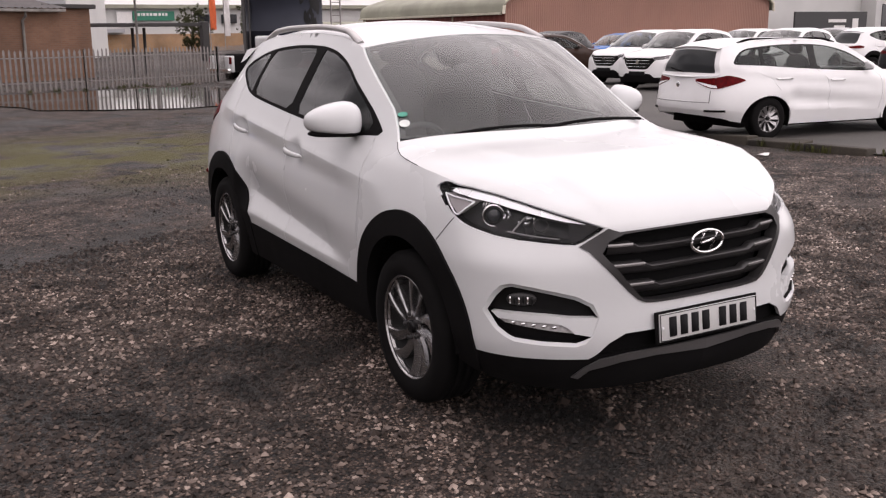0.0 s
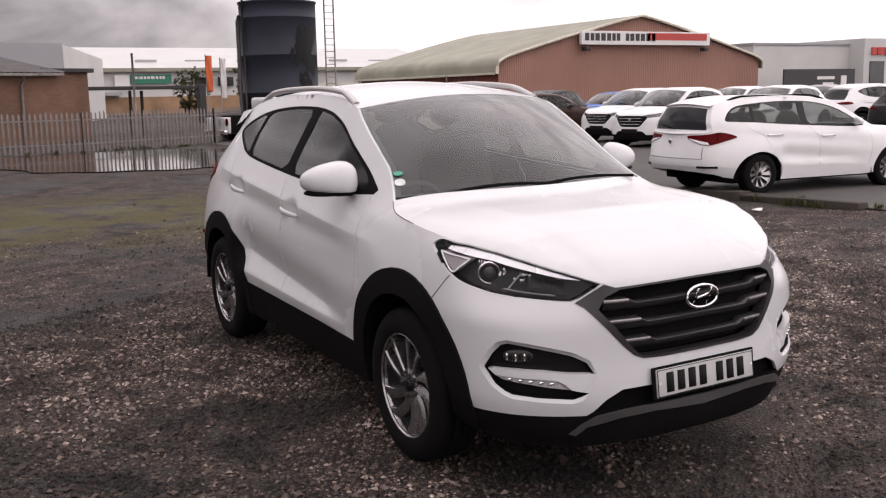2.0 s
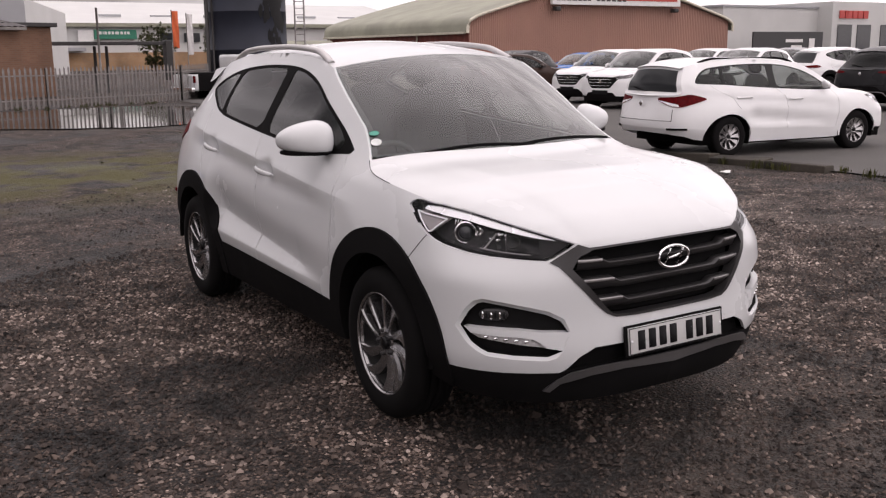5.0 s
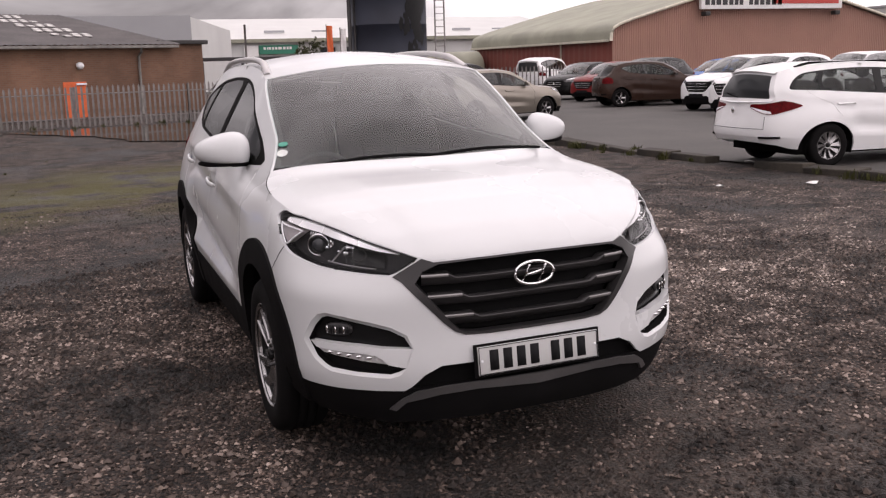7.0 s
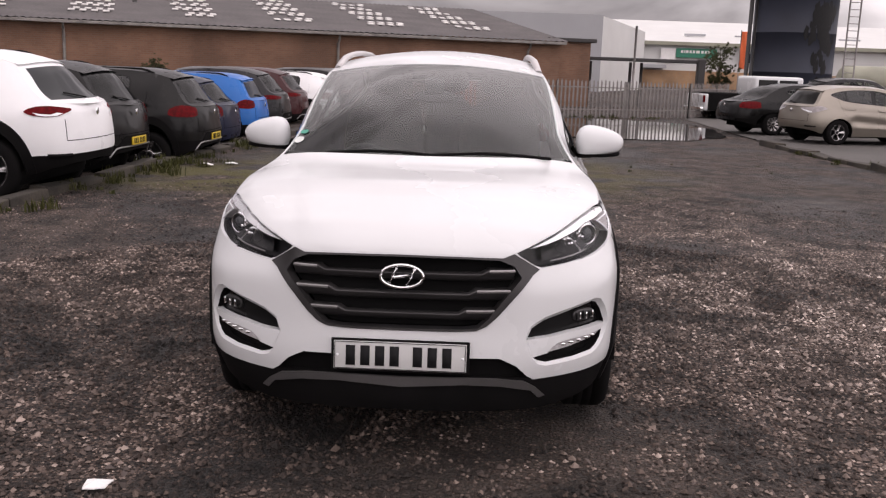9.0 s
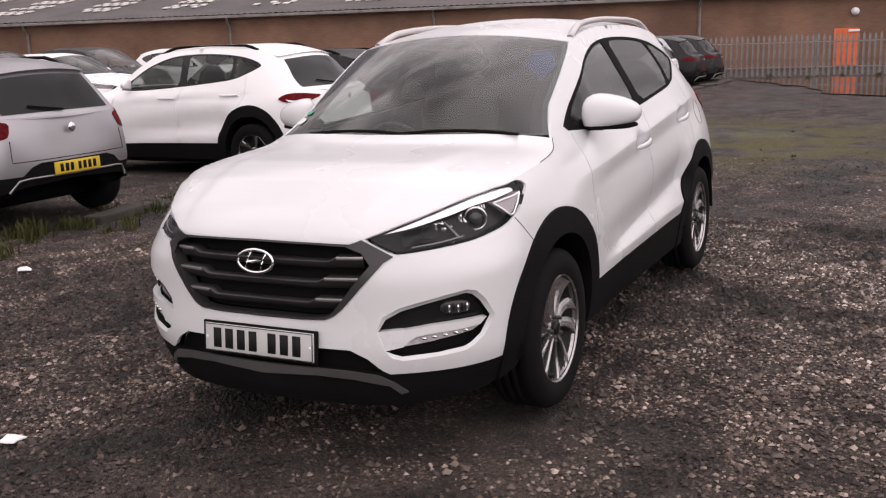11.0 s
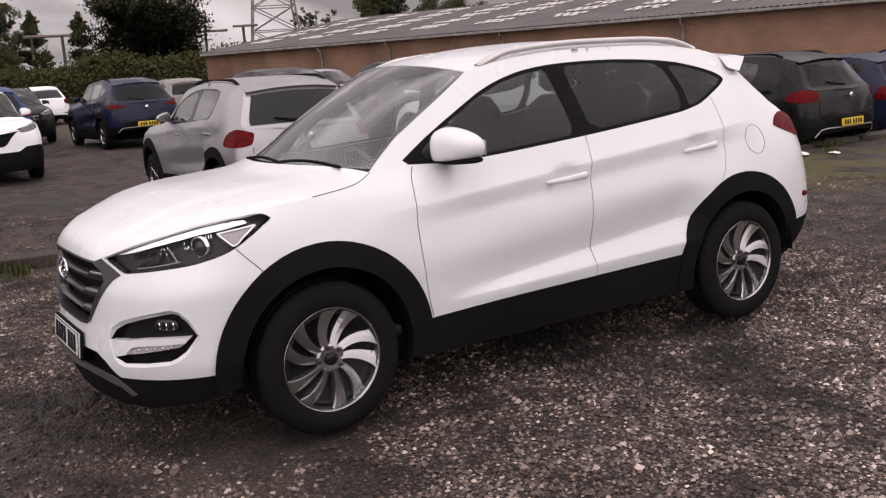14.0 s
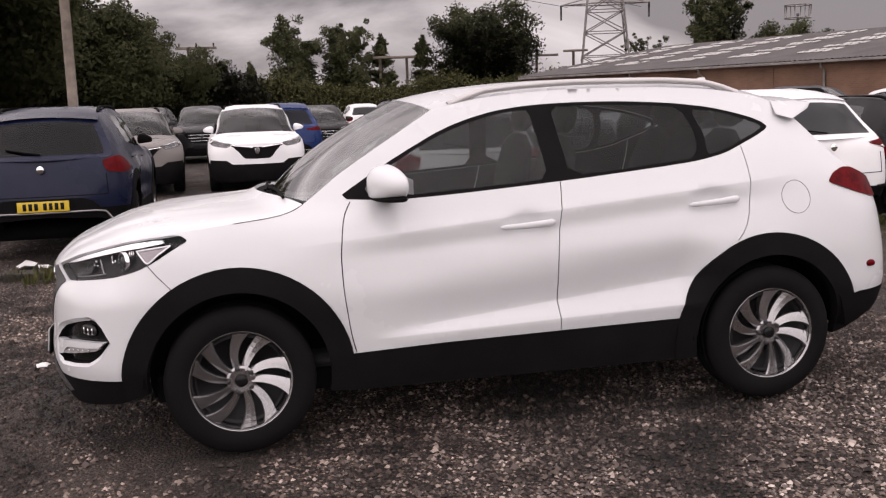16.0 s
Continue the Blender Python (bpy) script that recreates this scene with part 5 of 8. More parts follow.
        fan = [p + nn * 0.003] + [p + nn * 0.003 + r * (e1 * math.cos(t) + e2 * math.sin(t) * (1 if m is M_STICKER else 0.7)) for t in np.linspace(0, 2 * math.pi, 24, endpoint=False)]
        part("windscreen_sticker", fan, [(0, 1 + k, 1 + (k + 1) % 24) for k in range(24)], m, car, "round paper sticker inside the windscreen")
    und = box(-0.74, 0.74, -1.72, 1.72, 0.23, 0.36, 0.02)
    part("underbody", *und, M_DARK, car, "dark underside")
    return car


main_car()


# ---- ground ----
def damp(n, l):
    """A tone over the stones: paler towards a spot beside the car, browner and darker away from it, with dark brown
    damp spots.
    """
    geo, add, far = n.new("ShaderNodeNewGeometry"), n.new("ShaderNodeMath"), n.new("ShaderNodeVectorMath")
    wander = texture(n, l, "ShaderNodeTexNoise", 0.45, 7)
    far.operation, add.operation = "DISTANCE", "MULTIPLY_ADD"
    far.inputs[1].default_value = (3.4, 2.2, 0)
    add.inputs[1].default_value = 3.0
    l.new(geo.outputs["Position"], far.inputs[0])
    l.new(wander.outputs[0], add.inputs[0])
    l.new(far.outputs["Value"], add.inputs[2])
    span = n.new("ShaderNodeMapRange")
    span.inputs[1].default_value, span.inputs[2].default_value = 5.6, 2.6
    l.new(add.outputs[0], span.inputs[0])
    # tone by distance from that spot, its edge wandering with the noise
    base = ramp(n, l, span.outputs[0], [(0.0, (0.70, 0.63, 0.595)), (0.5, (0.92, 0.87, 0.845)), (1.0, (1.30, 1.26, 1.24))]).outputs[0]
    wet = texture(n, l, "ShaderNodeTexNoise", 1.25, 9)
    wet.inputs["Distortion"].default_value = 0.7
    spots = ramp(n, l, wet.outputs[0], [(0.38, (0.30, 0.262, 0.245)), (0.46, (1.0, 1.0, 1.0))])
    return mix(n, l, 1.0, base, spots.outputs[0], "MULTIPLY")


def gravel_material():
    """Grey-brown crushed stone with damp dark patches and a greenish moss in places."""
    m, n, l, p = tree("gravel")
    stones = texture(n, l, "ShaderNodeTexVoronoi", 62)
    fine = texture(n, l, "ShaderNodeTexVoronoi", 165)
    patch = texture(n, l, "ShaderNodeTexNoise", 0.55, 8)
    mid = texture(n, l, "ShaderNodeTexNoise", 3.2, 8)
    hue = n.new("ShaderNodeSeparateColor")
    l.new(stones.outputs["Color"], hue.inputs[0])
    tone = ramp(n, l, hue.outputs[0], [(0.0, (0.020, 0.0163, 0.0148)), (0.38, (0.078, 0.063, 0.056)), (0.68, (0.175, 0.147, 0.133)), (0.90, (0.32, 0.28, 0.258)), (1.0, (0.60, 0.54, 0.505))])
    # shade between the stones, painted into the colour on top of the bump
    gap_shade = ramp(n, l, stones.outputs["Distance"], [(0.30, (1.15, 1.15, 1.15)), (0.52, (0.55, 0.52, 0.50)), (0.72, (0.16, 0.14, 0.13))])
    dirt = ramp(n, l, patch.outputs[0], [(0.42, (0.36, 0.32, 0.295)), (0.52, (1.05, 1.02, 0.99))])
    dirt2 = ramp(n, l, mid.outputs[0], [(0.37, (0.40, 0.36, 0.335)), (0.60, (1.20, 1.17, 1.15))])
    chip = n.new("ShaderNodeSeparateColor")
    l.new(fine.outputs["Color"], chip.inputs[0])
    speck = ramp(n, l, chip.outputs[0], [(0.0, (0.45, 0.43, 0.42)), (0.5, (0.95, 0.94, 0.93)), (1.0, (1.75, 1.72, 1.70))])
    c = mix(n, l, 1.0, tone.outputs[0], dirt.outputs[0], "MULTIPLY")
    c = mix(n, l, 1.0, c, speck.outputs[0], "MULTIPLY")
    c = mix(n, l, 1.0, c, gap_shade.outputs[0], "MULTIPLY")
    c = mix(n, l, 1.0, c, dirt2.outputs[0], "MULTIPLY")
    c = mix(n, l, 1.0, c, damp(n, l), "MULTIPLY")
    ruts = texture(n, l, "ShaderNodeTexNoise", 0.34, 9)
    ruts.inputs["Distortion"].default_value = 1.1
    mud = ramp(n, l, ruts.outputs[0], [(0.50, (0.0,) * 3), (0.62, (0.60,) * 3)])
    c = mix(n, l, mud.outputs[0], c, mix(n, l, 1.0, (0.066, 0.050, 0.040), dirt2.outputs[0], "MULTIPLY"))
    geo = n.new("ShaderNodeNewGeometry")
    for place, size in (((-0.2, 9.2, 0), 4.0), ((-3.4, 7.2, 0), 2.4)):
        off = n.new("ShaderNodeVectorMath")
        off.operation = "DISTANCE"
        off.inputs[1].default_value = place
        l.new(geo.outputs["Position"], off.inputs[0])
        near = n.new("ShaderNodeMapRange")
        near.inputs[1].default_value, near.inputs[2].default_value = size, size * 0.35
        l.new(off.outputs["Value"], near.inputs[0])
        both = n.new("ShaderNodeMath")
        both.operation = "MULTIPLY"
        spots = ramp(n, l, texture(n, l, "ShaderNodeTexNoise", 1.1, 9).outputs[0], [(0.40, (0.0,) * 3), (0.52, (0.95,) * 3)])
        l.new(near.outputs[0], both.inputs[0])
        l.new(spots.outputs[0], both.inputs[1])
        c = mix(n, l, both.outputs[0], c, (0.088, 0.078, 0.017))
    l.new(c, p.inputs["Base Color"])
    rough = ramp(n, l, patch.outputs[0], [(0.35, (0.62,) * 3), (0.55, (0.9,) * 3)])
    l.new(rough.outputs[0], p.inputs["Roughness"])
    add = n.new("ShaderNodeMath")
    add.operation = "MULTIPLY_ADD"
    add.inputs[1].default_value = 0.4
    l.new(fine.outputs["Distance"], add.inputs[0])
    l.new(stones.outputs["Distance"], add.inputs[2])
    inv = n.new("ShaderNodeMath")
    inv.operation = "SUBTRACT"
    inv.inputs[0].default_value = 1.0
    l.new(add.outputs[0], inv.inputs[1])
    bump(n, l, p, inv.outputs[0], 1.0, 0.028)
    return m


M_GRAVEL = gravel_material()


def height(x, y):
    """Gentle ruts and hollows of the yard."""
    return 0.012 * noise.noise((x * 0.5, y * 0.5, 0)) + 0.006 * noise.noise((x * 1.7, y * 1.7, 3))


def ground():
    xs = np.r_[-900, -300, -120, -60, np.arange(-30, -12, 1.5), np.arange(-12, 9.01, 0.25), np.arange(10.5, 40, 1.5), 60, 120, 300, 900]
    ys = np.r_[-900, -300, -60, np.arange(-20, -9, 1.5), np.arange(-8, 14.01, 0.25), np.arange(15.5, 60, 1.5), 90, 150, 300, 900]
    far = lambda x, y: max(abs(x), abs(y - 4)) > 26
    vs = [(x, y, (0.0 if far(x, y) else height(x, y)) - 0.012 + fall(x, y)) for x in xs for y in ys]
    b = len(ys)
    fs = [(i * b + j, (i + 1) * b + j, (i + 1) * b + j + 1, i * b + j + 1) for i in range(len(xs) - 1) for j in range(b - 1)]
    tagged(part("ground", vs, fs, M_GRAVEL, None, "grey-brown gravel yard with damp patches"), category="ground", kind="structure")


def loose_stones():
    """Loose chippings on the yard, densest round the car."""
    rng = np.random.default_rng(5)
    shapes = []
    for k in range(6):
        d = np.array([(1, 0, 0.2), (0.3, 0.9, 0), (-0.8, 0.5, 0.1), (-0.7, -0.6, 0), (0.4, -0.9, 0.1), (0.1, 0.1, 0.75), (0, 0, -0.4)]) + rng.normal(size=(7, 3)) * 0.18
        shapes.append(d)
    # the undersides lie in the dirt and need no faces
    tri = np.array([(0, 1, 5), (1, 2, 5), (2, 3, 5), (3, 4, 5), (4, 0, 5)])
    count, near = 165000, 115000
    a = rng.uniform(0, 2 * math.pi, count)
    reach = np.where(np.arange(count) < near, 4.6, 8.6)
    r = 0.3 + reach * np.sqrt(rng.uniform(0, 1, count))
    x, y = r * np.cos(a) + 0.6, r * np.sin(a) - 1.6
    size = 0.0092 * np.exp(rng.normal(size=count) * 0.32)
    size = np.minimum(size, 0.026)
    turn = rng.uniform(0, 2 * math.pi, count)
    pick = rng.integers(0, 6, count)
    sh = np.stack(shapes)[pick] * size[:, None, None]
    c, s = np.cos(turn), np.sin(turn)
    px = sh[..., 0] * c[:, None] - sh[..., 1] * s[:, None] + x[:, None]
    py = sh[..., 0] * s[:, None] + sh[..., 1] * c[:, None] + y[:, None]
    zz = np.array([height(p, q) for p, q in zip(x, y)])
    pz = sh[..., 2] * 1.15 + (zz - 0.012)[:, None] + size[:, None] * 0.30
    v = np.stack([px, py, pz], -1).reshape(-1, 3)
    f = (tri[None] + (np.arange(count) * 7)[:, None, None]).reshape(-1, 3)
    me = bpy.data.meshes.new("gravel_stones")
    me.vertices.add(len(v))
    me.vertices.foreach_set("co", v.ravel())
    me.loops.add(len(f) * 3)
    me.loops.foreach_set("vertex_index", f.ravel())
    me.polygons.add(len(f))
    me.polygons.foreach_set("loop_start", np.arange(len(f)) * 3)
    me.update(calc_edges=True)
    me.shade_flat()
    m, n, l, p = tree("stone")
    geo = n.new("ShaderNodeNewGeometry")
    tone = ramp(n, l, geo.outputs["Random Per Island"], [(0.0, (0.020, 0.0165, 0.015)), (0.22, (0.065, 0.052, 0.045)), (0.42, (0.105, 0.096, 0.096)), (0.55, (0.150, 0.125, 0.112)), (0.70, (0.175, 0.163, 0.160)), (0.84, (0.31, 0.282, 0.266)), (1.0, (0.58, 0.55, 0.53))])
    patch = texture(n, l, "ShaderNodeTexNoise", 0.55, 8)
    dirt = ramp(n, l, patch.outputs[0], [(0.42, (0.40, 0.36, 0.335)), (0.52, (1.05, 1.02, 0.99))])
    c = mix(n, l, 1.0, tone.outputs[0], dirt.outputs[0], "MULTIPLY")
    worn = ramp(n, l, texture(n, l, "ShaderNodeTexNoise", 3.2, 8).outputs[0], [(0.37, (0.42, 0.38, 0.355)), (0.60, (1.20, 1.17, 1.15))])
    c = mix(n, l, 1.0, c, worn.outputs[0], "MULTIPLY")
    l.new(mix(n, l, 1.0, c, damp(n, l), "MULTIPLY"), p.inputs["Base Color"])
    p.inputs["Roughness"].default_value = 0.85
    me.materials.append(m)
    tagged(new("gravel_stones", me), "loose grey and brown gravel chippings", "gravel", kind="stuff")


ground()
loose_stones()


# ---- parked vehicles ----
BASE = Shell(MAIN_PLAN, HEIGHTS, MAIN_KEYS)
BASE_PANELS = {}


def warped(spec):
    """Reshapes the common body to another car: its length, width, heights and the slope of its ends."""
    nose, cowl, head, back, tail, wb = (spec[k] for k in ("nose", "cowl", "head", "back", "tail", "wb"))
    lo_from, lo_to = (-2.235, -1.335, -1.0, 1.335, 2.235), (nose, -wb / 2, cowl, wb / 2, tail)
    up_from, up_to = (-2.235, -1.0, -0.345, 1.52, 2.235), (nose, cowl, head, back, tail)
    z_from, z_to = (0, 0.345, 0.46, 0.88, 1.14, 1.40, 1.66), (0, 0.345 * spec["wheel"] / 0.345, spec["sill"], spec["bonnet"], spec["belt"], spec["belt"] + (spec["roof"] - spec["belt"]) * 0.52, spec["roof"])
    wide, tuck = spec["wide"] / 1.83, spec.get("tuck", 1.0)

    def f(v):
        v = np.array(v, float)
        w = np.clip((v[:, 2] - 0.98) / 0.30, 0, 1)
        w = w * w * (3 - 2 * w)
        y = np.interp(v[:, 1], lo_from, lo_to) * (1 - w) + np.interp(v[:, 1], up_from, up_to) * w
        z = np.interp(v[:, 2], z_from, z_to)
        x = v[:, 0] * wide * (1 + (tuck - 1) * w)
        return np.c_[x, y, z]

    return f


def base_panels(cladding, tail, square, vee, long):
    key = (cladding, tail, square, vee, long)
    if key not in BASE_PANELS:
        BASE_PANELS[key] = Panels(BASE, outline(), gap_regions() + body_regions(cladding, False, tail, square, vee, long), 0.070)
    return BASE_PANELS[key]


def parked(name, spec, paint, label, category="car", cladding=False, rails=False, privacy=False, plate=""):
    """A parked car of that shape at the origin, nose towards -y."""
    car = empty(name, label, category)
    f = warped(spec)
    square = bool(spec.get("square"))
    pan = base_panels(cladding, {"wide": TAIL_WIDE, "slim": TAIL_SLIM, "broad": TAIL_BROAD}.get(spec.get("lamps"), TAIL_BLOCK), square, bool(spec.get("vee")), bool(spec.get("long")))
    hood, screen, roof, rear, tailtop = (f(g.reshape(-1, 3)).reshape(g.shape) for g in top_patches(BASE, 16, 14))
    take = lambda *a, **k: pan.take(*a, warp=f, **k)
    part("body", *take("body", rim=0.012), paint, car)
    part("bonnet", *sheet(hood, 0.015, True), paint, car)
    part("roof", *sheet(roof, 0.012, True), paint, car)
    part("tailgate", *sheet(tailtop, 0.0, True), paint, car)
    part("windscreen", *sheet(screen, 0.0, True), M_PARKED_SCREEN, car, "raked windscreen")
    rv, rf = sheet(rear, 0.0, True)
    part("rear_pillar", rv, rf, paint, car)
    pane = lifted(rear, 0.004)[1:-1, 2:-2]
    part("rear_screen", *sheet(pane, 0.0, True), M_REAR_GLASS, car, "dark rear screen")
    back = roof[:, -1]
    lip = back + np.array([0, 0.07, -0.018])
    part("spoiler", *join(sheet(np.stack([roof[:, -2], back + (0, 0, 0.004), lip], 1), 0, True), sheet(np.stack([lip, back - (0, 0.0, 0.04)], 1), 0, True)), paint, car)
    glass = M_PRIVACY if privacy else M_GLASS
    mid_u = rear.shape[0] // 2
    part("rear_wiper", *tube(np.stack([lifted(rear, 0.02)[mid_u, -3], lifted(rear, 0.022)[mid_u - 2, -4], lifted(rear, 0.02)[mid_u - 4, -5]]), 0.009, 5), M_TRIM, car, "black rear wiper")
    q = np.linspace(5.08, BASE.q[-1], 8)
    foot = BASE.at(q, 0.66 + 0.0 * q, 0.001)
    seam = np.concatenate([BASE.at(np.full(5, 5.08), np.linspace(0.86, 0.68, 5), 0.001), foot])
    seam = np.concatenate([seam, mirrored(seam)[::-1]])
    t = tube(seam, 0.004, 5)
    part("tailgate_gap", f(t[0]), t[1], M_DARK, car, "dark tailgate shut line")
    if cladding and not spec.get("smooth"):
        q = np.linspace(5.02, BASE.q[-1], 8)
        lipz = np.interp(q, (5.02, 5.14, 5.3), (0.40, 0.50, 0.50))
        low_lip = BASE.at(q, lipz, 0.012)
        t = tube(np.concatenate([low_lip, mirrored(low_lip)[::-1]]), 0.011, 5)
        q = np.linspace(5.16, BASE.q[-1], 7)
        rec = np.stack([BASE.at(q, np.interp(q, (5.16, 5.30), (0.50, 0.505)), 0.010), BASE.at(q, np.interp(q, (5.16, 5.30), (0.52, 0.635)), 0.010)], 1)
        rec = np.concatenate([rec, mirrored(rec)[::-1][1:]])
        rv, rf = sheet(rec, 0.008, False)
        part("plate_recess", f(rv), rf, M_TRIM, car, "black recess round the number plate")
        part("bumper_strip", f(t[0]), t[1], M_SATIN, car, "silver strip on the rear bumper")
    else:
        q = np.linspace(4.85, 5.15, 5)
        for s in (1, -1):
            t = tube(BASE.at(q, np.full(5, 0.52), 0.004) * (s, 1, 1), 0.02, 6)
            part("bumper_recess", f(t[0]), t[1], M_TRIM, car, "dark recess in the rear bumper")
    for s in (1, -1):
        for k in range(3):
            part("shut_line", *take("gap%d" % k, (s,), -0.008, 0), M_DARK, car)
        part("window_frame", *take("frame", (s,), 0.0, 0.01), M_GLOSSBLACK, car)
        for pane_name, g in (("pane_front", M_GLASS), ("pane_rear", glass), ("pane_quarter", glass))[:2 if square else 3]:
            part("side_window", *take(pane_name, (s,), -0.004, 0.0), g, car)
        lamp = part("headlight", *take(("lamp", "lamp_strip", "lamp_signal"), (s,), -0.001, 0.0), M_LENS, car)
        part("housing", *take(("lamp",), (s,), -0.03, 0.0), M_LAMP_GREY, lamp)
        part("reflector", *take(("lamp_strip", "lamp_signal"), (s,), -0.012, 0.0), M_CHROME, lamp)
        tail_lamp = part("tail_light", *take("tail", (s,), 0.01, 0.03), M_SIGNAL if spec.get("pale_lamps") else M_RED, car, "pale tail light" if spec.get("pale_lamps") else "red tail light")
        if spec.get("lamps") in ("broad", "wide"):
            part("clear_lens", *take("tail_clear", (s,), 0.009, 0.03), M_LED, tail_lamp, "clear reversing lens")
        m = Matrix.Diagonal((s, 1, 1, 1))
        shell_m = mirror_piece(1)[0]
        root = shell_m[0][shell_m[0][:, 0].argmin()]
        part("door_mirror", *moved((f(root + (shell_m[0] - root) * 0.76), shell_m[1]), m), paint if spec.get("mirror", 1) else M_TRIM, car)
        for q0, q1, z in ((2.775, 3.030, 0.985), (3.745, 4.015, 1.035)):
            hp = np.stack([BASE.at(q, z, 0.02) for q in np.linspace(q0, q1, 5)])
            part("door_handle", *moved((f(tube(hp, 0.014, 6)[0]), tube(hp, 0.014, 6)[1]), m), paint if not spec.get("plain_handles") else M_TRIM, car)
        if cladding:
            for c in ("clad_front", "clad_rear"):
                part("arch_cladding", *take(c, (s,), 0.01, 0.04), M_TRIM, car, "black wheel arch")
        if cladding:
            part("sill", *take("sill", (s,), 0.004, 0.03), M_TRIM, car)
        else:
            part("sill", *take("sill", (s,), 0.0, 0.03), paint, car)
        r = spec["wheel"]
        for y in (-spec["wb"] / 2, spec["wb"] / 2):
            lin = lathe([(0.5, r + 0.07), (spec["wide"] / 2 - 0.03, r + 0.07)], 20)
            wl_ = lathe([(0.5, r + 0.07), (0.5, r * 0.6), (0.5, 0.02)], 20)
            lv, lf = join((lin[0], [tuple(reversed(t)) for t in lin[1]]), wl_)
            part("arch_liner", *moved(pruned(lv + (0, y, r), [t for t in lf if min(lv[i][2] for i in t) > -0.12]), m), M_DARK, car)
            wheel(car, s * (spec["wide"] / 2 - 0.125), y, r, r * 0.62, 0.21, s, spec.get("spokes", 5), 0.12, 0.055, False)
        if rails:
            ln = edge_line(BASE, ((2.62, 1.57), (2.8, 1.594), (3.31, 1.622), (4.0, 1.599), (4.15, 1.58)), 16) + np.c_[np.full(16, -0.03), np.zeros(16), np.interp(np.linspace(0, 1, 16), (0, 0.1, 0.9, 1), (0, 0.04, 0.04, 0))]
            t = tube(ln, 0.02, 6)
            part("roof_rail", *moved((f(t[0]), t[1]), m), M_TRIM, car, "black roof rail")
    low = M_TRIM if cladding else paint
    part("grille", *take(("grille", "grille_in"), rim=0.0, out=-0.012), M_TRIM, car, "dark grille")
    if spec.get("vee"):
        q = np.linspace(0.08, 0.49, 10)
        for s in (1, -1):
            t = tube(BASE.at(q, 0.80 + 0.055 * (q / 0.49), 0.004) * (s, 1, 1), 0.011, 6)
            part("grille_wing", f(t[0]), t[1], M_CHROME, car, "chrome wing beside the badge")
    for z in () if spec.get("vee") else (0.64, 0.72, 0.80):
        q = np.linspace(0, 0.40 if z > 0.7 else 0.34, 8)
        ln = BASE.at(q, np.full(8, z), 0.002)
        ln = np.concatenate([mirrored(ln[1:][::-1]), ln])
        t = tube(ln, 0.008, 5)
        part("grille_bar", f(t[0]), t[1], M_CHROME, car)
    part("badge", *(lambda p: (f(p[0]), p[1]))(pillow((0, -2.235, 0.76), (0.05, 0.012, 0.06), 6, 1.6)), M_CHROME, car, "plain chrome badge")
    part("front_bumper_foot", *take(("chin", "skid", "intake"), rim=0.02, out=0.0), M_TRIM, car)
    part("rear_bumper_foot", *take("heel", rim=0.02, out=0.0), low, car)
    yt = f(BASE.at(np.array([BASE.q[-1]]), np.array([0.565]), 0.016))[0]
    if plate:
        pl = part("rear_plate", *box(-0.26, 0.26, yt[1] - 0.003, yt[1] + 0.012, yt[2] - 0.055, yt[2] + 0.055, 0.003), M_PLATE_Y, car, "yellow number plate with dark bars")
        for k in range(7):
            x = -0.21 + 0.058 * k + (0.03 if k > 3 else 0)
            part("plate_bar", *box(x, x + 0.036, yt[1] + 0.0125, yt[1] + 0.0145, yt[2] - 0.036, yt[2] + 0.036), M_PLATE_BAR, pl)
    bz = f(np.array([(0, 2.20, 0.95)]))[0]
    part("rear_badge", *pillow(bz + (0, 0.012, 0), (0.045, 0.01, 0.045), 6, 1.6), M_CHROME, car, "plain chrome badge")
    yf = f(np.array([(0, -2.235, 0.47)]))[0]
    if not spec.get("vee"):
        part("front_plate", *box(-0.26, 0.26, yf[1] - 0.014, yf[1] + 0.004, yf[2] - 0.055, yf[2] + 0.055, 0.003), M_PLATE_BAR if plate == "" else M_PLATE_W, car, "number plate holder")
    lv, lf = take("body", rim=0.0, out=-0.04)
    lf = [t for t in lf if all(-1.1 < lv[i][1] < 1.9 and lv[i][2] < spec["belt"] + 0.1 for i in t)]
    part("cabin_lining", lv, lf, M_DASH, car)
    part("roof_lining", *sheet(roof - np.array([0, 0, 0.03])), M_LINER, car)
    k = spec["roof"] - 1.62
    for x in (-0.36, 0.36):
        part("front_seat", *seat((x, 0.05, 0.68 + k), 0.5), M_SEAT, car, "dark front seat")
    part("rear_bench", *seat((0, 0.85, 0.68 + k), 1.2, 16), M_SEAT, car, "dark rear bench")
    dv = box(-0.68, 0.68, -1.0, -0.62, 0.75, 1.04 + k, 0.05)
    part("dashboard", f(dv[0]) if k < -0.1 else dv[0], dv[1], M_DASH, car)
    part("underbody", *box(-spec["wide"] / 2 + 0.1, spec["wide"] / 2 - 0.1, spec["nose"] + 0.35, spec["tail"] - 0.55, 0.20, 0.36), M_DARK, car)
    return car


def spec(length, wide, roof, wb, front=0.84, wheel_r=0.32, belt=None, bonnet=None, cowl=-1.0, head=-0.35, back=1.5, sill=0.40, **more):
    nose = -wb / 2 - front
    return dict(nose=nose, tail=nose + length, cowl=cowl, head=head, back=back, wb=wb, wheel=wheel_r, wide=wide, roof=roof,
                belt=belt or roof * 0.68, bonnet=bonnet or roof * 0.53, sill=sill, **more)


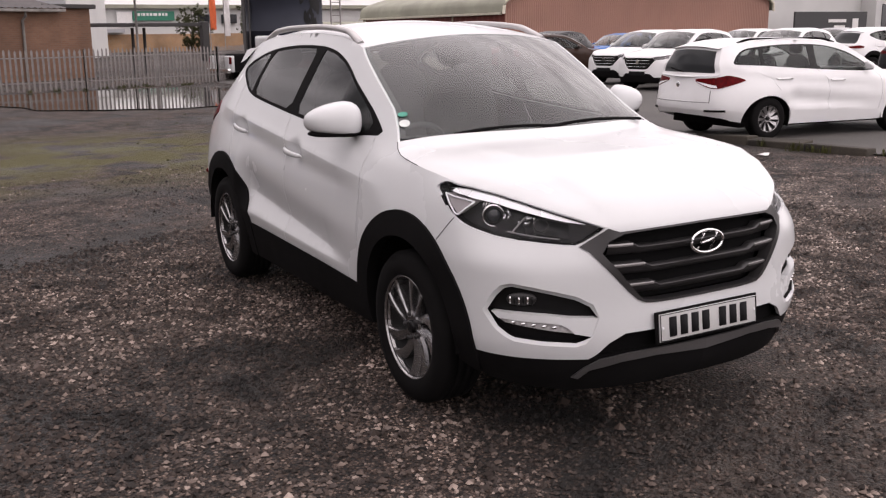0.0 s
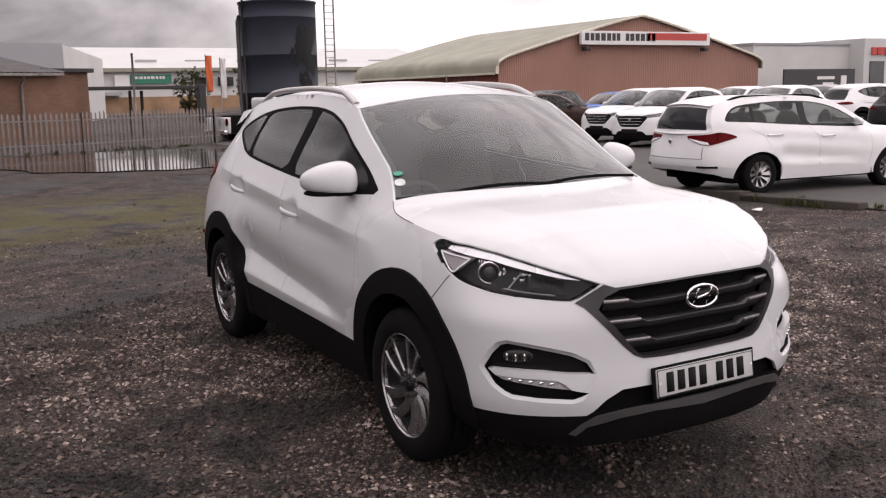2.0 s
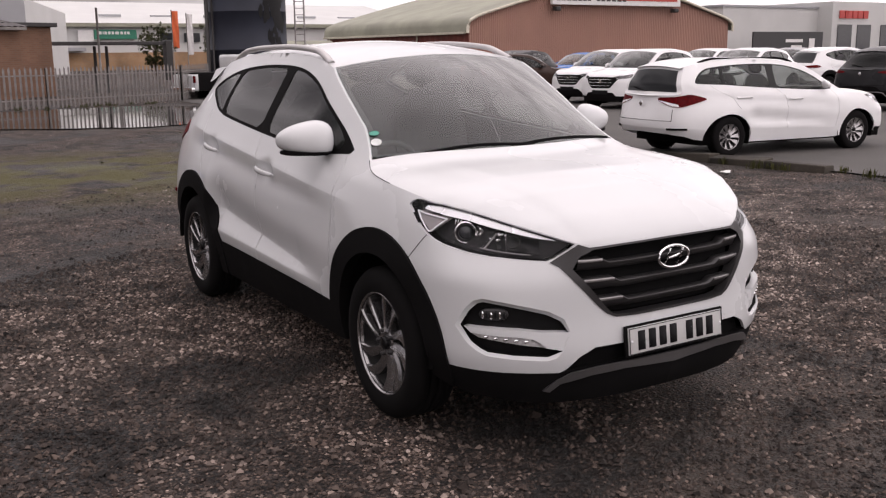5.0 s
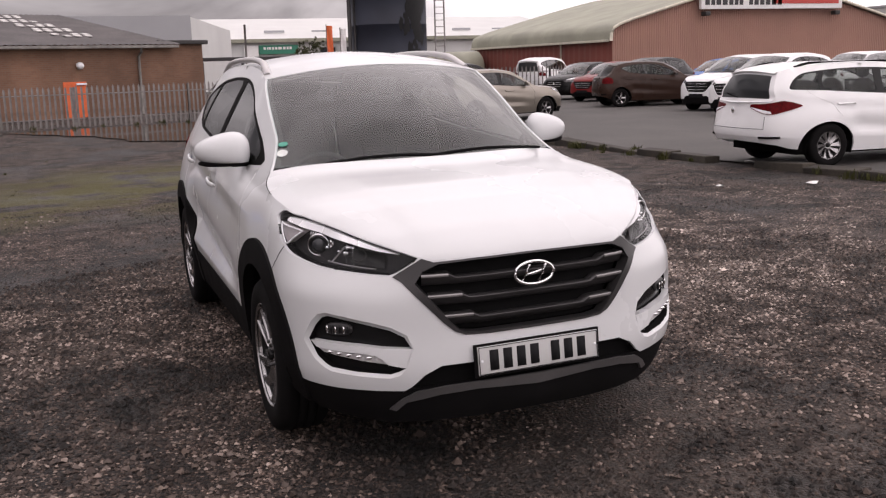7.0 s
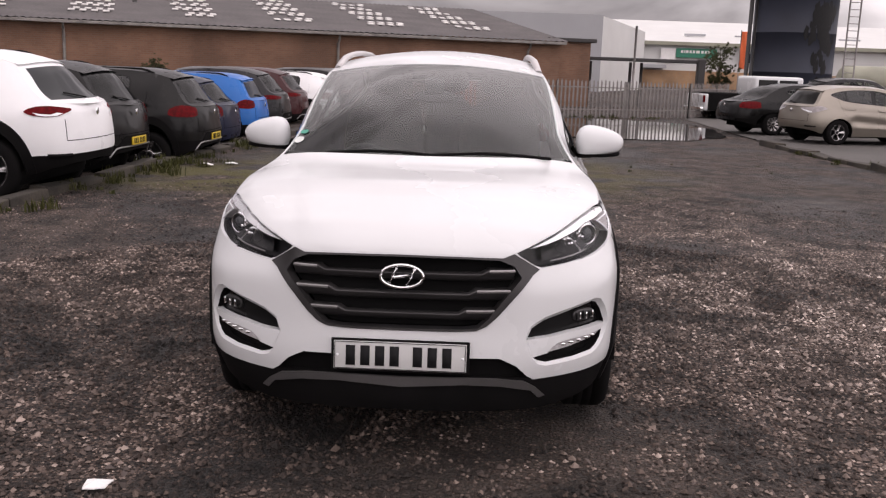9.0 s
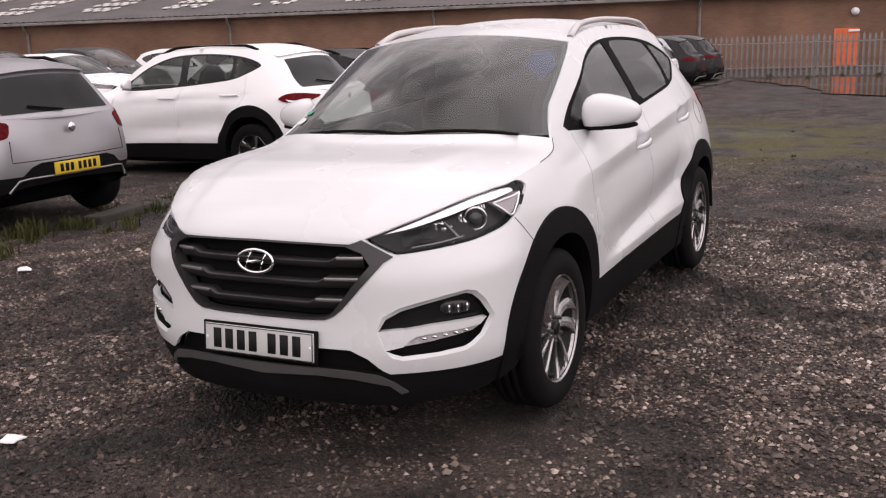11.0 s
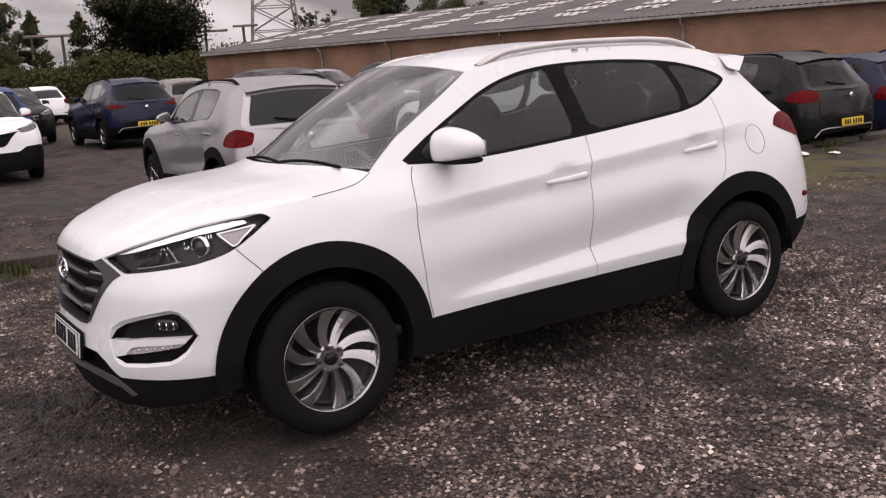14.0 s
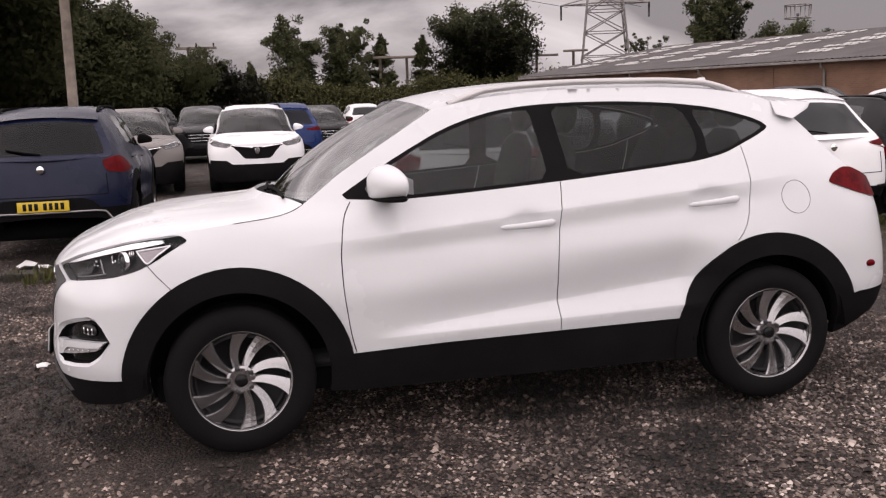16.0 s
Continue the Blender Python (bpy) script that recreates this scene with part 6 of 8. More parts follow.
HATCH = spec(4.08, 1.74, 1.53, 2.59, 0.82, 0.315, cowl=-0.98, head=-0.30, back=1.30, spokes=5)
RAISED = spec(4.08, 1.75, 1.55, 2.59, 0.82, 0.325, belt=1.05, bonnet=0.86, cowl=-1.0, head=-0.28, back=1.50, sill=0.46, spokes=5, square=True)
TALL = spec(4.32, 1.82, 1.66, 2.67, 0.83, 0.345, belt=1.13, bonnet=0.95, cowl=-1.0, head=-0.28, back=1.55, sill=0.50, spokes=5, square=True, mirror=0)
BROAD = spec(4.50, 1.84, 1.66, 2.70, 0.90, 0.355, belt=1.12, bonnet=0.95, cowl=-1.05, head=-0.33, back=1.50, sill=0.46, lamps="broad", smooth=True)
WINGED = spec(4.42, 1.83, 1.62, 2.65, 0.88, 0.345, belt=1.08, bonnet=0.92, cowl=-1.05, head=-0.33, back=1.45, sill=0.46, vee=True)
CROSS = spec(4.32, 1.82, 1.64, 2.67, 0.83, 0.34, belt=1.10, bonnet=0.90, cowl=-1.05, head=-0.33, back=1.45, sill=0.46, lamps="slim")
ESTATE = spec(4.60, 1.76, 1.485, 2.60, 0.95, 0.315, belt=0.98, bonnet=0.76, cowl=-1.05, head=-0.28, back=1.95, spokes=10, lamps="wide", long=True)
LOWHATCH = spec(4.35, 1.77, 1.44, 2.60, 0.93, 0.315, belt=0.96, bonnet=0.76, cowl=-1.0, head=-0.25, back=1.55, spokes=5, lamps="wide", pale_lamps=True)
SALOON = spec(4.75, 1.78, 1.42, 2.75, 0.90, 0.32, belt=0.94, bonnet=0.74, cowl=-0.95, head=-0.25, back=1.05, spokes=10)
VAN = spec(4.40, 1.80, 1.83, 2.68, 0.86, 0.32, belt=1.12, bonnet=0.90, cowl=-1.25, head=-0.62, back=2.05)

WHITE, BLACK, SILVER, GREY, NAVY, SKY = (0.80, 0.80, 0.81), (0.006, 0.006, 0.0065), (0.33, 0.325, 0.338), (0.19, 0.175, 0.165), (0.006, 0.009, 0.028), (0.02, 0.13, 0.42)
BROWN, MAROON, GOLD, RED, CHARCOAL, BLUE = (0.035, 0.018, 0.013), (0.045, 0.012, 0.014), (0.27, 0.243, 0.21), (0.16, 0.012, 0.012), (0.016, 0.016, 0.018), (0.012, 0.030, 0.115)
PAINTED = ("body", "bonnet", "roof", "tailgate", "rear_pillar", "spoiler", "door_mirror", "sill", "door_handle", "rear_bumper_foot")


def coloured(car, colour):
    for o in car.children_recursive:
        if o.name.split(".")[0] in PAINTED:
            o.color = (*colour, 1)


PARKED = (
    # shape, colour, x, y, turn, label, group
    ("raised", SILVER, -6.75, 1.32, -91, "silver raised hatchback with black roof rails and yellow plate"),
    ("broad_suv", WHITE, -6.53, 5.26, -90, "white crossover with broad red and clear tail lights"),
    ("tall_cross", BLACK, -6.74, 7.32, -90, "black crossover with roof rails and a yellow rear plate"),
    ("tall_cross", BLACK, -6.36, 9.72, -89, "black crossover with roof rails standing beside a dark blue hatchback"),
    ("hatch_bare", NAVY, -6.49, 12.2, -89, "dark blue hatchback in the parked row"),
    ("raised_bare", SKY, -6.50, 14.6, -89, "bright blue crossover with red tail lights in the parked row"),
    ("cross_bare", CHARCOAL, -6.68, 16.9, -89, "dark grey crossover beside the bright blue one"),
    ("cross_bare", MAROON, -6.66, 19.05, -89, "dark maroon crossover in the parked row"),
    ("raised_bare", WHITE, -5.98, 21.15, -89, "white crossover with black wheel arches in the parked row"),
    ("cross_bare", BLACK, -5.85, 23.1, -89, "black crossover in the parked row"),
    ("cross_bare", CHARCOAL, -5.72, 24.95, -89, "dark grey crossover beside the steel fence"),
    ("tall_cross", NAVY, -7.75, -3.27, -90, "dark blue crossover with a yellow rear plate"),
    ("cross_clad", WHITE, -14.95, -0.79, 90, "white crossover with black lower bumper facing the yard"),
    ("cross_clad", GREY, -15.3, -3.20, 96, "taupe grey crossover facing the yard"),
    ("cross_bare", CHARCOAL, -25.6, -2.0, 90, "dark grey crossover behind the taupe one"),
    ("cross_plate", NAVY, -20.5, 3.35, -88, "navy crossover with a yellow rear plate"),
    ("cross_bare", BLUE, -20.5, 0.12, -90, "blue crossover behind the white one"),
    ("raised_bare", BLACK, -25.5, 1.6, 88, "black crossover facing the yard in the far row"),
    ("hatch_bare", WHITE, -38.0, 4.6, -90, "white hatchback in the far row"),
    ("cross_bare", CHARCOAL, -24.0, -3.6, 85, "dark crossover in the far row"),
    ("hatch_bare", SILVER, -31.0, -4.6, 80, "silver hatchback in the far row"),
    ("cross_bare", BLACK, -14.3, 5.2, 92, "black crossover facing the yard behind the silver car"),
    ("cross_bare", BLACK, -15.2, 8.7, 84, "black crossover facing the yard in the second row"),
    ("hatch_bare", WHITE, -15.6, 10.9, 90, "white hatchback facing the yard in the second row"),
    ("cross_bare", CHARCOAL, -17.2, 13.4, 90, "dark grey crossover in the second row"),
    ("hatch_bare", WHITE, -16.0, 15.8, 90, "white hatchback in the second row"),
    ("hatch_bare", GREY, -26.0, 6.5, -90, "grey hatchback in the far row"),
    ("hatch_bare", SILVER, -22.5, 10.0, 90, "silver hatchback in the far row"),
    ("estate", WHITE, 9.82, 5.88, 84, "white estate car parked along the concrete kerb"),
    ("lowhatch", GOLD, 9.72, 19.4, 106, "champagne gold hatchback parked beyond the kerb"),
    ("saloon", BLACK, 9.1, 22.3, 104, "black saloon parked behind the gold hatchback"),
    ("hatch_bare", BROWN, 17.6, 23.4, 75, "dark brown hatchback in the dealer's row"),
    ("cross_bare", CHARCOAL, 19.0, 25.6, -70, "dark crossover with a pale bonnet in the dealer's row"),
    ("hatch_bare", RED, 19.4, 28.6, -68, "red hatchback in the dealer's row"),
    ("hatch_bare", BLACK, 19.6, 31.4, -66, "black hatchback in the dealer's row"),
    ("van", WHITE, 22.6, 40.5, 125, "white panel van with blue side windows"),
    ("hatch_bare", SKY, 22.6, 25.9, -75, "light blue hatchback behind the dealer's row"),
    ("cross_bare", WHITE, 18.2, 19.2, -77, "white crossover facing the yard in the dealer's row"),
    ("cross_bare", WHITE, 17.05, 16.3, -77, "white crossover with a dark grille in the dealer's row"),
    ("cross_bare", WHITE, 21.2, 16.2, -77, "white crossover in the dealer's row"),
    ("cross_bare", WHITE, 25.3, 21.8, -77, "white crossover further along the dealer's row"),
    ("cross_bare", WHITE, 26.9, 17.0, 80, "white crossover with red tail lights facing away"),
    ("cross_bare", CHARCOAL, 21.4, 11.0, 95, "dark crossover at the end of the dealer's row"),
    ("hatch_bare", CHARCOAL, 27.6, 29.0, -70, "dark hatchback in front of the truck workshop"),
    ("hatch_bare", WHITE, 29.6, 26.4, -70, "white hatchback in front of the truck workshop"),
    ("cross_bare", SILVER, 31.0, 22.6, -70, "silver crossover in front of the truck workshop"),
    ("cross_bare", CHARCOAL, 13.0, 29.2, 104, "dark grey crossover by the steel fence"),
)


def park_all():
    kinds = {
        "raised": ("crossover", RAISED, dict(cladding=True, rails=True, plate="y", privacy=True)),
        "raised_bare": ("crossover", RAISED, dict(cladding=True, rails=True, privacy=True)),
        "broad_suv": ("crossover", BROAD, dict(cladding=True, rails=True)),
        "tall_cross": ("crossover", TALL, dict(cladding=True, rails=True, plate="y", privacy=True)),
        "cross_bare": ("crossover", CROSS, dict(cladding=True)),
        "cross_clad": ("crossover", WINGED, dict(cladding=True, rails=True)),
        "cross_plate": ("crossover", CROSS, dict(cladding=True, rails=True, plate="y", privacy=True)),
        "hatch_bare": ("hatchback", HATCH, {}),
        "hatch_plate": ("hatchback", HATCH, dict(plate="y", privacy=True)),
        "estate": ("estate_car", ESTATE, dict(rails=True)),
        "lowhatch": ("hatchback", LOWHATCH, dict(privacy=True)),
        "saloon": ("saloon_car", SALOON, {}),
        "van": ("van", VAN, dict(privacy=True)),
    }
    made = {}
    for key, colour, x, y, turn, label in PARKED:
        m = pose(x, y, fall(x, y), 0, 0, turn)
        if key not in made:
            name, sp, opt = kinds[key]
            car = made[key] = parked(name, sp, PAINT_METAL if colour in (GOLD, SILVER, GREY, BROWN) else PAINT, label, "van" if name == "van" else "car", **opt)
            car.matrix_basis = m
        else:
            car = copy_thing(made[key], m)
        coloured(car, colour)
        tagged(car, label, "van" if key == "van" else "car", "parked cars")


def pickup():
    """The white pick-up by the gate."""
    car = empty("pickup_truck", "white pickup truck with a black load bed side by the fence", "truck", at=pose(10.3, 31.2, -0.15, 0, 0, 100))
    lower = join(box(-0.88, 0.88, -2.6, 2.6, 0.45, 1.05, 0.08))
    part("body", *lower, M_WHITE, car)
    part("cab", *box(-0.80, 0.80, -1.2, 0.7, 1.05, 1.75, 0.12), M_WHITE, car)
    part("bed_cover", *box(-0.80, 0.80, 0.75, 2.5, 1.05, 1.10, 0.02), M_TRIM, car, "black load bed cover")
    for s in (1, -1):
        for y0, y1 in ((-0.95, -0.25), (-0.17, 0.55)):
            part("side_window", *box(s * 0.795, s * 0.806, y0, y1, 1.15, 1.62, 0.004) if s > 0 else box(-0.806, -0.795, y0, y1, 1.15, 1.62, 0.004), M_GLOSSBLACK, car)
        part("bed_side", *box(min(s * 0.87, s * 0.90), max(s * 0.87, s * 0.90), 0.75, 2.45, 0.46, 1.06, 0.01), M_TRIM, car, "black load bed side")
        part("tail_light", *box(min(s * 0.78, s * 0.89), max(s * 0.78, s * 0.89), 2.56, 2.62, 0.75, 1.0, 0.01), M_RED, car)
        for y in (-1.6, 1.6):
            wheel(car, s * 0.78, y, 0.38, 0.23, 0.25, s, 6, 0.1, 0.05, False)
    part("rear_bumper", *box(-0.85, 0.85, 2.58, 2.72, 0.42, 0.58, 0.02), M_CHROME, car, "chrome bumper")
    part("tailgate", *box(-0.76, 0.76, 2.58, 2.63, 0.62, 1.02, 0.02), M_WHITE, car)
    part("windscreen", *box(-0.7, 0.7, -1.21, -1.19, 1.15, 1.66, 0.005), M_GLOSSBLACK, car)


park_all()
pickup()


# ---- buildings round the yard ----
def brick_material(name, a, b, mortar, scale):
    m, n, l, p = tree(name)
    tc, mp, bt = n.new("ShaderNodeTexCoord"), n.new("ShaderNodeMapping"), n.new("ShaderNodeTexBrick")
    mp.inputs["Rotation"].default_value = (radians(90), 0, 0)
    l.new(tc.outputs["Object"], mp.inputs["Vector"])
    l.new(mp.outputs["Vector"], bt.inputs["Vector"])
    for k, c in (("Color1", a), ("Color2", b), ("Mortar", mortar)):
        bt.inputs[k].default_value = (*c, 1)
    bt.inputs["Scale"].default_value = scale
    bt.inputs["Mortar Size"].default_value = 0.012
    bt.inputs["Brick Width"].default_value, bt.inputs["Row Height"].default_value = 0.225, 0.075
    big = texture(n, l, "ShaderNodeTexNoise", 0.45, 8)
    grime = ramp(n, l, big.outputs[0], [(0.35, (0.62, 0.60, 0.58)), (0.65, (1.08, 1.04, 1.0))])
    l.new(mix(n, l, 1.0, bt.outputs["Color"], grime.outputs[0], "MULTIPLY"), p.inputs["Base Color"])
    p.inputs["Roughness"].default_value = 0.9
    bump(n, l, p, bt.outputs["Fac"], 0.4, -0.006)
    return m


M_BRICK = brick_material("shed_brick", (0.235, 0.128, 0.083), (0.195, 0.104, 0.068), (0.20, 0.132, 0.098), 1.0)
M_BRICK_PALE = brick_material("pale_brick", (0.42, 0.25, 0.13), (0.36, 0.21, 0.11), (0.35, 0.27, 0.2), 1.0)
M_ROOF = plain("asbestos_sheet", (0.085, 0.075, 0.075), 0.85, vary=0.35, scale=0.8, fine=14, relief=0.004)
M_SKYLIGHT = plain("skylight_sheet", (0.60, 0.58, 0.56), 0.5, vary=0.25, scale=3)
M_TERRA = plain("terracotta_cladding", (0.345, 0.185, 0.142), 0.6, vary=0.10, scale=0.35)
M_REDWALL = plain("dark_red_cladding", (0.21, 0.055, 0.04), 0.65, vary=0.12, scale=0.4)
M_CREAM = plain("cream_trim", (0.58, 0.54, 0.44), 0.6, vary=0.15)
M_GREENROOF = plain("green_grey_roof", (0.30, 0.30, 0.235), 0.7, vary=0.2, scale=0.6)
M_LIGHTWALL = plain("pale_cladding", (0.56, 0.56, 0.55), 0.6, vary=0.07, scale=0.3)
M_GREYWALL = plain("grey_cladding", (0.34, 0.345, 0.36), 0.6, vary=0.07, scale=0.3)
M_DARKPIPE = plain("dark_steel", (0.03, 0.028, 0.028), 0.6, vary=0.2)
M_TANK = plain("navy_tank", (0.030, 0.034, 0.050), 0.55, vary=0.3, scale=0.35, spec=0.25)
M_TAR = plain("tar_stain", (0.008, 0.008, 0.009), 0.5, vary=0.3, spec=0.2)
M_GALV = plain("galvanised_steel", (0.235, 0.218, 0.21), 0.6, 0.2, 0.35, 3.0)
M_ORANGE = plain("orange_flag", (0.70, 0.14, 0.045), 0.7, vary=0.12)
M_FLAGW = plain("white_flag", (0.72, 0.70, 0.70), 0.7, vary=0.08)
M_SIGN_G = plain("green_sign", (0.02, 0.19, 0.12), 0.5, vary=0.08)
M_SIGN_W = plain("white_sign", (0.75, 0.74, 0.73), 0.5, vary=0.06)
M_SIGN_R = plain("red_sign", (0.50, 0.06, 0.05), 0.5, vary=0.08)
M_SIGN_K = plain("dark_sign", (0.035, 0.035, 0.037), 0.5, vary=0.15)
M_WOOD = plain("grey_timber", (0.17, 0.14, 0.115), 0.85, vary=0.3, scale=4, relief=0.002)
M_KERB = plain("dirty_kerb", (0.046, 0.039, 0.031), 0.95, vary=0.55, scale=3.5, fine=50, relief=0.006)
M_CONC = plain("worn_concrete", (0.23, 0.215, 0.20), 0.9, vary=0.35, scale=2.5, fine=60, relief=0.004)
M_TARMAC = plain("old_tarmac", (0.072, 0.066, 0.062), 0.85, vary=0.3, scale=0.5, fine=120, relief=0.002)
M_WATER = plain("puddle_water", (0.03, 0.028, 0.026), 0.03, vary=0.1)


def long_shed():
    """The long low brick shed with the sheeted roof along the back of the yard."""
    d = np.array([0.9345, 0.356, 0.0])
    n = np.array([-0.356, 0.9345, 0.0])
    end = np.array([2.98, 35.75, 0.0])
    length, half, eave, ridge = 56.0, 12.0, 2.68, 4.45
    place = Matrix(((d[0], n[0], 0, end[0]), (d[1], n[1], 0, end[1]), (0, 0, 1, 0), (0, 0, 0, 1)))
    shed = empty("long_shed", "long low brick shed with grey corrugated roof and pale rooflights", "building", at=place)
    wall = join(box(-length, 0, 0, 0.3, -0.2, eave), box(-length, 0, 2 * half - 0.3, 2 * half, -0.2, eave))
    gable = []
    for x0, x1 in ((-length, -length + 0.3), (-0.3, 0)):
        v = np.array([(x, y, z) for x in (x0, x1) for y, z in ((0.3, -0.2), (2 * half - 0.3, -0.2), (2 * half - 0.3, eave), (half, ridge - 0.1), (0.3, eave))])
        gable.append((v, [(4, 3, 2, 1, 0), (5, 6, 7, 8, 9)] + [(i, (i + 1) % 5, 5 + (i + 1) % 5, 5 + i) for i in range(5)]))
    part("wall", *join(wall, *gable), M_BRICK, shed, "weathered red-brown brick wall", False)
    over = 0.35
    for s in (0, 1):
        y0 = -over if s == 0 else 2 * half + over
        rise = np.array([0, (half - y0), ridge - eave + 0.06])
        k = int(length * 4)
        xs = np.linspace(-length - 0.3, 0.3, 2 * k + 1)
        zs = np.array([0, 1] * k + [0]) * 0.045
        low = np.c_[xs, np.full(len(xs), y0), eave + 0.02 + zs]
        grid = np.stack([low + rise * f for f in (0, 0.33, 0.66, 1)], 1)
        part("roof", *sheet(grid, 0, s == 1), M_ROOF, shed, "grey corrugated sheet roof", True)
    slope = np.array([0, half + over, ridge - eave + 0.06])
    rng = random.Random(3)
    for b in range(14):
        x = -2.6 - b * 3.9
        for r in range(5):
            f = 0.20 + 0.155 * r
            for c in range(4):
                for e in range(2):
                    if rng.random() < 0.10:
                        continue
                    fx = x - c * 0.42 + 0.16 * (e % 2)
                    p = np.array([fx, -over, eave + 0.075]) + slope * (f + 0.05 * e)
                    q = p + slope * 0.034
                    v = [p, p + (0.24, 0, 0), q + (0.24, 0, 0), q]
                    lift = np.array([0, 0, 0.03])
                    part("rooflight", [a + lift for a in v] + [a for a in v], [(0, 1, 2, 3), (0, 4, 5, 1), (1, 5, 6, 2), (2, 6, 7, 3), (3, 7, 4, 0)], M_SKYLIGHT, shed, "" if b else "pale translucent rooflight", False)
    part("gutter", *box(-length, 0.1, -0.42, -0.30, eave - 0.10, eave + 0.01, 0.02), M_CONC, shed, "weathered grey gutter", False)
    for x in (-1.5, -9.5, -19.5, -27.6, -36.0, -42.5, -47.0):
        t = tube([(x, -0.36, eave - 0.05), (x, -0.34, eave - 0.25), (x, -0.08, eave - 0.42), (x, -0.06, 0.0)], 0.055, 8)
        part("downpipe", *t, M_CONC, shed, "pale rainwater downpipe")
    for x in (-15.0, -32.0, -39.0):
        part("pier", *box(x, x + 0.45, -0.03, 0.02, 0, eave - 0.1), M_BRICK, shed, "", False)
    part("vent_stack", *tube([(-38.2, half * 0.86, ridge - 0.5), (-38.2, half * 0.86, ridge + 0.55)], 0.16, 10), M_CONC, shed, "short grey roof vent")
    part("vent_stack", *tube([(-17.0, half * 0.55, ridge - 0.9), (-17.0, half * 0.55, ridge + 0.35)], 0.10, 8), M_DARKPIPE, shed)
    lamp = lathe([(-0.05, 0.14), (-0.16, 0.13), (-0.22, 0.08), (-0.24, 0.001)], 14)
    part("wall_lamp", *moved(lamp, Matrix.Translation((-3.9, 0, 1.95)) @ Matrix.Rotation(radians(90), 4, "Z")), M_LED, shed, "round white wall lamp")
    part("wall_box", *box(-4.1, -3.7, -0.1, 0, 1.22, 1.30, 0.01), M_LED, shed)
    part("door", *box(-4.6, -3.7, -0.04, 0.0, 0, 1.35, 0.01), M_ORANGE, shed, "orange door in the brick wall", False)
    # lower annex at its end
    annex = empty("brick_annex", "dark brick annex at the end of the shed", "building", at=place)
    part("wall", *box(0.05, 1.9, 1.0, 6, -0.2, 2.75), M_BRICK, annex, "", False)
    part("roof", *box(-0.2, 2.1, 0.8, 6.2, 2.75, 2.92, 0.03), M_DARKPIPE, annex, "", False)


def truck_workshop():
    hall = empty("truck_workshop", "terracotta ribbed workshop hall with a curved green-grey roof edge", "building")
    x0, x1, y0, y1, eave, top = 27.9, 49.0, 42.6, 62.0, 3.45, 6.05
    xm = (x0 + x1) / 2
    n = 140
    xs = np.linspace(x0, x1, n * 2 + 1)
    out = np.array([0, 1] * n + [0]) * -0.04
    zt = eave + (top - eave) * (1 - (np.abs(xs - xm) / (xm - x0)) ** 1.12)
    low = np.c_[xs, y0 + out, np.full(len(xs), -0.1)]
    part("gable_wall", *sheet(np.stack([low, np.c_[xs, y0 + out, zt]], 1)), M_TERRA, hall, "terracotta ribbed cladding", False)
    ys = np.linspace(y0, y1, 61)
    wl_ = np.c_[np.full(61, x0) - np.array([0, 0.04] * 30 + [0]), ys, np.full(61, -0.1)]
    part("side_wall", *sheet(np.stack([wl_, wl_ + (0, 0, eave - 0.35)], 1), 0, True), M_REDWALL, hall, "dark red side wall", False)
    part("far_walls", *join(box(x1 - 0.3, x1, y0 + 0.1, y1, -0.1, eave), box(x0, x1, y1 - 0.3, y1, -0.1, eave)), M_TERRA, hall, "", False)
    edge = [(x0 - 0.25, eave - 0.75), (x0 - 0.22, eave - 0.35), (x0 - 0.05, eave - 0.02), (x0 + 0.35, eave + 0.18)]
    prof = np.array(edge + [(x, z + 0.12) for x, z in zip(xs[14:n:10], zt[14:n:10])] + [(xm, top + 0.12)] + [(x, z + 0.12) for x, z in zip(xs[n + 10:-8:10], zt[n + 10:-8:10])] + [(x1 - 0.3, eave + 0.16), (x1 + 0.1, eave - 0.1), (x1 + 0.15, eave - 0.6)])
    grid = np.stack([np.c_[prof[:, 0], np.full(len(prof), y), prof[:, 1]] for y in (y0 - 0.25, y0 + 6, y1)], 1)
    part("roof", *sheet(grid, 0.12, False), M_GREENROOF, hall, "green-grey sheet roof with a curved edge", True)
    verge = tube(np.c_[prof[:, 0], np.full(len(prof), y0 - 0.27), prof[:, 1] - 0.05], 0.09, 6)
    part("verge", *verge, M_CREAM, hall, "cream verge trim")
    part("gutter", *box(x0 - 0.34, x0 - 0.2, y0, y1, eave - 0.85, eave - 0.72, 0.02), M_CREAM, hall, "", False)
    part("plinth", *box(x0 + 0.1, x1, y0 - 0.22, y0 - 0.06, -0.1, 0.75), M_BRICK, hall, "brick plinth", False)
    for y in (y0 + 5.5, y1 - 1.0):
        part("downpipe", *tube([(x0 - 0.3, y, eave - 0.8), (x0 - 0.3, y, 0)], 0.06, 8), M_CREAM, hall)
    # its signboard, with the writing as plain shapes
    board = part("signboard", *box(33.5, 43.9, y0 - 0.55, y0 - 0.30, 4.32, 5.14, 0.03), M_SIGN_W, hall, "long white and red signboard", False)
    part("red_panel", *box(38.6, 43.6, y0 - 0.575, y0 - 0.55, 4.62, 5.05), M_SIGN_R, board, "", False)
    widths = [0.42, 0.36, 0.44, 0.46, 0.40, 0.34, 0.36, 0, 0.36, 0.42, 0.42, 0.44, 0.44, 0.40]
    x = 33.75
    for w in widths:
        if w:
            part("sign_bar", *box(x, x + w * 0.72, y0 - 0.575, y0 - 0.55, 4.56, 5.0), M_SIGN_K, board, "", False)
        x += w if w else 0.35
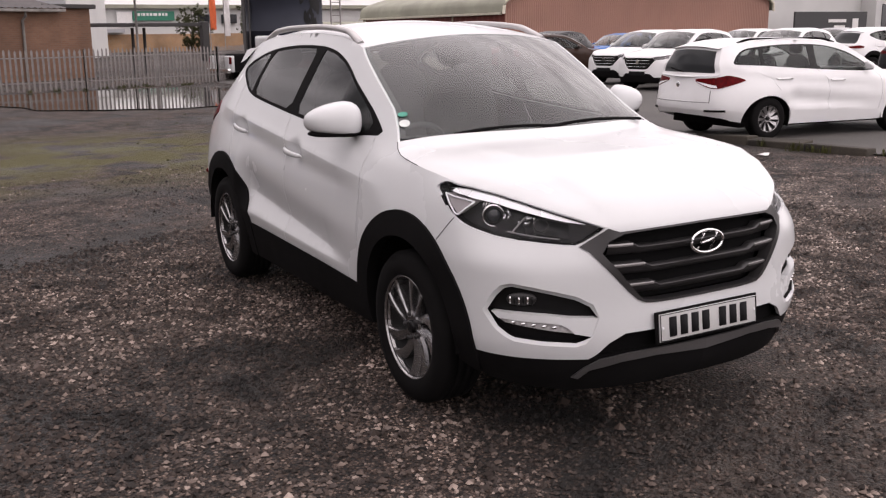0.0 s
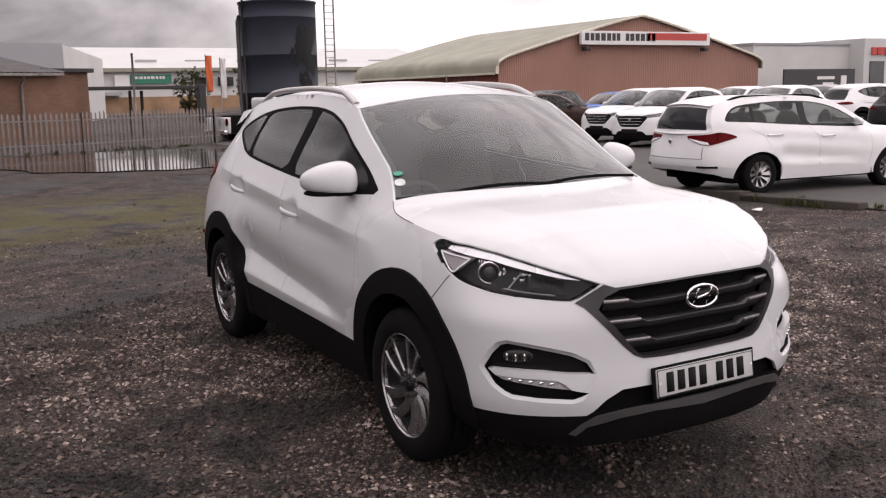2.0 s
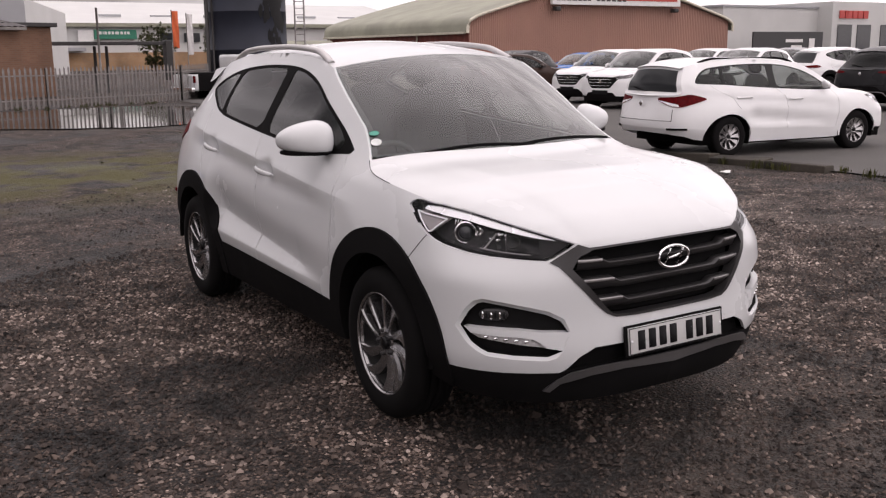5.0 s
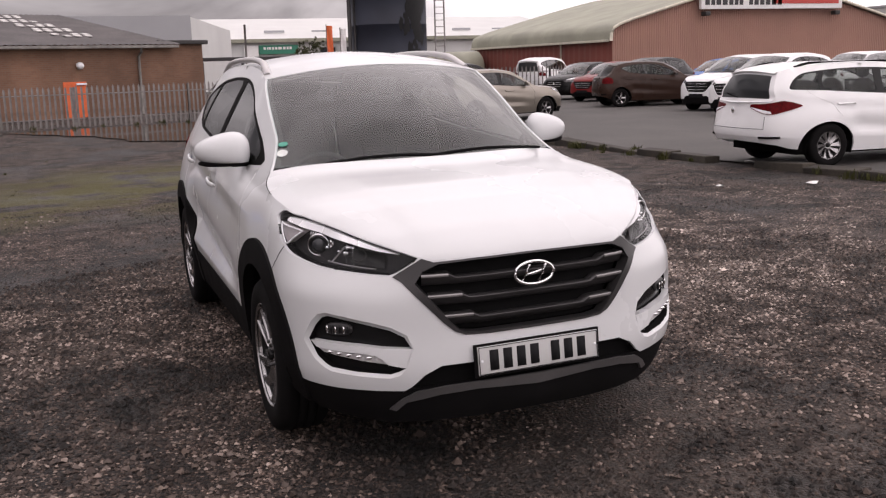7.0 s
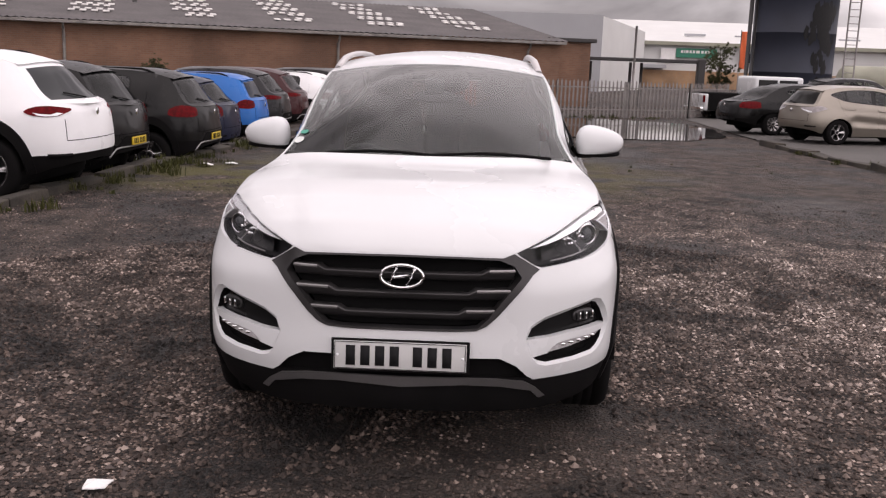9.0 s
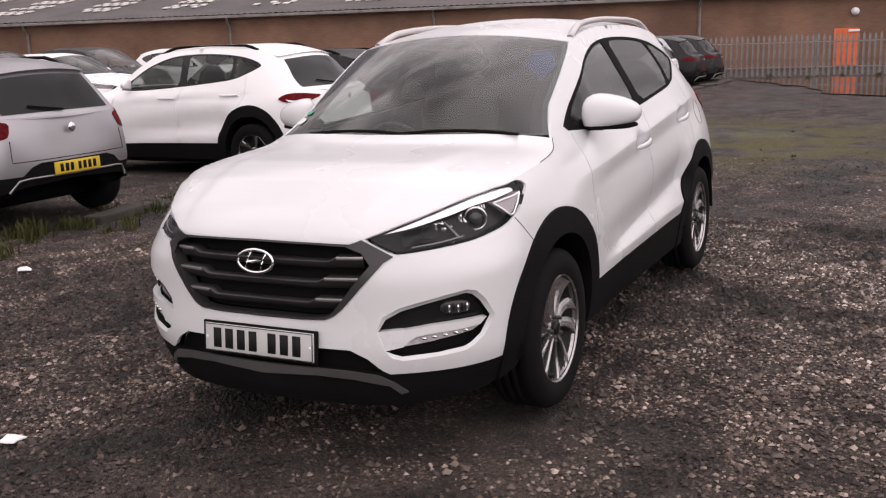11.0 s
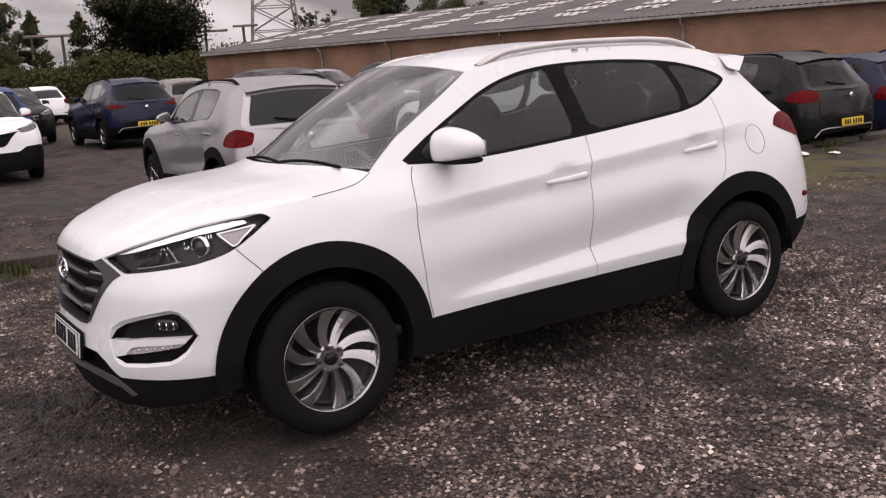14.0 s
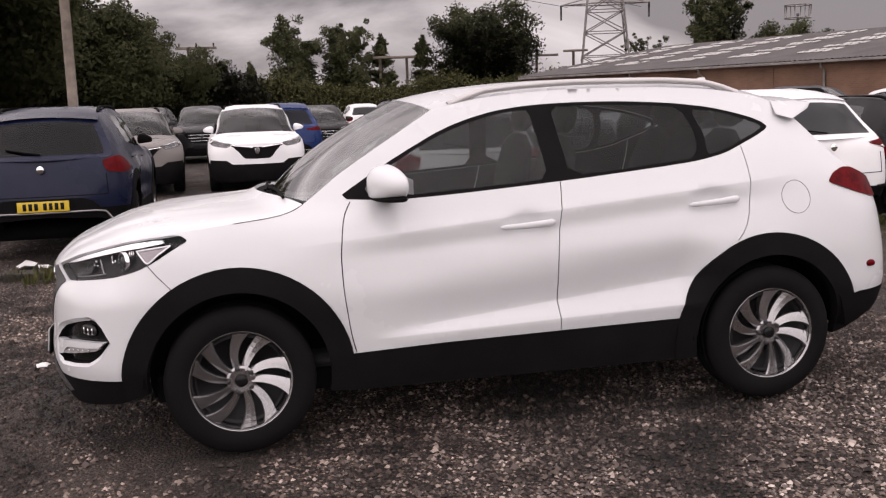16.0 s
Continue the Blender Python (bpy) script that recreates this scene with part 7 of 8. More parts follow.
    for x in (33.7, 43.3):
        part("floodlight", *box(x, x + 0.35, y0 - 0.7, y0 - 0.25, 3.95, 4.2, 0.05), M_DARKPIPE, hall)
    # the small tank and tarpaulin shed behind it
    t2 = empty("storage_tank", "pale horizontal storage tank beside the workshop", "tank", at=pose(25.2, 60.0, 0))
    part("drum", *moved(lathe([(-2.2, 0.001), (-2.2, 0.9), (-2.0, 1.15), (2.0, 1.15), (2.2, 0.9), (2.2, 0.001)], 24), Matrix.Translation((0, 0, 1.35))), M_GREENROOF, t2)
    part("cradle", *join(box(-1.5, -1.2, -0.9, 0.9, 0, 0.5), box(1.2, 1.5, -0.9, 0.9, 0, 0.5)), M_CONC, t2, "", False)


def dealer_building():
    b = empty("dealer_showroom", "white flat-roofed car showroom with a red sign", "building")
    part("wall", *box(62.0, 74.4, 55.2, 80, -0.1, 5.15, 0.04), M_LIGHTWALL, b, "pale cladding wall", False)
    part("parapet", *box(61.9, 74.5, 55.1, 80.1, 5.15, 5.35, 0.02), M_GREYWALL, b, "", False)
    part("entrance_block", *box(74.4, 92, 53.6, 80, -0.1, 5.75, 0.05), M_LIGHTWALL, b, "", False)
    x = 75.3
    for w in (0.8, 0.3, 0.75, 0.75, 0.8, 0.85):
        part("sign_bar", *box(x, x + w * 0.8, 53.45, 53.58, 4.25, 4.95, 0.02), M_SIGN_R, b, "red sign letter drawn as a plain bar", False)
        x += w
    for x in (75.2, 78.0, 81.5):
        part("window", *box(x, x + 2.0, 53.52, 53.6, 0.6, 3.7), M_WINDOW, b, "dark showroom window", False)
    bill = empty("billboard", "long dark billboard with pale bars", "sign", at=pose(0, 0, 0))
    part("panel", *box(60.0, 68.6, 50.0, 50.15, 0.9, 2.95, 0.02), M_SIGN_K, bill, "dark panel", False)
    for x0, x1, z0, z1 in ((63.9, 66.0, 2.1, 2.35), (64.6, 65.9, 1.65, 1.85), (66.8, 67.5, 1.6, 2.4)):
        part("bar", *box(x0, x1, 49.96, 50.0, z0, z1), M_SIGN_W, bill, "", False)
    for x in (60.5, 64.3, 68.1):
        part("post", *box(x, x + 0.12, 50.16, 50.28, 0, 2.9), M_DARKPIPE, bill, "", False)


def far_warehouse():
    w = empty("far_warehouse", "pale distant warehouse with a low white roof and a green sign", "building")
    part("wall", *box(14.2, 62.0, 106, 140, -0.2, 5.0), M_LIGHTWALL, w, "pale cladding", False)
    part("brick_base", *box(14.1, 62.0, 105.85, 106.0, -0.2, 1.9), M_BRICK_PALE, w, "pale brick base", False)
    prof = [(13.6, 105.4, 5.0), (62.4, 105.4, 5.0), (62.4, 124, 8.2), (13.6, 124, 8.2), (13.6, 105.4, 4.7), (62.4, 105.4, 4.7)]
    part("roof", prof, [(0, 1, 2, 3), (4, 5, 1, 0)], M_LIGHTWALL, w, "white low-pitched roof", False)
    part("eave_band", *box(13.6, 62.4, 105.2, 105.42, 4.65, 5.05), M_GREENROOF, w, "", False)
    sign = part("sign", *box(20.4, 24.9, 105.6, 105.8, 3.35, 4.35), M_SIGN_G, w, "green sign with white bars", False)
    x = 20.9
    for wd in (0.32, 0.12, 0.34, 0.3, 0.32, 0.5, 0.34, 0.26, 0.32):
        part("sign_bar", *box(x, x + wd * 0.8, 105.55, 105.6, 3.85, 4.15), M_SIGN_W, sign, "", False)
        x += wd + 0.06
    part("white_sign", *box(18.7, 20.3, 105.6, 105.8, 2.9, 4.3), M_SIGN_W, w, "white sign panel", False)
    for x in (27.5, 30.2, 33.0):
        part("window", *box(x, x + 1.8, 105.6, 105.75, 3.0, 4.0), M_WINDOW, w, "", False)
    for k in range(6):
        x = 22 + 6 * k
        part("roof_vent", *box(x, x + 2.4, 110 + k % 2, 110.3 + k % 2, 5.9, 6.15), M_GREYWALL, w, "", False)
    part("porch", *box(16.2, 19.2, 104.4, 106, 2.1, 2.45), M_GREYWALL, w, "", False)
    g = empty("grey_warehouse", "tall plain grey warehouse behind the brick shed", "building")
    part("wall", *box(-6.0, 8.2, 69.0, 92, -0.2, 5.7), M_GREYWALL, g, "grey cladding", False)
    part("side_wing", [(8.2, 69.5, -0.2), (13.6, 84.0, -0.2), (13.6, 84.0, 5.15), (8.2, 69.5, 5.65), (8.2, 90, -0.2), (8.2, 90, 5.6)], [(0, 1, 2, 3), (1, 4, 5, 2), (3, 2, 5)], M_LIGHTWALL, g, "", False)


def blue_tank():
    t = empty("storage_silo", "tall dark navy storage tank with peeling patches and a ladder cage", "tank", at=pose(14.30, 41.6, 0))
    r = 1.88
    prof = [(-0.1, 0.001), (-0.1, r)] + [(z + dz, r + o) for z in (1.8, 3.6, 5.4) for dz, o in ((0, 0), (0.005, 0.006), (0.03, 0.006), (0.035, 0))] + [(6.1, r), (6.12, r + 0.05), (6.2, r + 0.05), (6.5, 0.001)]
    part("drum", *lathe(prof, 48, "z"), M_TANK, t, "navy painted steel drum")
    rng = random.Random(9)
    for k in range(120):
        a, z, s = radians(-66 + rng.gauss(0, 9)), 4.7 - abs(rng.gauss(0, 1.3)), rng.uniform(0.05, 0.20)
        pts = []
        m = 11
        for i in range(m):
            th = 2 * math.pi * i / m
            q = s * rng.uniform(0.5, 1.0)
            aa, zz = a + q * math.cos(th) / r, z + q * 2.6 * math.sin(th)
            pts.append(((r + 0.012) * math.cos(aa), (r + 0.012) * math.sin(aa), zz))
        part("stain", pts, [tuple(range(m))], M_TAR, t, "black tarry stain", False)
    for x in (2.25, 2.75):
        part("ladder_rail", *tube([(x, -0.6, 0), (x, -0.6, 10.0)], 0.04, 6), M_GALV, t, "", True)
    for k in range(30):
        part("rung", *tube([(2.25, -0.6, 0.3 + 0.32 * k), (2.75, -0.6, 0.3 + 0.32 * k)], 0.018, 5), M_GALV, t)
    part("standpipe", *tube([(-2.15, -0.3, 0), (-2.15, -0.3, 5.2), (-2.05, -0.3, 5.5)], 0.10, 8), M_DARKPIPE, t, "dark standpipe")
    part("standpipe", *tube([(-1.95, -0.5, 0), (-1.95, -0.5, 6.5)], 0.05, 8), M_DARKPIPE, t)


def pipe_bridge():
    g = empty("pipe_gantry", "dark steel pipe gantry on posts behind the fence", "gantry")
    part("beam", *box(2.4, 9.7, 38.9, 39.2, 2.04, 2.20, 0.03), M_DARKPIPE, g, "", False)
    part("beam_end", *box(9.4, 9.72, 38.8, 39.3, 0.5, 2.25, 0.03), M_DARKPIPE, g, "", False)
    for x in (2.6, 4.6, 6.4, 6.9):
        part("post", *tube([(x, 39.05, 0), (x, 39.05, 2.0)], 0.07, 8), M_DARKPIPE, g)
    part("tall_post", *tube([(6.5, 38.6, 0), (6.5, 38.6, 3.6)], 0.05, 8), M_GALV, g)


def pale_post(x, y, z0, z1, ang):
    c, s = math.cos(ang), math.sin(ang)
    w, d = 0.034, 0.012
    prof = [(-w, 0), (-w * 0.4, d), (w * 0.4, d), (w, 0)]
    v = []
    for z in (z0, z1 - 0.07):
        v += [(x + a * c - b * s, y + a * s + b * c, z) for a, b in prof]
    v += [(x - d * 0.5 * s, y + d * 0.5 * c, z1)]
    return v, [(0, 1, 5, 4), (1, 2, 6, 5), (2, 3, 7, 6), (4, 5, 8), (5, 6, 8), (6, 7, 8)]


def palisade(name, pts, top, label, pitch=0.155):
    """A palisade fence of galvanised pales on rails and posts."""
    f = empty(name, label, "fence")
    p = np.array(pts, float)
    mesh = None
    for a, b in zip(p[:-1], p[1:]):
        d = b - a
        n = int(np.linalg.norm(d) / pitch)
        ang = math.atan2(d[1], d[0])
        for k in range(n + 1):
            x, y = a + d * k / n
            if mesh is None:
                mesh = raw("pale", *pale_post(0, 0, 0.03, top, 0), M_GALV, False)
            ob = new("pale", mesh)
            ob.parent = f
            ob.matrix_basis = pose(x, y, 0.02 * math.sin(k * 1.7), 0, 0, math.degrees(ang) + 2 * math.sin(k * 2.3))
        for z in (top * 0.22, top * 0.80):
            part("rail", *tube([(a[0], a[1] + 0.03, z), (b[0], b[1] + 0.03, z)], 0.018, 4), M_GALV, f, "", False)
        m = max(1, int(np.linalg.norm(d) / 2.75))
        for k in range(m + 1):
            x, y = a + d * k / m
            part("post", *box(x - 0.04, x + 0.04, y + 0.05, y + 0.13, 0, top * 0.97), M_GALV, f, "", False)


def banner(name, x, y, z0, z1, w, material, label):
    f = empty(name, label, "flag", at=pose(x, y, 0))
    part("pole", *tube([(0, 0, 0), (0, 0, z1 + 0.1)], 0.035, 6), M_GALV, f)
    g = np.array([[(w * i / 6, 0.06 * math.sin(i * 1.3 + j), z0 + (z1 - z0) * j / 8) for j in range(9)] for i in range(7)])
    part("cloth", *join(sheet(g, 0, True), sheet(g + (0, 0.006, 0), 0)), material, f, "")


def kerb_line(name, pts, w, h, label, step=0.9, seed=1):
    """A worn kerb of single stones with chipped, uneven tops."""
    rng = random.Random(seed)
    k = empty(name, label, "kerb", kind="structure")
    p = line(pts, int(np.sum(np.linalg.norm(np.diff(np.array(pts), axis=0), axis=1)) / step) + 1)
    base = [raw("kerb_stone", *box(-step / 2 + 0.012, step / 2 - 0.012, -w / 2, w / 2, -0.4, h, 0.02), M_KERB, False) for _ in range(1)]
    for a, b in zip(p[:-1], p[1:]):
        if rng.random() < 0.06:
            continue
        c, d = (a + b) / 2, b - a
        o = new("kerb_stone", base[0])
        o.parent = k
        o.matrix_basis = pose(c[0] + rng.uniform(-0.03, 0.03), c[1], rng.uniform(-0.07, 0.01), rng.uniform(-7, 7), rng.uniform(-3, 3), math.degrees(math.atan2(d[1], d[0])) + rng.uniform(-3, 3))


def flat_patch(name, outline_pts, z, material, label, wob=0.25, seed=2, category="ground"):
    """A flat area with a ragged edge lying on the ground."""
    p = line(list(outline_pts) + [outline_pts[0]], 90)[:-1]
    v = [(a[0] + 2 * wob * noise.noise((a[0] * 0.7, a[1] * 0.7, seed)), a[1] + 2 * wob * noise.noise((a[0] * 0.7, a[1] * 0.7, seed + 9)), z) for a in p]
    fs = [tuple(range(len(v)))]
    return tagged(part(name, v, fs, material, None, label, False), category=category, kind="structure")


long_shed()
truck_workshop()
dealer_building()
far_warehouse()
blue_tank()
pipe_bridge()
palisade("palisade_fence", [(-4.6, 26.0), (2.4, 26.9), (7.3, 29.4), (9.6, 33.6)], 1.28, "galvanised steel palisade fence along the yard's end")
palisade("palisade_fence", [(13.0, 41.2), (21.5, 38.0), (28.0, 40.0)], 1.42, "galvanised steel palisade fence behind the parked cars", 0.2)
banner("flag", 19.25, 72.0, 2.1, 4.95, 0.52, M_ORANGE, "tall orange advertising flag")
banner("flag", 20.25, 71.5, 1.6, 4.7, 0.48, M_FLAGW, "tall white advertising flag")
kerb_line("kerb_right", [(6.75, 17.5), (7.05, 15.3), (7.55, 10.2), (7.6, 7.2), (8.0, 4.2), (8.4, 1.5), (8.6, -4.0)], 0.28, 0.12, "broken concrete kerb between gravel and tarmac")
kerb_line("kerb_left", [(-4.75, -6.0), (-4.75, 3.6), (-4.6, 8.0), (-4.35, 13.0), (-3.7, 18.0), (-3.2, 24.0)], 0.22, 0.10, "low broken concrete edging under the parked row", 0.8, 4)
flat_patch("tarmac", [(7.0, 18.0), (7.7, 8.0), (8.2, 4.0), (8.8, -6.0), (60, -6.0), (60, 41), (14, 41), (7.0, 30)], 0.012, M_TARMAC, "old grey tarmac of the dealer's lot", 0.05)
flat_patch("puddle", [(-3.0, 24.6), (-1.0, 22.0), (0.2, 18.4), (2.6, 17.2), (5.0, 17.6), (6.3, 20.0), (6.6, 25.0), (4.5, 26.9), (0.0, 26.0)], 0.014, M_WATER, "shallow puddle reflecting the fence", 0.28, 7, category="water")


# ---- trees, hedges, poles ----
def leaf_material(name, a, b, heart=None):
    """Foliage; the sprays share the rounding of the whole crown (heart: its middle) so that it reads as one soft mass."""
    m, n, l, p = tree(name)
    geo = n.new("ShaderNodeNewGeometry")
    patch = texture(n, l, "ShaderNodeTexNoise", 1.1, 3)
    add = n.new("ShaderNodeMath")
    add.operation = "MULTIPLY_ADD"
    add.inputs[1].default_value = 0.35
    l.new(geo.outputs["Random Per Island"], add.inputs[0])
    l.new(patch.outputs[0], add.inputs[2])
    r = ramp(n, l, add.outputs[0], [(0.35, a), (1.0, b)])
    l.new(r.outputs[0], p.inputs["Base Color"])
    p.inputs["Roughness"].default_value = 0.7
    p.inputs["Specular IOR Level"].default_value = 0.1
    if heart is not None:
        tc, off, unit, blend, last = n.new("ShaderNodeTexCoord"), n.new("ShaderNodeVectorMath"), n.new("ShaderNodeVectorMath"), n.new("ShaderNodeMix"), n.new("ShaderNodeVectorMath")
        off.operation, unit.operation, last.operation = "SUBTRACT", "NORMALIZE", "NORMALIZE"
        off.inputs[1].default_value = heart
        blend.data_type = "VECTOR"
        blend.inputs[0].default_value = 0.62
        l.new(tc.outputs["Object"], off.inputs[0])
        l.new(off.outputs[0], unit.inputs[0])
        l.new(geo.outputs["Normal"], blend.inputs[4])
        l.new(unit.outputs[0], blend.inputs[5])
        l.new(blend.outputs[1], last.inputs[0])
        l.new(last.outputs[0], p.inputs["Normal"])
    return m


M_LEAF = leaf_material("leaves", (0.042, 0.047, 0.021), (0.068, 0.073, 0.033), (0, 0, 4.0))
M_LEAF_DARK = leaf_material("dark_leaves", (0.052, 0.056, 0.026), (0.082, 0.085, 0.038), (0, 0, 3.2))
M_HEDGE = leaf_material("hedge_leaves", (0.046, 0.048, 0.020), (0.070, 0.069, 0.028))
M_LEAF_WEED = leaf_material("weed_leaves", (0.026, 0.032, 0.010), (0.072, 0.070, 0.024))
M_BARK = plain("bark", (0.075, 0.06, 0.048), 0.9, vary=0.3, scale=5, relief=0.006)


def leaves(points, size, rng):
    """Small pointed leaf sprays at the points."""
    k = len(points)
    d1 = rng.normal(size=(k, 3))
    d1 /= np.linalg.norm(d1, axis=1)[:, None]
    d2 = np.cross(d1, rng.normal(size=(k, 3)))
    d2 /= np.linalg.norm(d2, axis=1)[:, None]
    s = size * rng.uniform(0.6, 1.3, k)[:, None]
    v = np.stack([points - d1 * s * 0.7 - d2 * s * 0.45, points - d1 * s * 0.5 + d2 * s * 0.5, points + d1 * s], 1).reshape(-1, 3)
    return v, np.arange(3 * k).reshape(-1, 3)


def quick_mesh(name, v, f, material):
    me = bpy.data.meshes.new(name)
    f = np.asarray(f)
    me.vertices.add(len(v))
    me.vertices.foreach_set("co", np.asarray(v, float).ravel())
    me.loops.add(f.size)
    me.loops.foreach_set("vertex_index", f.ravel())
    me.polygons.add(len(f))
    me.polygons.foreach_set("loop_start", np.arange(len(f)) * f.shape[1])
    me.update(calc_edges=True)
    me.materials.append(material)
    return me


def make_tree(name, label, height_m, width, seed, conifer=False, airy=False):
    rng = np.random.default_rng(seed)
    t = empty(name, label, "tree")
    trunk = [tube(np.array([(0.06 * math.sin(k * 1.3 + seed), 0.05 * math.cos(k * 1.1), height_m * k / 6 * 0.9) for k in range(7)]), np.linspace(0.17, 0.03, 7) * height_m / 8, 8)]
    tips = []
    limbs = 46 if conifer else 30
    for k in range(limbs):
        f = rng.uniform(0.12, 0.97) if conifer else rng.uniform(0.16, 0.88)
        a = rng.uniform(0, 2 * math.pi)
        if conifer:
            reach = width / 2 * (1.05 - f) * rng.uniform(0.75, 1.1)
        else:
            reach = width / 2 * math.sqrt(max(0.05, 1 - ((f - 0.52) / 0.52) ** 2)) * rng.uniform(0.6, 1.05)
        z0, z1 = height_m * f * 0.86, height_m * (f + (0.02 if conifer else 0.12))
        p = np.array([(0, 0, z0), (reach * 0.5 * math.cos(a), reach * 0.5 * math.sin(a), (z0 + z1) / 2 + 0.1), (reach * math.cos(a), reach * math.sin(a), z1)])
        trunk.append(tube(p, np.array([0.05, 0.03, 0.012]) * height_m / 8, 5))
        tips += [p[2], p[1] * 0.4 + p[2] * 0.6, p[1]]
    part("trunk", *join(*trunk), M_BARK, t, "brown branching trunk")
    # foliage: clumps of uneven size round the limbs, thick at their hearts and frayed at their rims
    want = 12000 if airy else (17000 if conifer else (52000 if width > 7 else 26000))
    pts, tips = [], np.array(tips)
    for k in range(len(tips) * (2 if conifer else 3)):
        c = tips[k % len(tips)] + rng.normal(size=3) * (0.10 if conifer else 0.30) * (0.4 if k < len(tips) else 1.4)
        f = c[2] / height_m
        big = (0.30 if conifer else 0.62) * (0.5 if airy else 1.0) * rng.uniform(0.5, 1.35) * width / 5.2 * (1.15 - 0.45 * f)
        d = rng.normal(size=(1100, 3))
        d /= np.linalg.norm(d, axis=1)[:, None]
        r = big * rng.uniform(0, 1, 1100) ** 0.45 * (1 + 0.28 * np.maximum(0, rng.normal(size=1100)) * (rng.uniform(size=1100) < 0.25))
        q = c + d * r[:, None] * ((1.5, 1.5, 0.55) if conifer else (1.15, 1.15, 0.95))
        pts.append(q[q[:, 2] > height_m * 0.08])
    core = rng.normal(size=(600 if airy else want, 3))
    core *= (rng.uniform(0, 1, len(core)) ** 0.4 / np.linalg.norm(core, axis=1))[:, None]
    taper = (1.0 - 0.42 * core[:, 2:]) if conifer else 1.0
    core = core * (width * 0.37, width * 0.37, height_m * 0.41) * np.c_[taper * np.ones((len(core), 1)), taper * np.ones((len(core), 1)), np.ones((len(core), 1))] + (0, 0, height_m * 0.51)
    top = np.c_[rng.normal(size=(500, 2)) * 0.16, height_m * rng.uniform(0.80, 1.02, 500)]
    pts = np.concatenate(pts + [core[core[:, 2] > 0.8]] + [top] * conifer)
    pts = pts[rng.permutation(len(pts))[:want]]
    v, f = leaves(pts, (0.11 if airy else (0.128 if width > 7 else 0.135)) * height_m / 8, rng)
    crown = new("crown", quick_mesh("crown", v, f, M_LEAF_DARK if conifer else M_LEAF))
    crown.parent = t
    tagged(crown, "dense dark green foliage")
    return t


TREES = (
    ("round_tree", -84.5, 4.7, 1.0), ("round_tree_b", -84.0, 9.9, 0.95), ("conifer_tree", -83.6, 13.0, 0.86), ("conifer_tree", -83.0, 16.7, 0.84), ("broad_tree", -81.6, 22.0, 1.10),
    ("airy_tree", -76.6, 36.0, 0.85), ("round_tree_b", -74.0, 41.2, 1.15), ("broad_tree", -71.0, 46.8, 0.78), ("conifer_tree", -84.6, 1.2, 0.62),
    ("broad_tree", -65.0, 68.5, 0.80), ("round_tree", -59.5, 72.5, 0.88), ("broad_tree", -48.5, 81.0, 0.80), ("broad_tree", -42.0, 84.5, 0.74), ("round_tree", -30.0, 90.5, 0.66),
    ("broad_tree", -62.0, -15.5, 1.30), ("broad_tree", -64.0, -11.0, 1.05), ("broad_tree", -66.0, -8.0, 0.84), ("broad_tree", -70.0, -4.8, 0.66), ("broad_tree", -57.0, -16.0, 1.35), ("broad_tree", -50.0, -17.5, 1.55), ("broad_tree", -48.0, -23.0, 1.60), ("round_tree_b", -74.0, -2.2, 0.58),
    ("airy_tree", 17.4, 70.4, 0.50), ("airy_tree", 22.4, 70.8, 0.52),
)


def plant():
    kinds = {"round_tree": (8.9, 5.2, 11, False, False), "round_tree_b": (8.8, 4.6, 23, False, False), "conifer_tree": (9.0, 4.6, 5, True, False), "broad_tree": (9.6, 8.6, 31, False, False), "airy_tree": (8.0, 4.6, 47, False, True)}
    labels = {"round_tree": "rounded dark green tree behind the shed", "round_tree_b": "upright dark green tree on the skyline", "conifer_tree": "dark pointed conifer on the skyline", "broad_tree": "broad dark green tree on the skyline", "airy_tree": "thin open-crowned tree on the skyline"}
    made = {}
    for i, (key, x, y, s) in enumerate(TREES):
        m = pose(x, y, -0.1, 0, 0, 47 * i) @ Matrix.Scale(s, 4)
        if key not in made:
            h, w, seed, con, airy = kinds[key]
            made[key] = make_tree("tree", labels[key], h, w, seed, con, airy)
            made[key].matrix_basis = m
            made[key]["size0"] = s
        else:
            t = copy_thing(made[key], Matrix.Identity(4))
            t.matrix_basis = m
            del t["size0"]
    for t in made.values():
        del t["size0"]


def hedge(name, pts, h, w, n, seed, label, material, size=0.22):
    """A rough hedge: leaf sprays heaped along a line, with an uneven top."""
    rng = np.random.default_rng(seed)
    p = line(pts, 200)
    t = rng.uniform(0, 199, n)
    i = t.astype(int)
    c = p[i] + (p[np.minimum(i + 1, 199)] - p[i]) * (t - i)[:, None]
    top = np.array([h * (0.76 + 0.34 * noise.noise((a * 0.21, b * 0.21, seed)) + 0.20 * noise.noise((a * 0.9, b * 0.9, seed)) + 0.10 * noise.noise((a * 2.6, b * 2.6, seed))) for a, b in c]) * (1 + 0.10 * np.maximum(0, rng.normal(size=n)))
    z = top * rng.uniform(0, 1, n) ** 0.7
    off = rng.normal(size=(n, 2)) * w * 0.5 * (1.1 - 0.6 * (z / h))[:, None]
    v, f = leaves(np.c_[c + off, z], size, rng)
    ob = new(name, quick_mesh(name, v, f, material))
    tagged(ob, label, "hedge", kind="stuff")


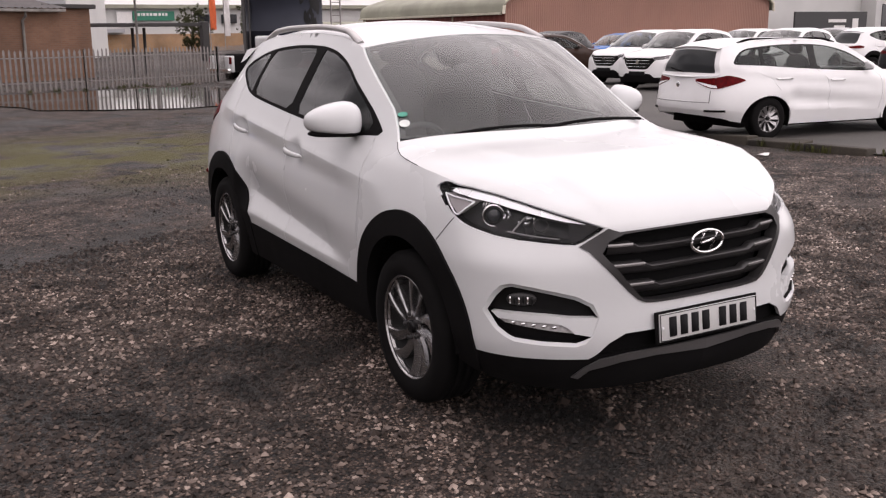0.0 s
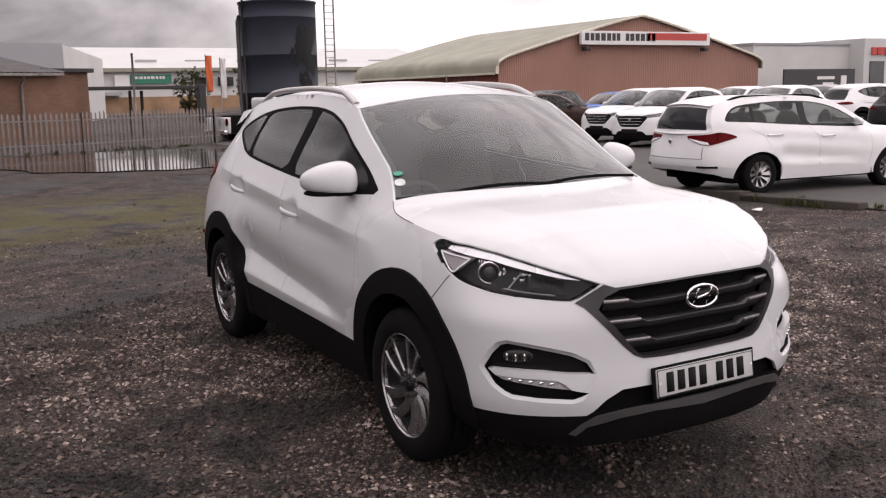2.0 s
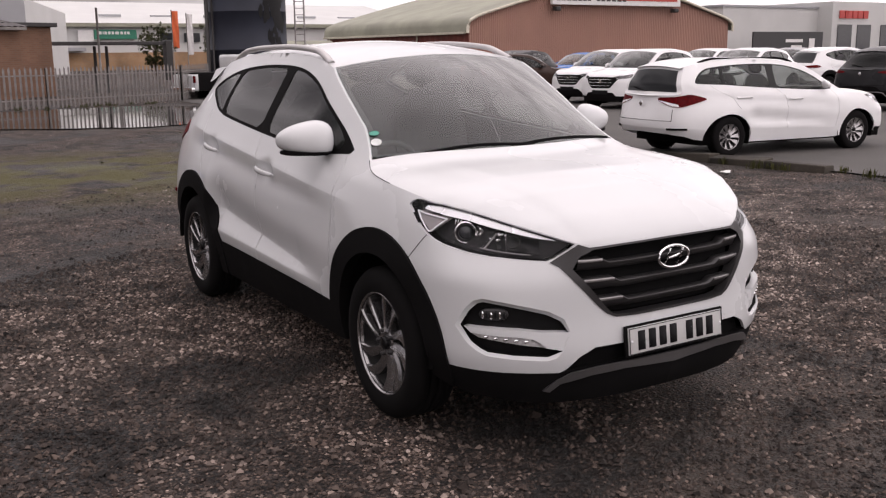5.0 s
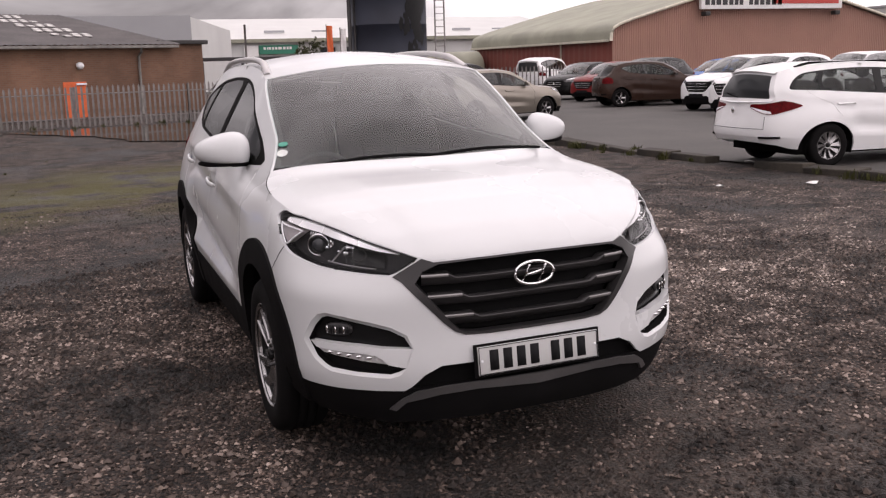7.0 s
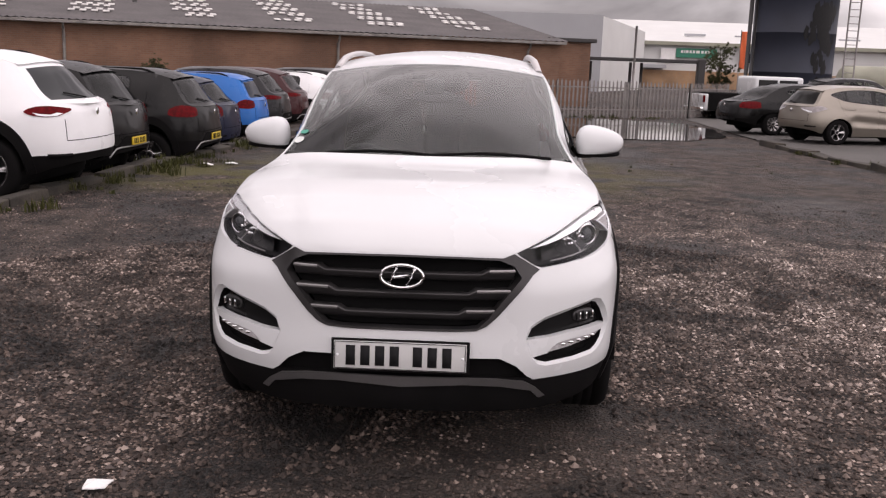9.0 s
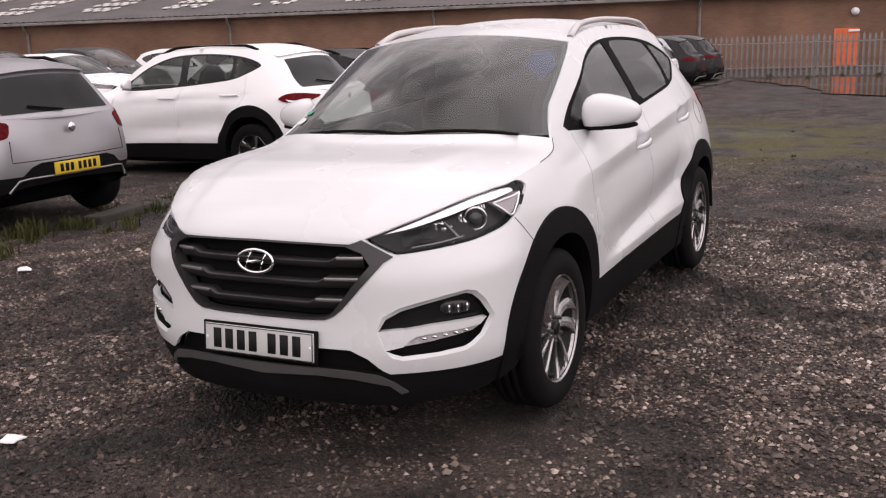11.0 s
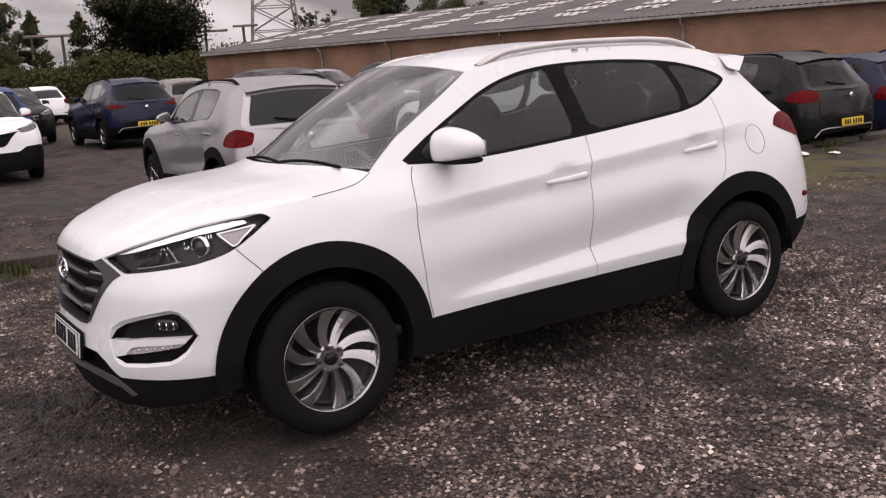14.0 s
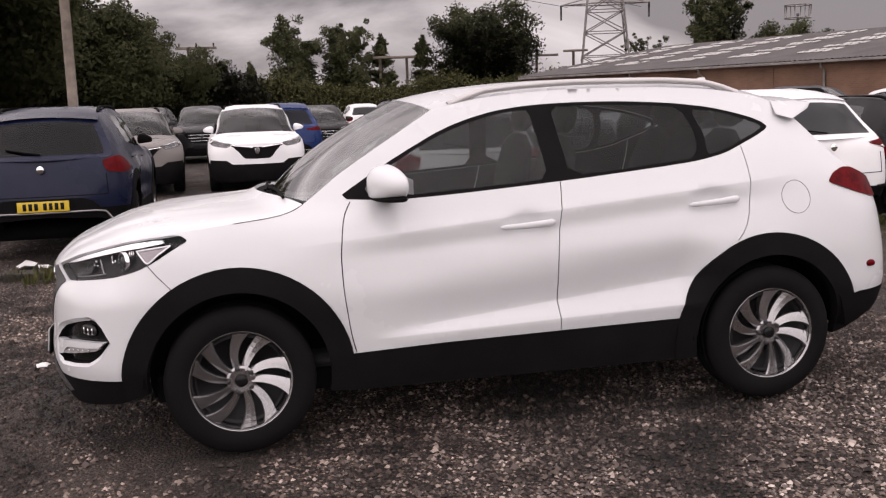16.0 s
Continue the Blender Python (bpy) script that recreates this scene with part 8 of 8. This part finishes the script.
def weeds():
    """Tufts of grass and weeds along the kerbs."""
    rng = np.random.default_rng(12)
    vs, fs, n = [], [], 0
    spots = []
    for pts, k, sp in (([(-4.6, -5.5), (-4.6, 3.6), (-4.4, 8.0), (-4.1, 13.0)], 110, 0.26), ([(7.0, 15.3), (7.4, 10.2), (7.5, 7.2), (8.0, 4.2), (8.4, 1.5)], 40, 0.2), ([(-4.7, -1.2), (-4.7, -0.2)], 10, 0.22), ([(-3.0, 25.7), (6.5, 28.3)], 34, 0.25), ([(-4.6, 7.2), (-4.3, 8.4)], 12, 0.2)):
        p = line(pts, 200)
        for _ in range(k):
            c = p[rng.integers(0, 200)] + rng.normal(size=2) * sp
            spots.append((c, rng.uniform(0.04, 0.15)))
    for k in range(9):
        spots.append((np.array((-4.72, 0.0 + 0.13 * k)) + rng.normal(size=2) * 0.08, rng.uniform(0.12, 0.22)))
    for _ in range(26):
        a = rng.uniform(0, 2 * math.pi)
        r = rng.uniform(0, 1) ** 0.5
        spots.append((np.array((0.8 + 4.6 * r * math.cos(a), 11.5 + 4.4 * r * math.sin(a))), rng.uniform(0.015, 0.035)))
    for c, h in spots:
        for _ in range(int(16 + 120 * h)):
            a, lean = rng.uniform(0, 2 * math.pi), rng.uniform(0.1, 0.7)
            b = c + rng.normal(size=2) * h * 0.4
            d = np.array((math.cos(a), math.sin(a)))
            w = np.array((-d[1], d[0])) * 0.004 * (1 + 4 * h)
            l = h * rng.uniform(0.5, 1.2)
            m = b + d * l * lean * 0.4
            e = b + d * l * lean
            vs += [(*(b - w), 0), (*(b + w), 0), (*(m + w), l * 0.6), (*(m - w), l * 0.6), (*e, l * (1.05 - 0.3 * lean))]
            fs += [(n, n + 1, n + 2, n + 3), (n + 3, n + 2, n + 4)]
            n += 5
    tagged(part("weeds", vs, fs, M_LEAF_WEED, None, "tufts of grass and weeds along the kerbs", False), category="weeds", kind="stuff")


def pylon():
    p = empty("pylon", "steel lattice electricity pylon on the skyline", "pylon", at=pose(-78.2, 32.6, 0, 0, 0, -20))
    half = lambda z: 2.5 - 1.75 * min(z, 18) / 18
    levels = [0, 2.6, 5.0, 7.1, 9.0, 10.8, 12.6, 14.4, 16.2, 18, 20, 22, 24, 26]
    for sx in (1, -1):
        for sy in (1, -1):
            part("leg", *tube([(sx * half(z), sy * half(z), z) for z in levels], 0.09, 4), M_GALV, p, "", False)
    for a, b in zip(levels[:-1], levels[1:]):
        for axis in (0, 1):
            for s in (1, -1):
                for d in (1, -1):
                    q = [(d * half(a), s * half(a), a), (-d * half(b), s * half(b), b)]
                    q = [(y, x, z) for x, y, z in q] if axis else q
                    part("brace", *tube(q, 0.05, 4), M_GALV, p, "", False)
        part("ring", *tube([(half(b), half(b), b), (-half(b), half(b), b), (-half(b), -half(b), b), (half(b), -half(b), b)], 0.045, 4, True), M_GALV, p, "", False)
    for z, w in ((9.6, 3.9), (14.4, 4.6), (19.0, 3.6)):
        for s in (1, -1):
            part("arm", *join(tube([(0, 0, z + 0.9), (0, s * w, z)], 0.05, 4), tube([(half(z), 0, z), (0, s * w, z)], 0.06, 4), tube([(-half(z), 0, z), (0, s * w, z)], 0.06, 4)), M_GALV, p, "", False)
            part("insulator", *tube([(0, s * w, z), (0, s * w, z - 1.3)], 0.09, 6), M_DARKPIPE, p)


def poles():
    p = empty("utility_pole", "tall weathered timber utility pole", "pole", at=pose(-24.3, -5.55, 0))
    part("shaft", *tube([(0, 0, -0.2), (0.03, 0.02, 5), (0.05, 0, 9.5)], (0.15, 0.135, 0.115), 10), M_WOOD, p)
    part("stay_plate", *box(-0.17, -0.12, -0.07, 0.07, 1.2, 1.45, 0.01), M_GALV, p)
    h = empty("pole_pair", "pair of timber poles with a cross arm", "pole", at=pose(-85.0, -3.4, 0))
    for y in (-0.72, 0.72):
        part("shaft", *tube([(0, y, 0), (0, y, 6.9)], (0.16, 0.14), 8), M_WOOD, h)
    part("cross_arm", *box(-0.1, 0.1, -1.75, 1.75, 6.7, 6.93, 0.01), M_WOOD, h)
    for y in (-1.5, 0, 1.5):
        part("insulator", *tube([(0, y, 6.9), (0, y, 7.25)], 0.07, 6), M_DARKPIPE, h)
    g = empty("substation_gantry", "dark steel substation gantry among the trees", "gantry")
    for x, y in ((-82.6, 12.7), (-82.3, 15.1), (-78.5, 26.2), (-77.2, 29.2)):
        part("post", *tube([(x, y, 0), (x, y, 5.4)], 0.13, 6), M_WOOD, g)
    part("beam", *tube([(-82.7, 12.0, 5.5), (-82.2, 15.8, 5.5)], 0.14, 6), M_WOOD, g)
    part("beam", *tube([(-78.7, 25.4, 5.2), (-77.8, 28.0, 5.2)], 0.12, 6), M_WOOD, g)
    part("beam", *tube([(-77.6, 28.4, 5.5), (-76.8, 30.4, 5.5)], 0.12, 6), M_WOOD, g)
    m = empty("radio_mast", "small frame mast above the trees", "mast", at=pose(-72.0, 48.0, 0))
    part("shaft", *tube([(0, 0, 0), (0, 0, 8.0)], 0.12, 6), M_GALV, m)
    for z in (7.6, 8.7):
        part("ring", *tube([(1.1 * math.cos(a), 1.1 * math.sin(a), z) for a in np.linspace(0, 2 * math.pi, 16, endpoint=False)], 0.06, 5, True), M_GALV, m)
    for a in np.linspace(0, 2 * math.pi, 8, endpoint=False):
        part("upright", *tube([(1.1 * math.cos(a), 1.1 * math.sin(a), 7.6), (1.1 * math.cos(a), 1.1 * math.sin(a), 8.7)], 0.05, 5), M_GALV, m)
    c = empty("overhead_cables", "thin overhead cables across the sky", "cable")
    for k, (y0, y1, z0, z1) in enumerate(((29.0, -60.0, 9.3, 26.0), (36.0, -54.0, 9.3, 28.0), (32.6, -57.0, 18.0, 34.0))):
        t = np.linspace(0, 1, 30)
        pts = np.c_[-78 + 30 * t, y0 + (y1 - y0) * t, z0 + (z1 - z0) * t - 6 * t * (1 - t)]
        part("cable", *tube(pts, 0.022, 4), M_DARKPIPE, c)


def litter():
    rng = random.Random(8)
    for x, y, s in ((-1.10, -2.56, 0.05), (-5.45, -3.45, 0.13), (-5.25, -3.25, 0.08), (-3.9, 8.2, 0.12), (-3.6, 8.5, 0.09), (5.9, 4.3, 0.05), (7.0, 3.9, 0.07), (-3.7, -0.3, 0.06), (8.0, 6.3, 0.08), (5.2, -0.2, 0.04)):
        n = 9
        r = [s * rng.uniform(0.6, 1.1) for _ in range(n)]
        v = [(x + r[i] * math.cos(2 * math.pi * i / n) * 1.3, y + r[i] * math.sin(2 * math.pi * i / n), 0.012 + rng.uniform(0, 0.35) * s) for i in range(n)] + [(x, y, 0.02 + 0.3 * s)]
        v += [(a, b, c - 0.004) for a, b, c in v]
        f = [(i, (i + 1) % n, n) for i in range(n)] + [(n + 1 + (i + 1) % n, n + 1 + i, 2 * n + 1) for i in range(n)]
        tagged(part("litter", v, f, M_SIGN_W, None, "crumpled scrap of white paper on the gravel", False), category="litter", group="litter")


plant()
shrub = make_tree("shrub", "leggy shrub growing against the brick wall", 8.0, 5.0, 61, False, True)
shrub.matrix_basis = pose(-12.1, 29.0, -0.1) @ Matrix.Scale(0.19, 4)
tagged(shrub, "leggy shrub growing against the brick wall", "shrub")
hedge("hedge", [(-58, -24), (-64, -12), (-72, -4), (-76, 0)], 5.2, 3.4, 70000, 3, "tall dark hedge of trees and brambles", M_LEAF_DARK, 0.18)
hedge("hedge", [(-77, -4), (-79, 8), (-77, 20), (-72, 30)], 3.6, 2.4, 60000, 6, "long rough green hedge behind the far row", M_HEDGE, 0.162)
weeds()
pylon()
poles()
litter()
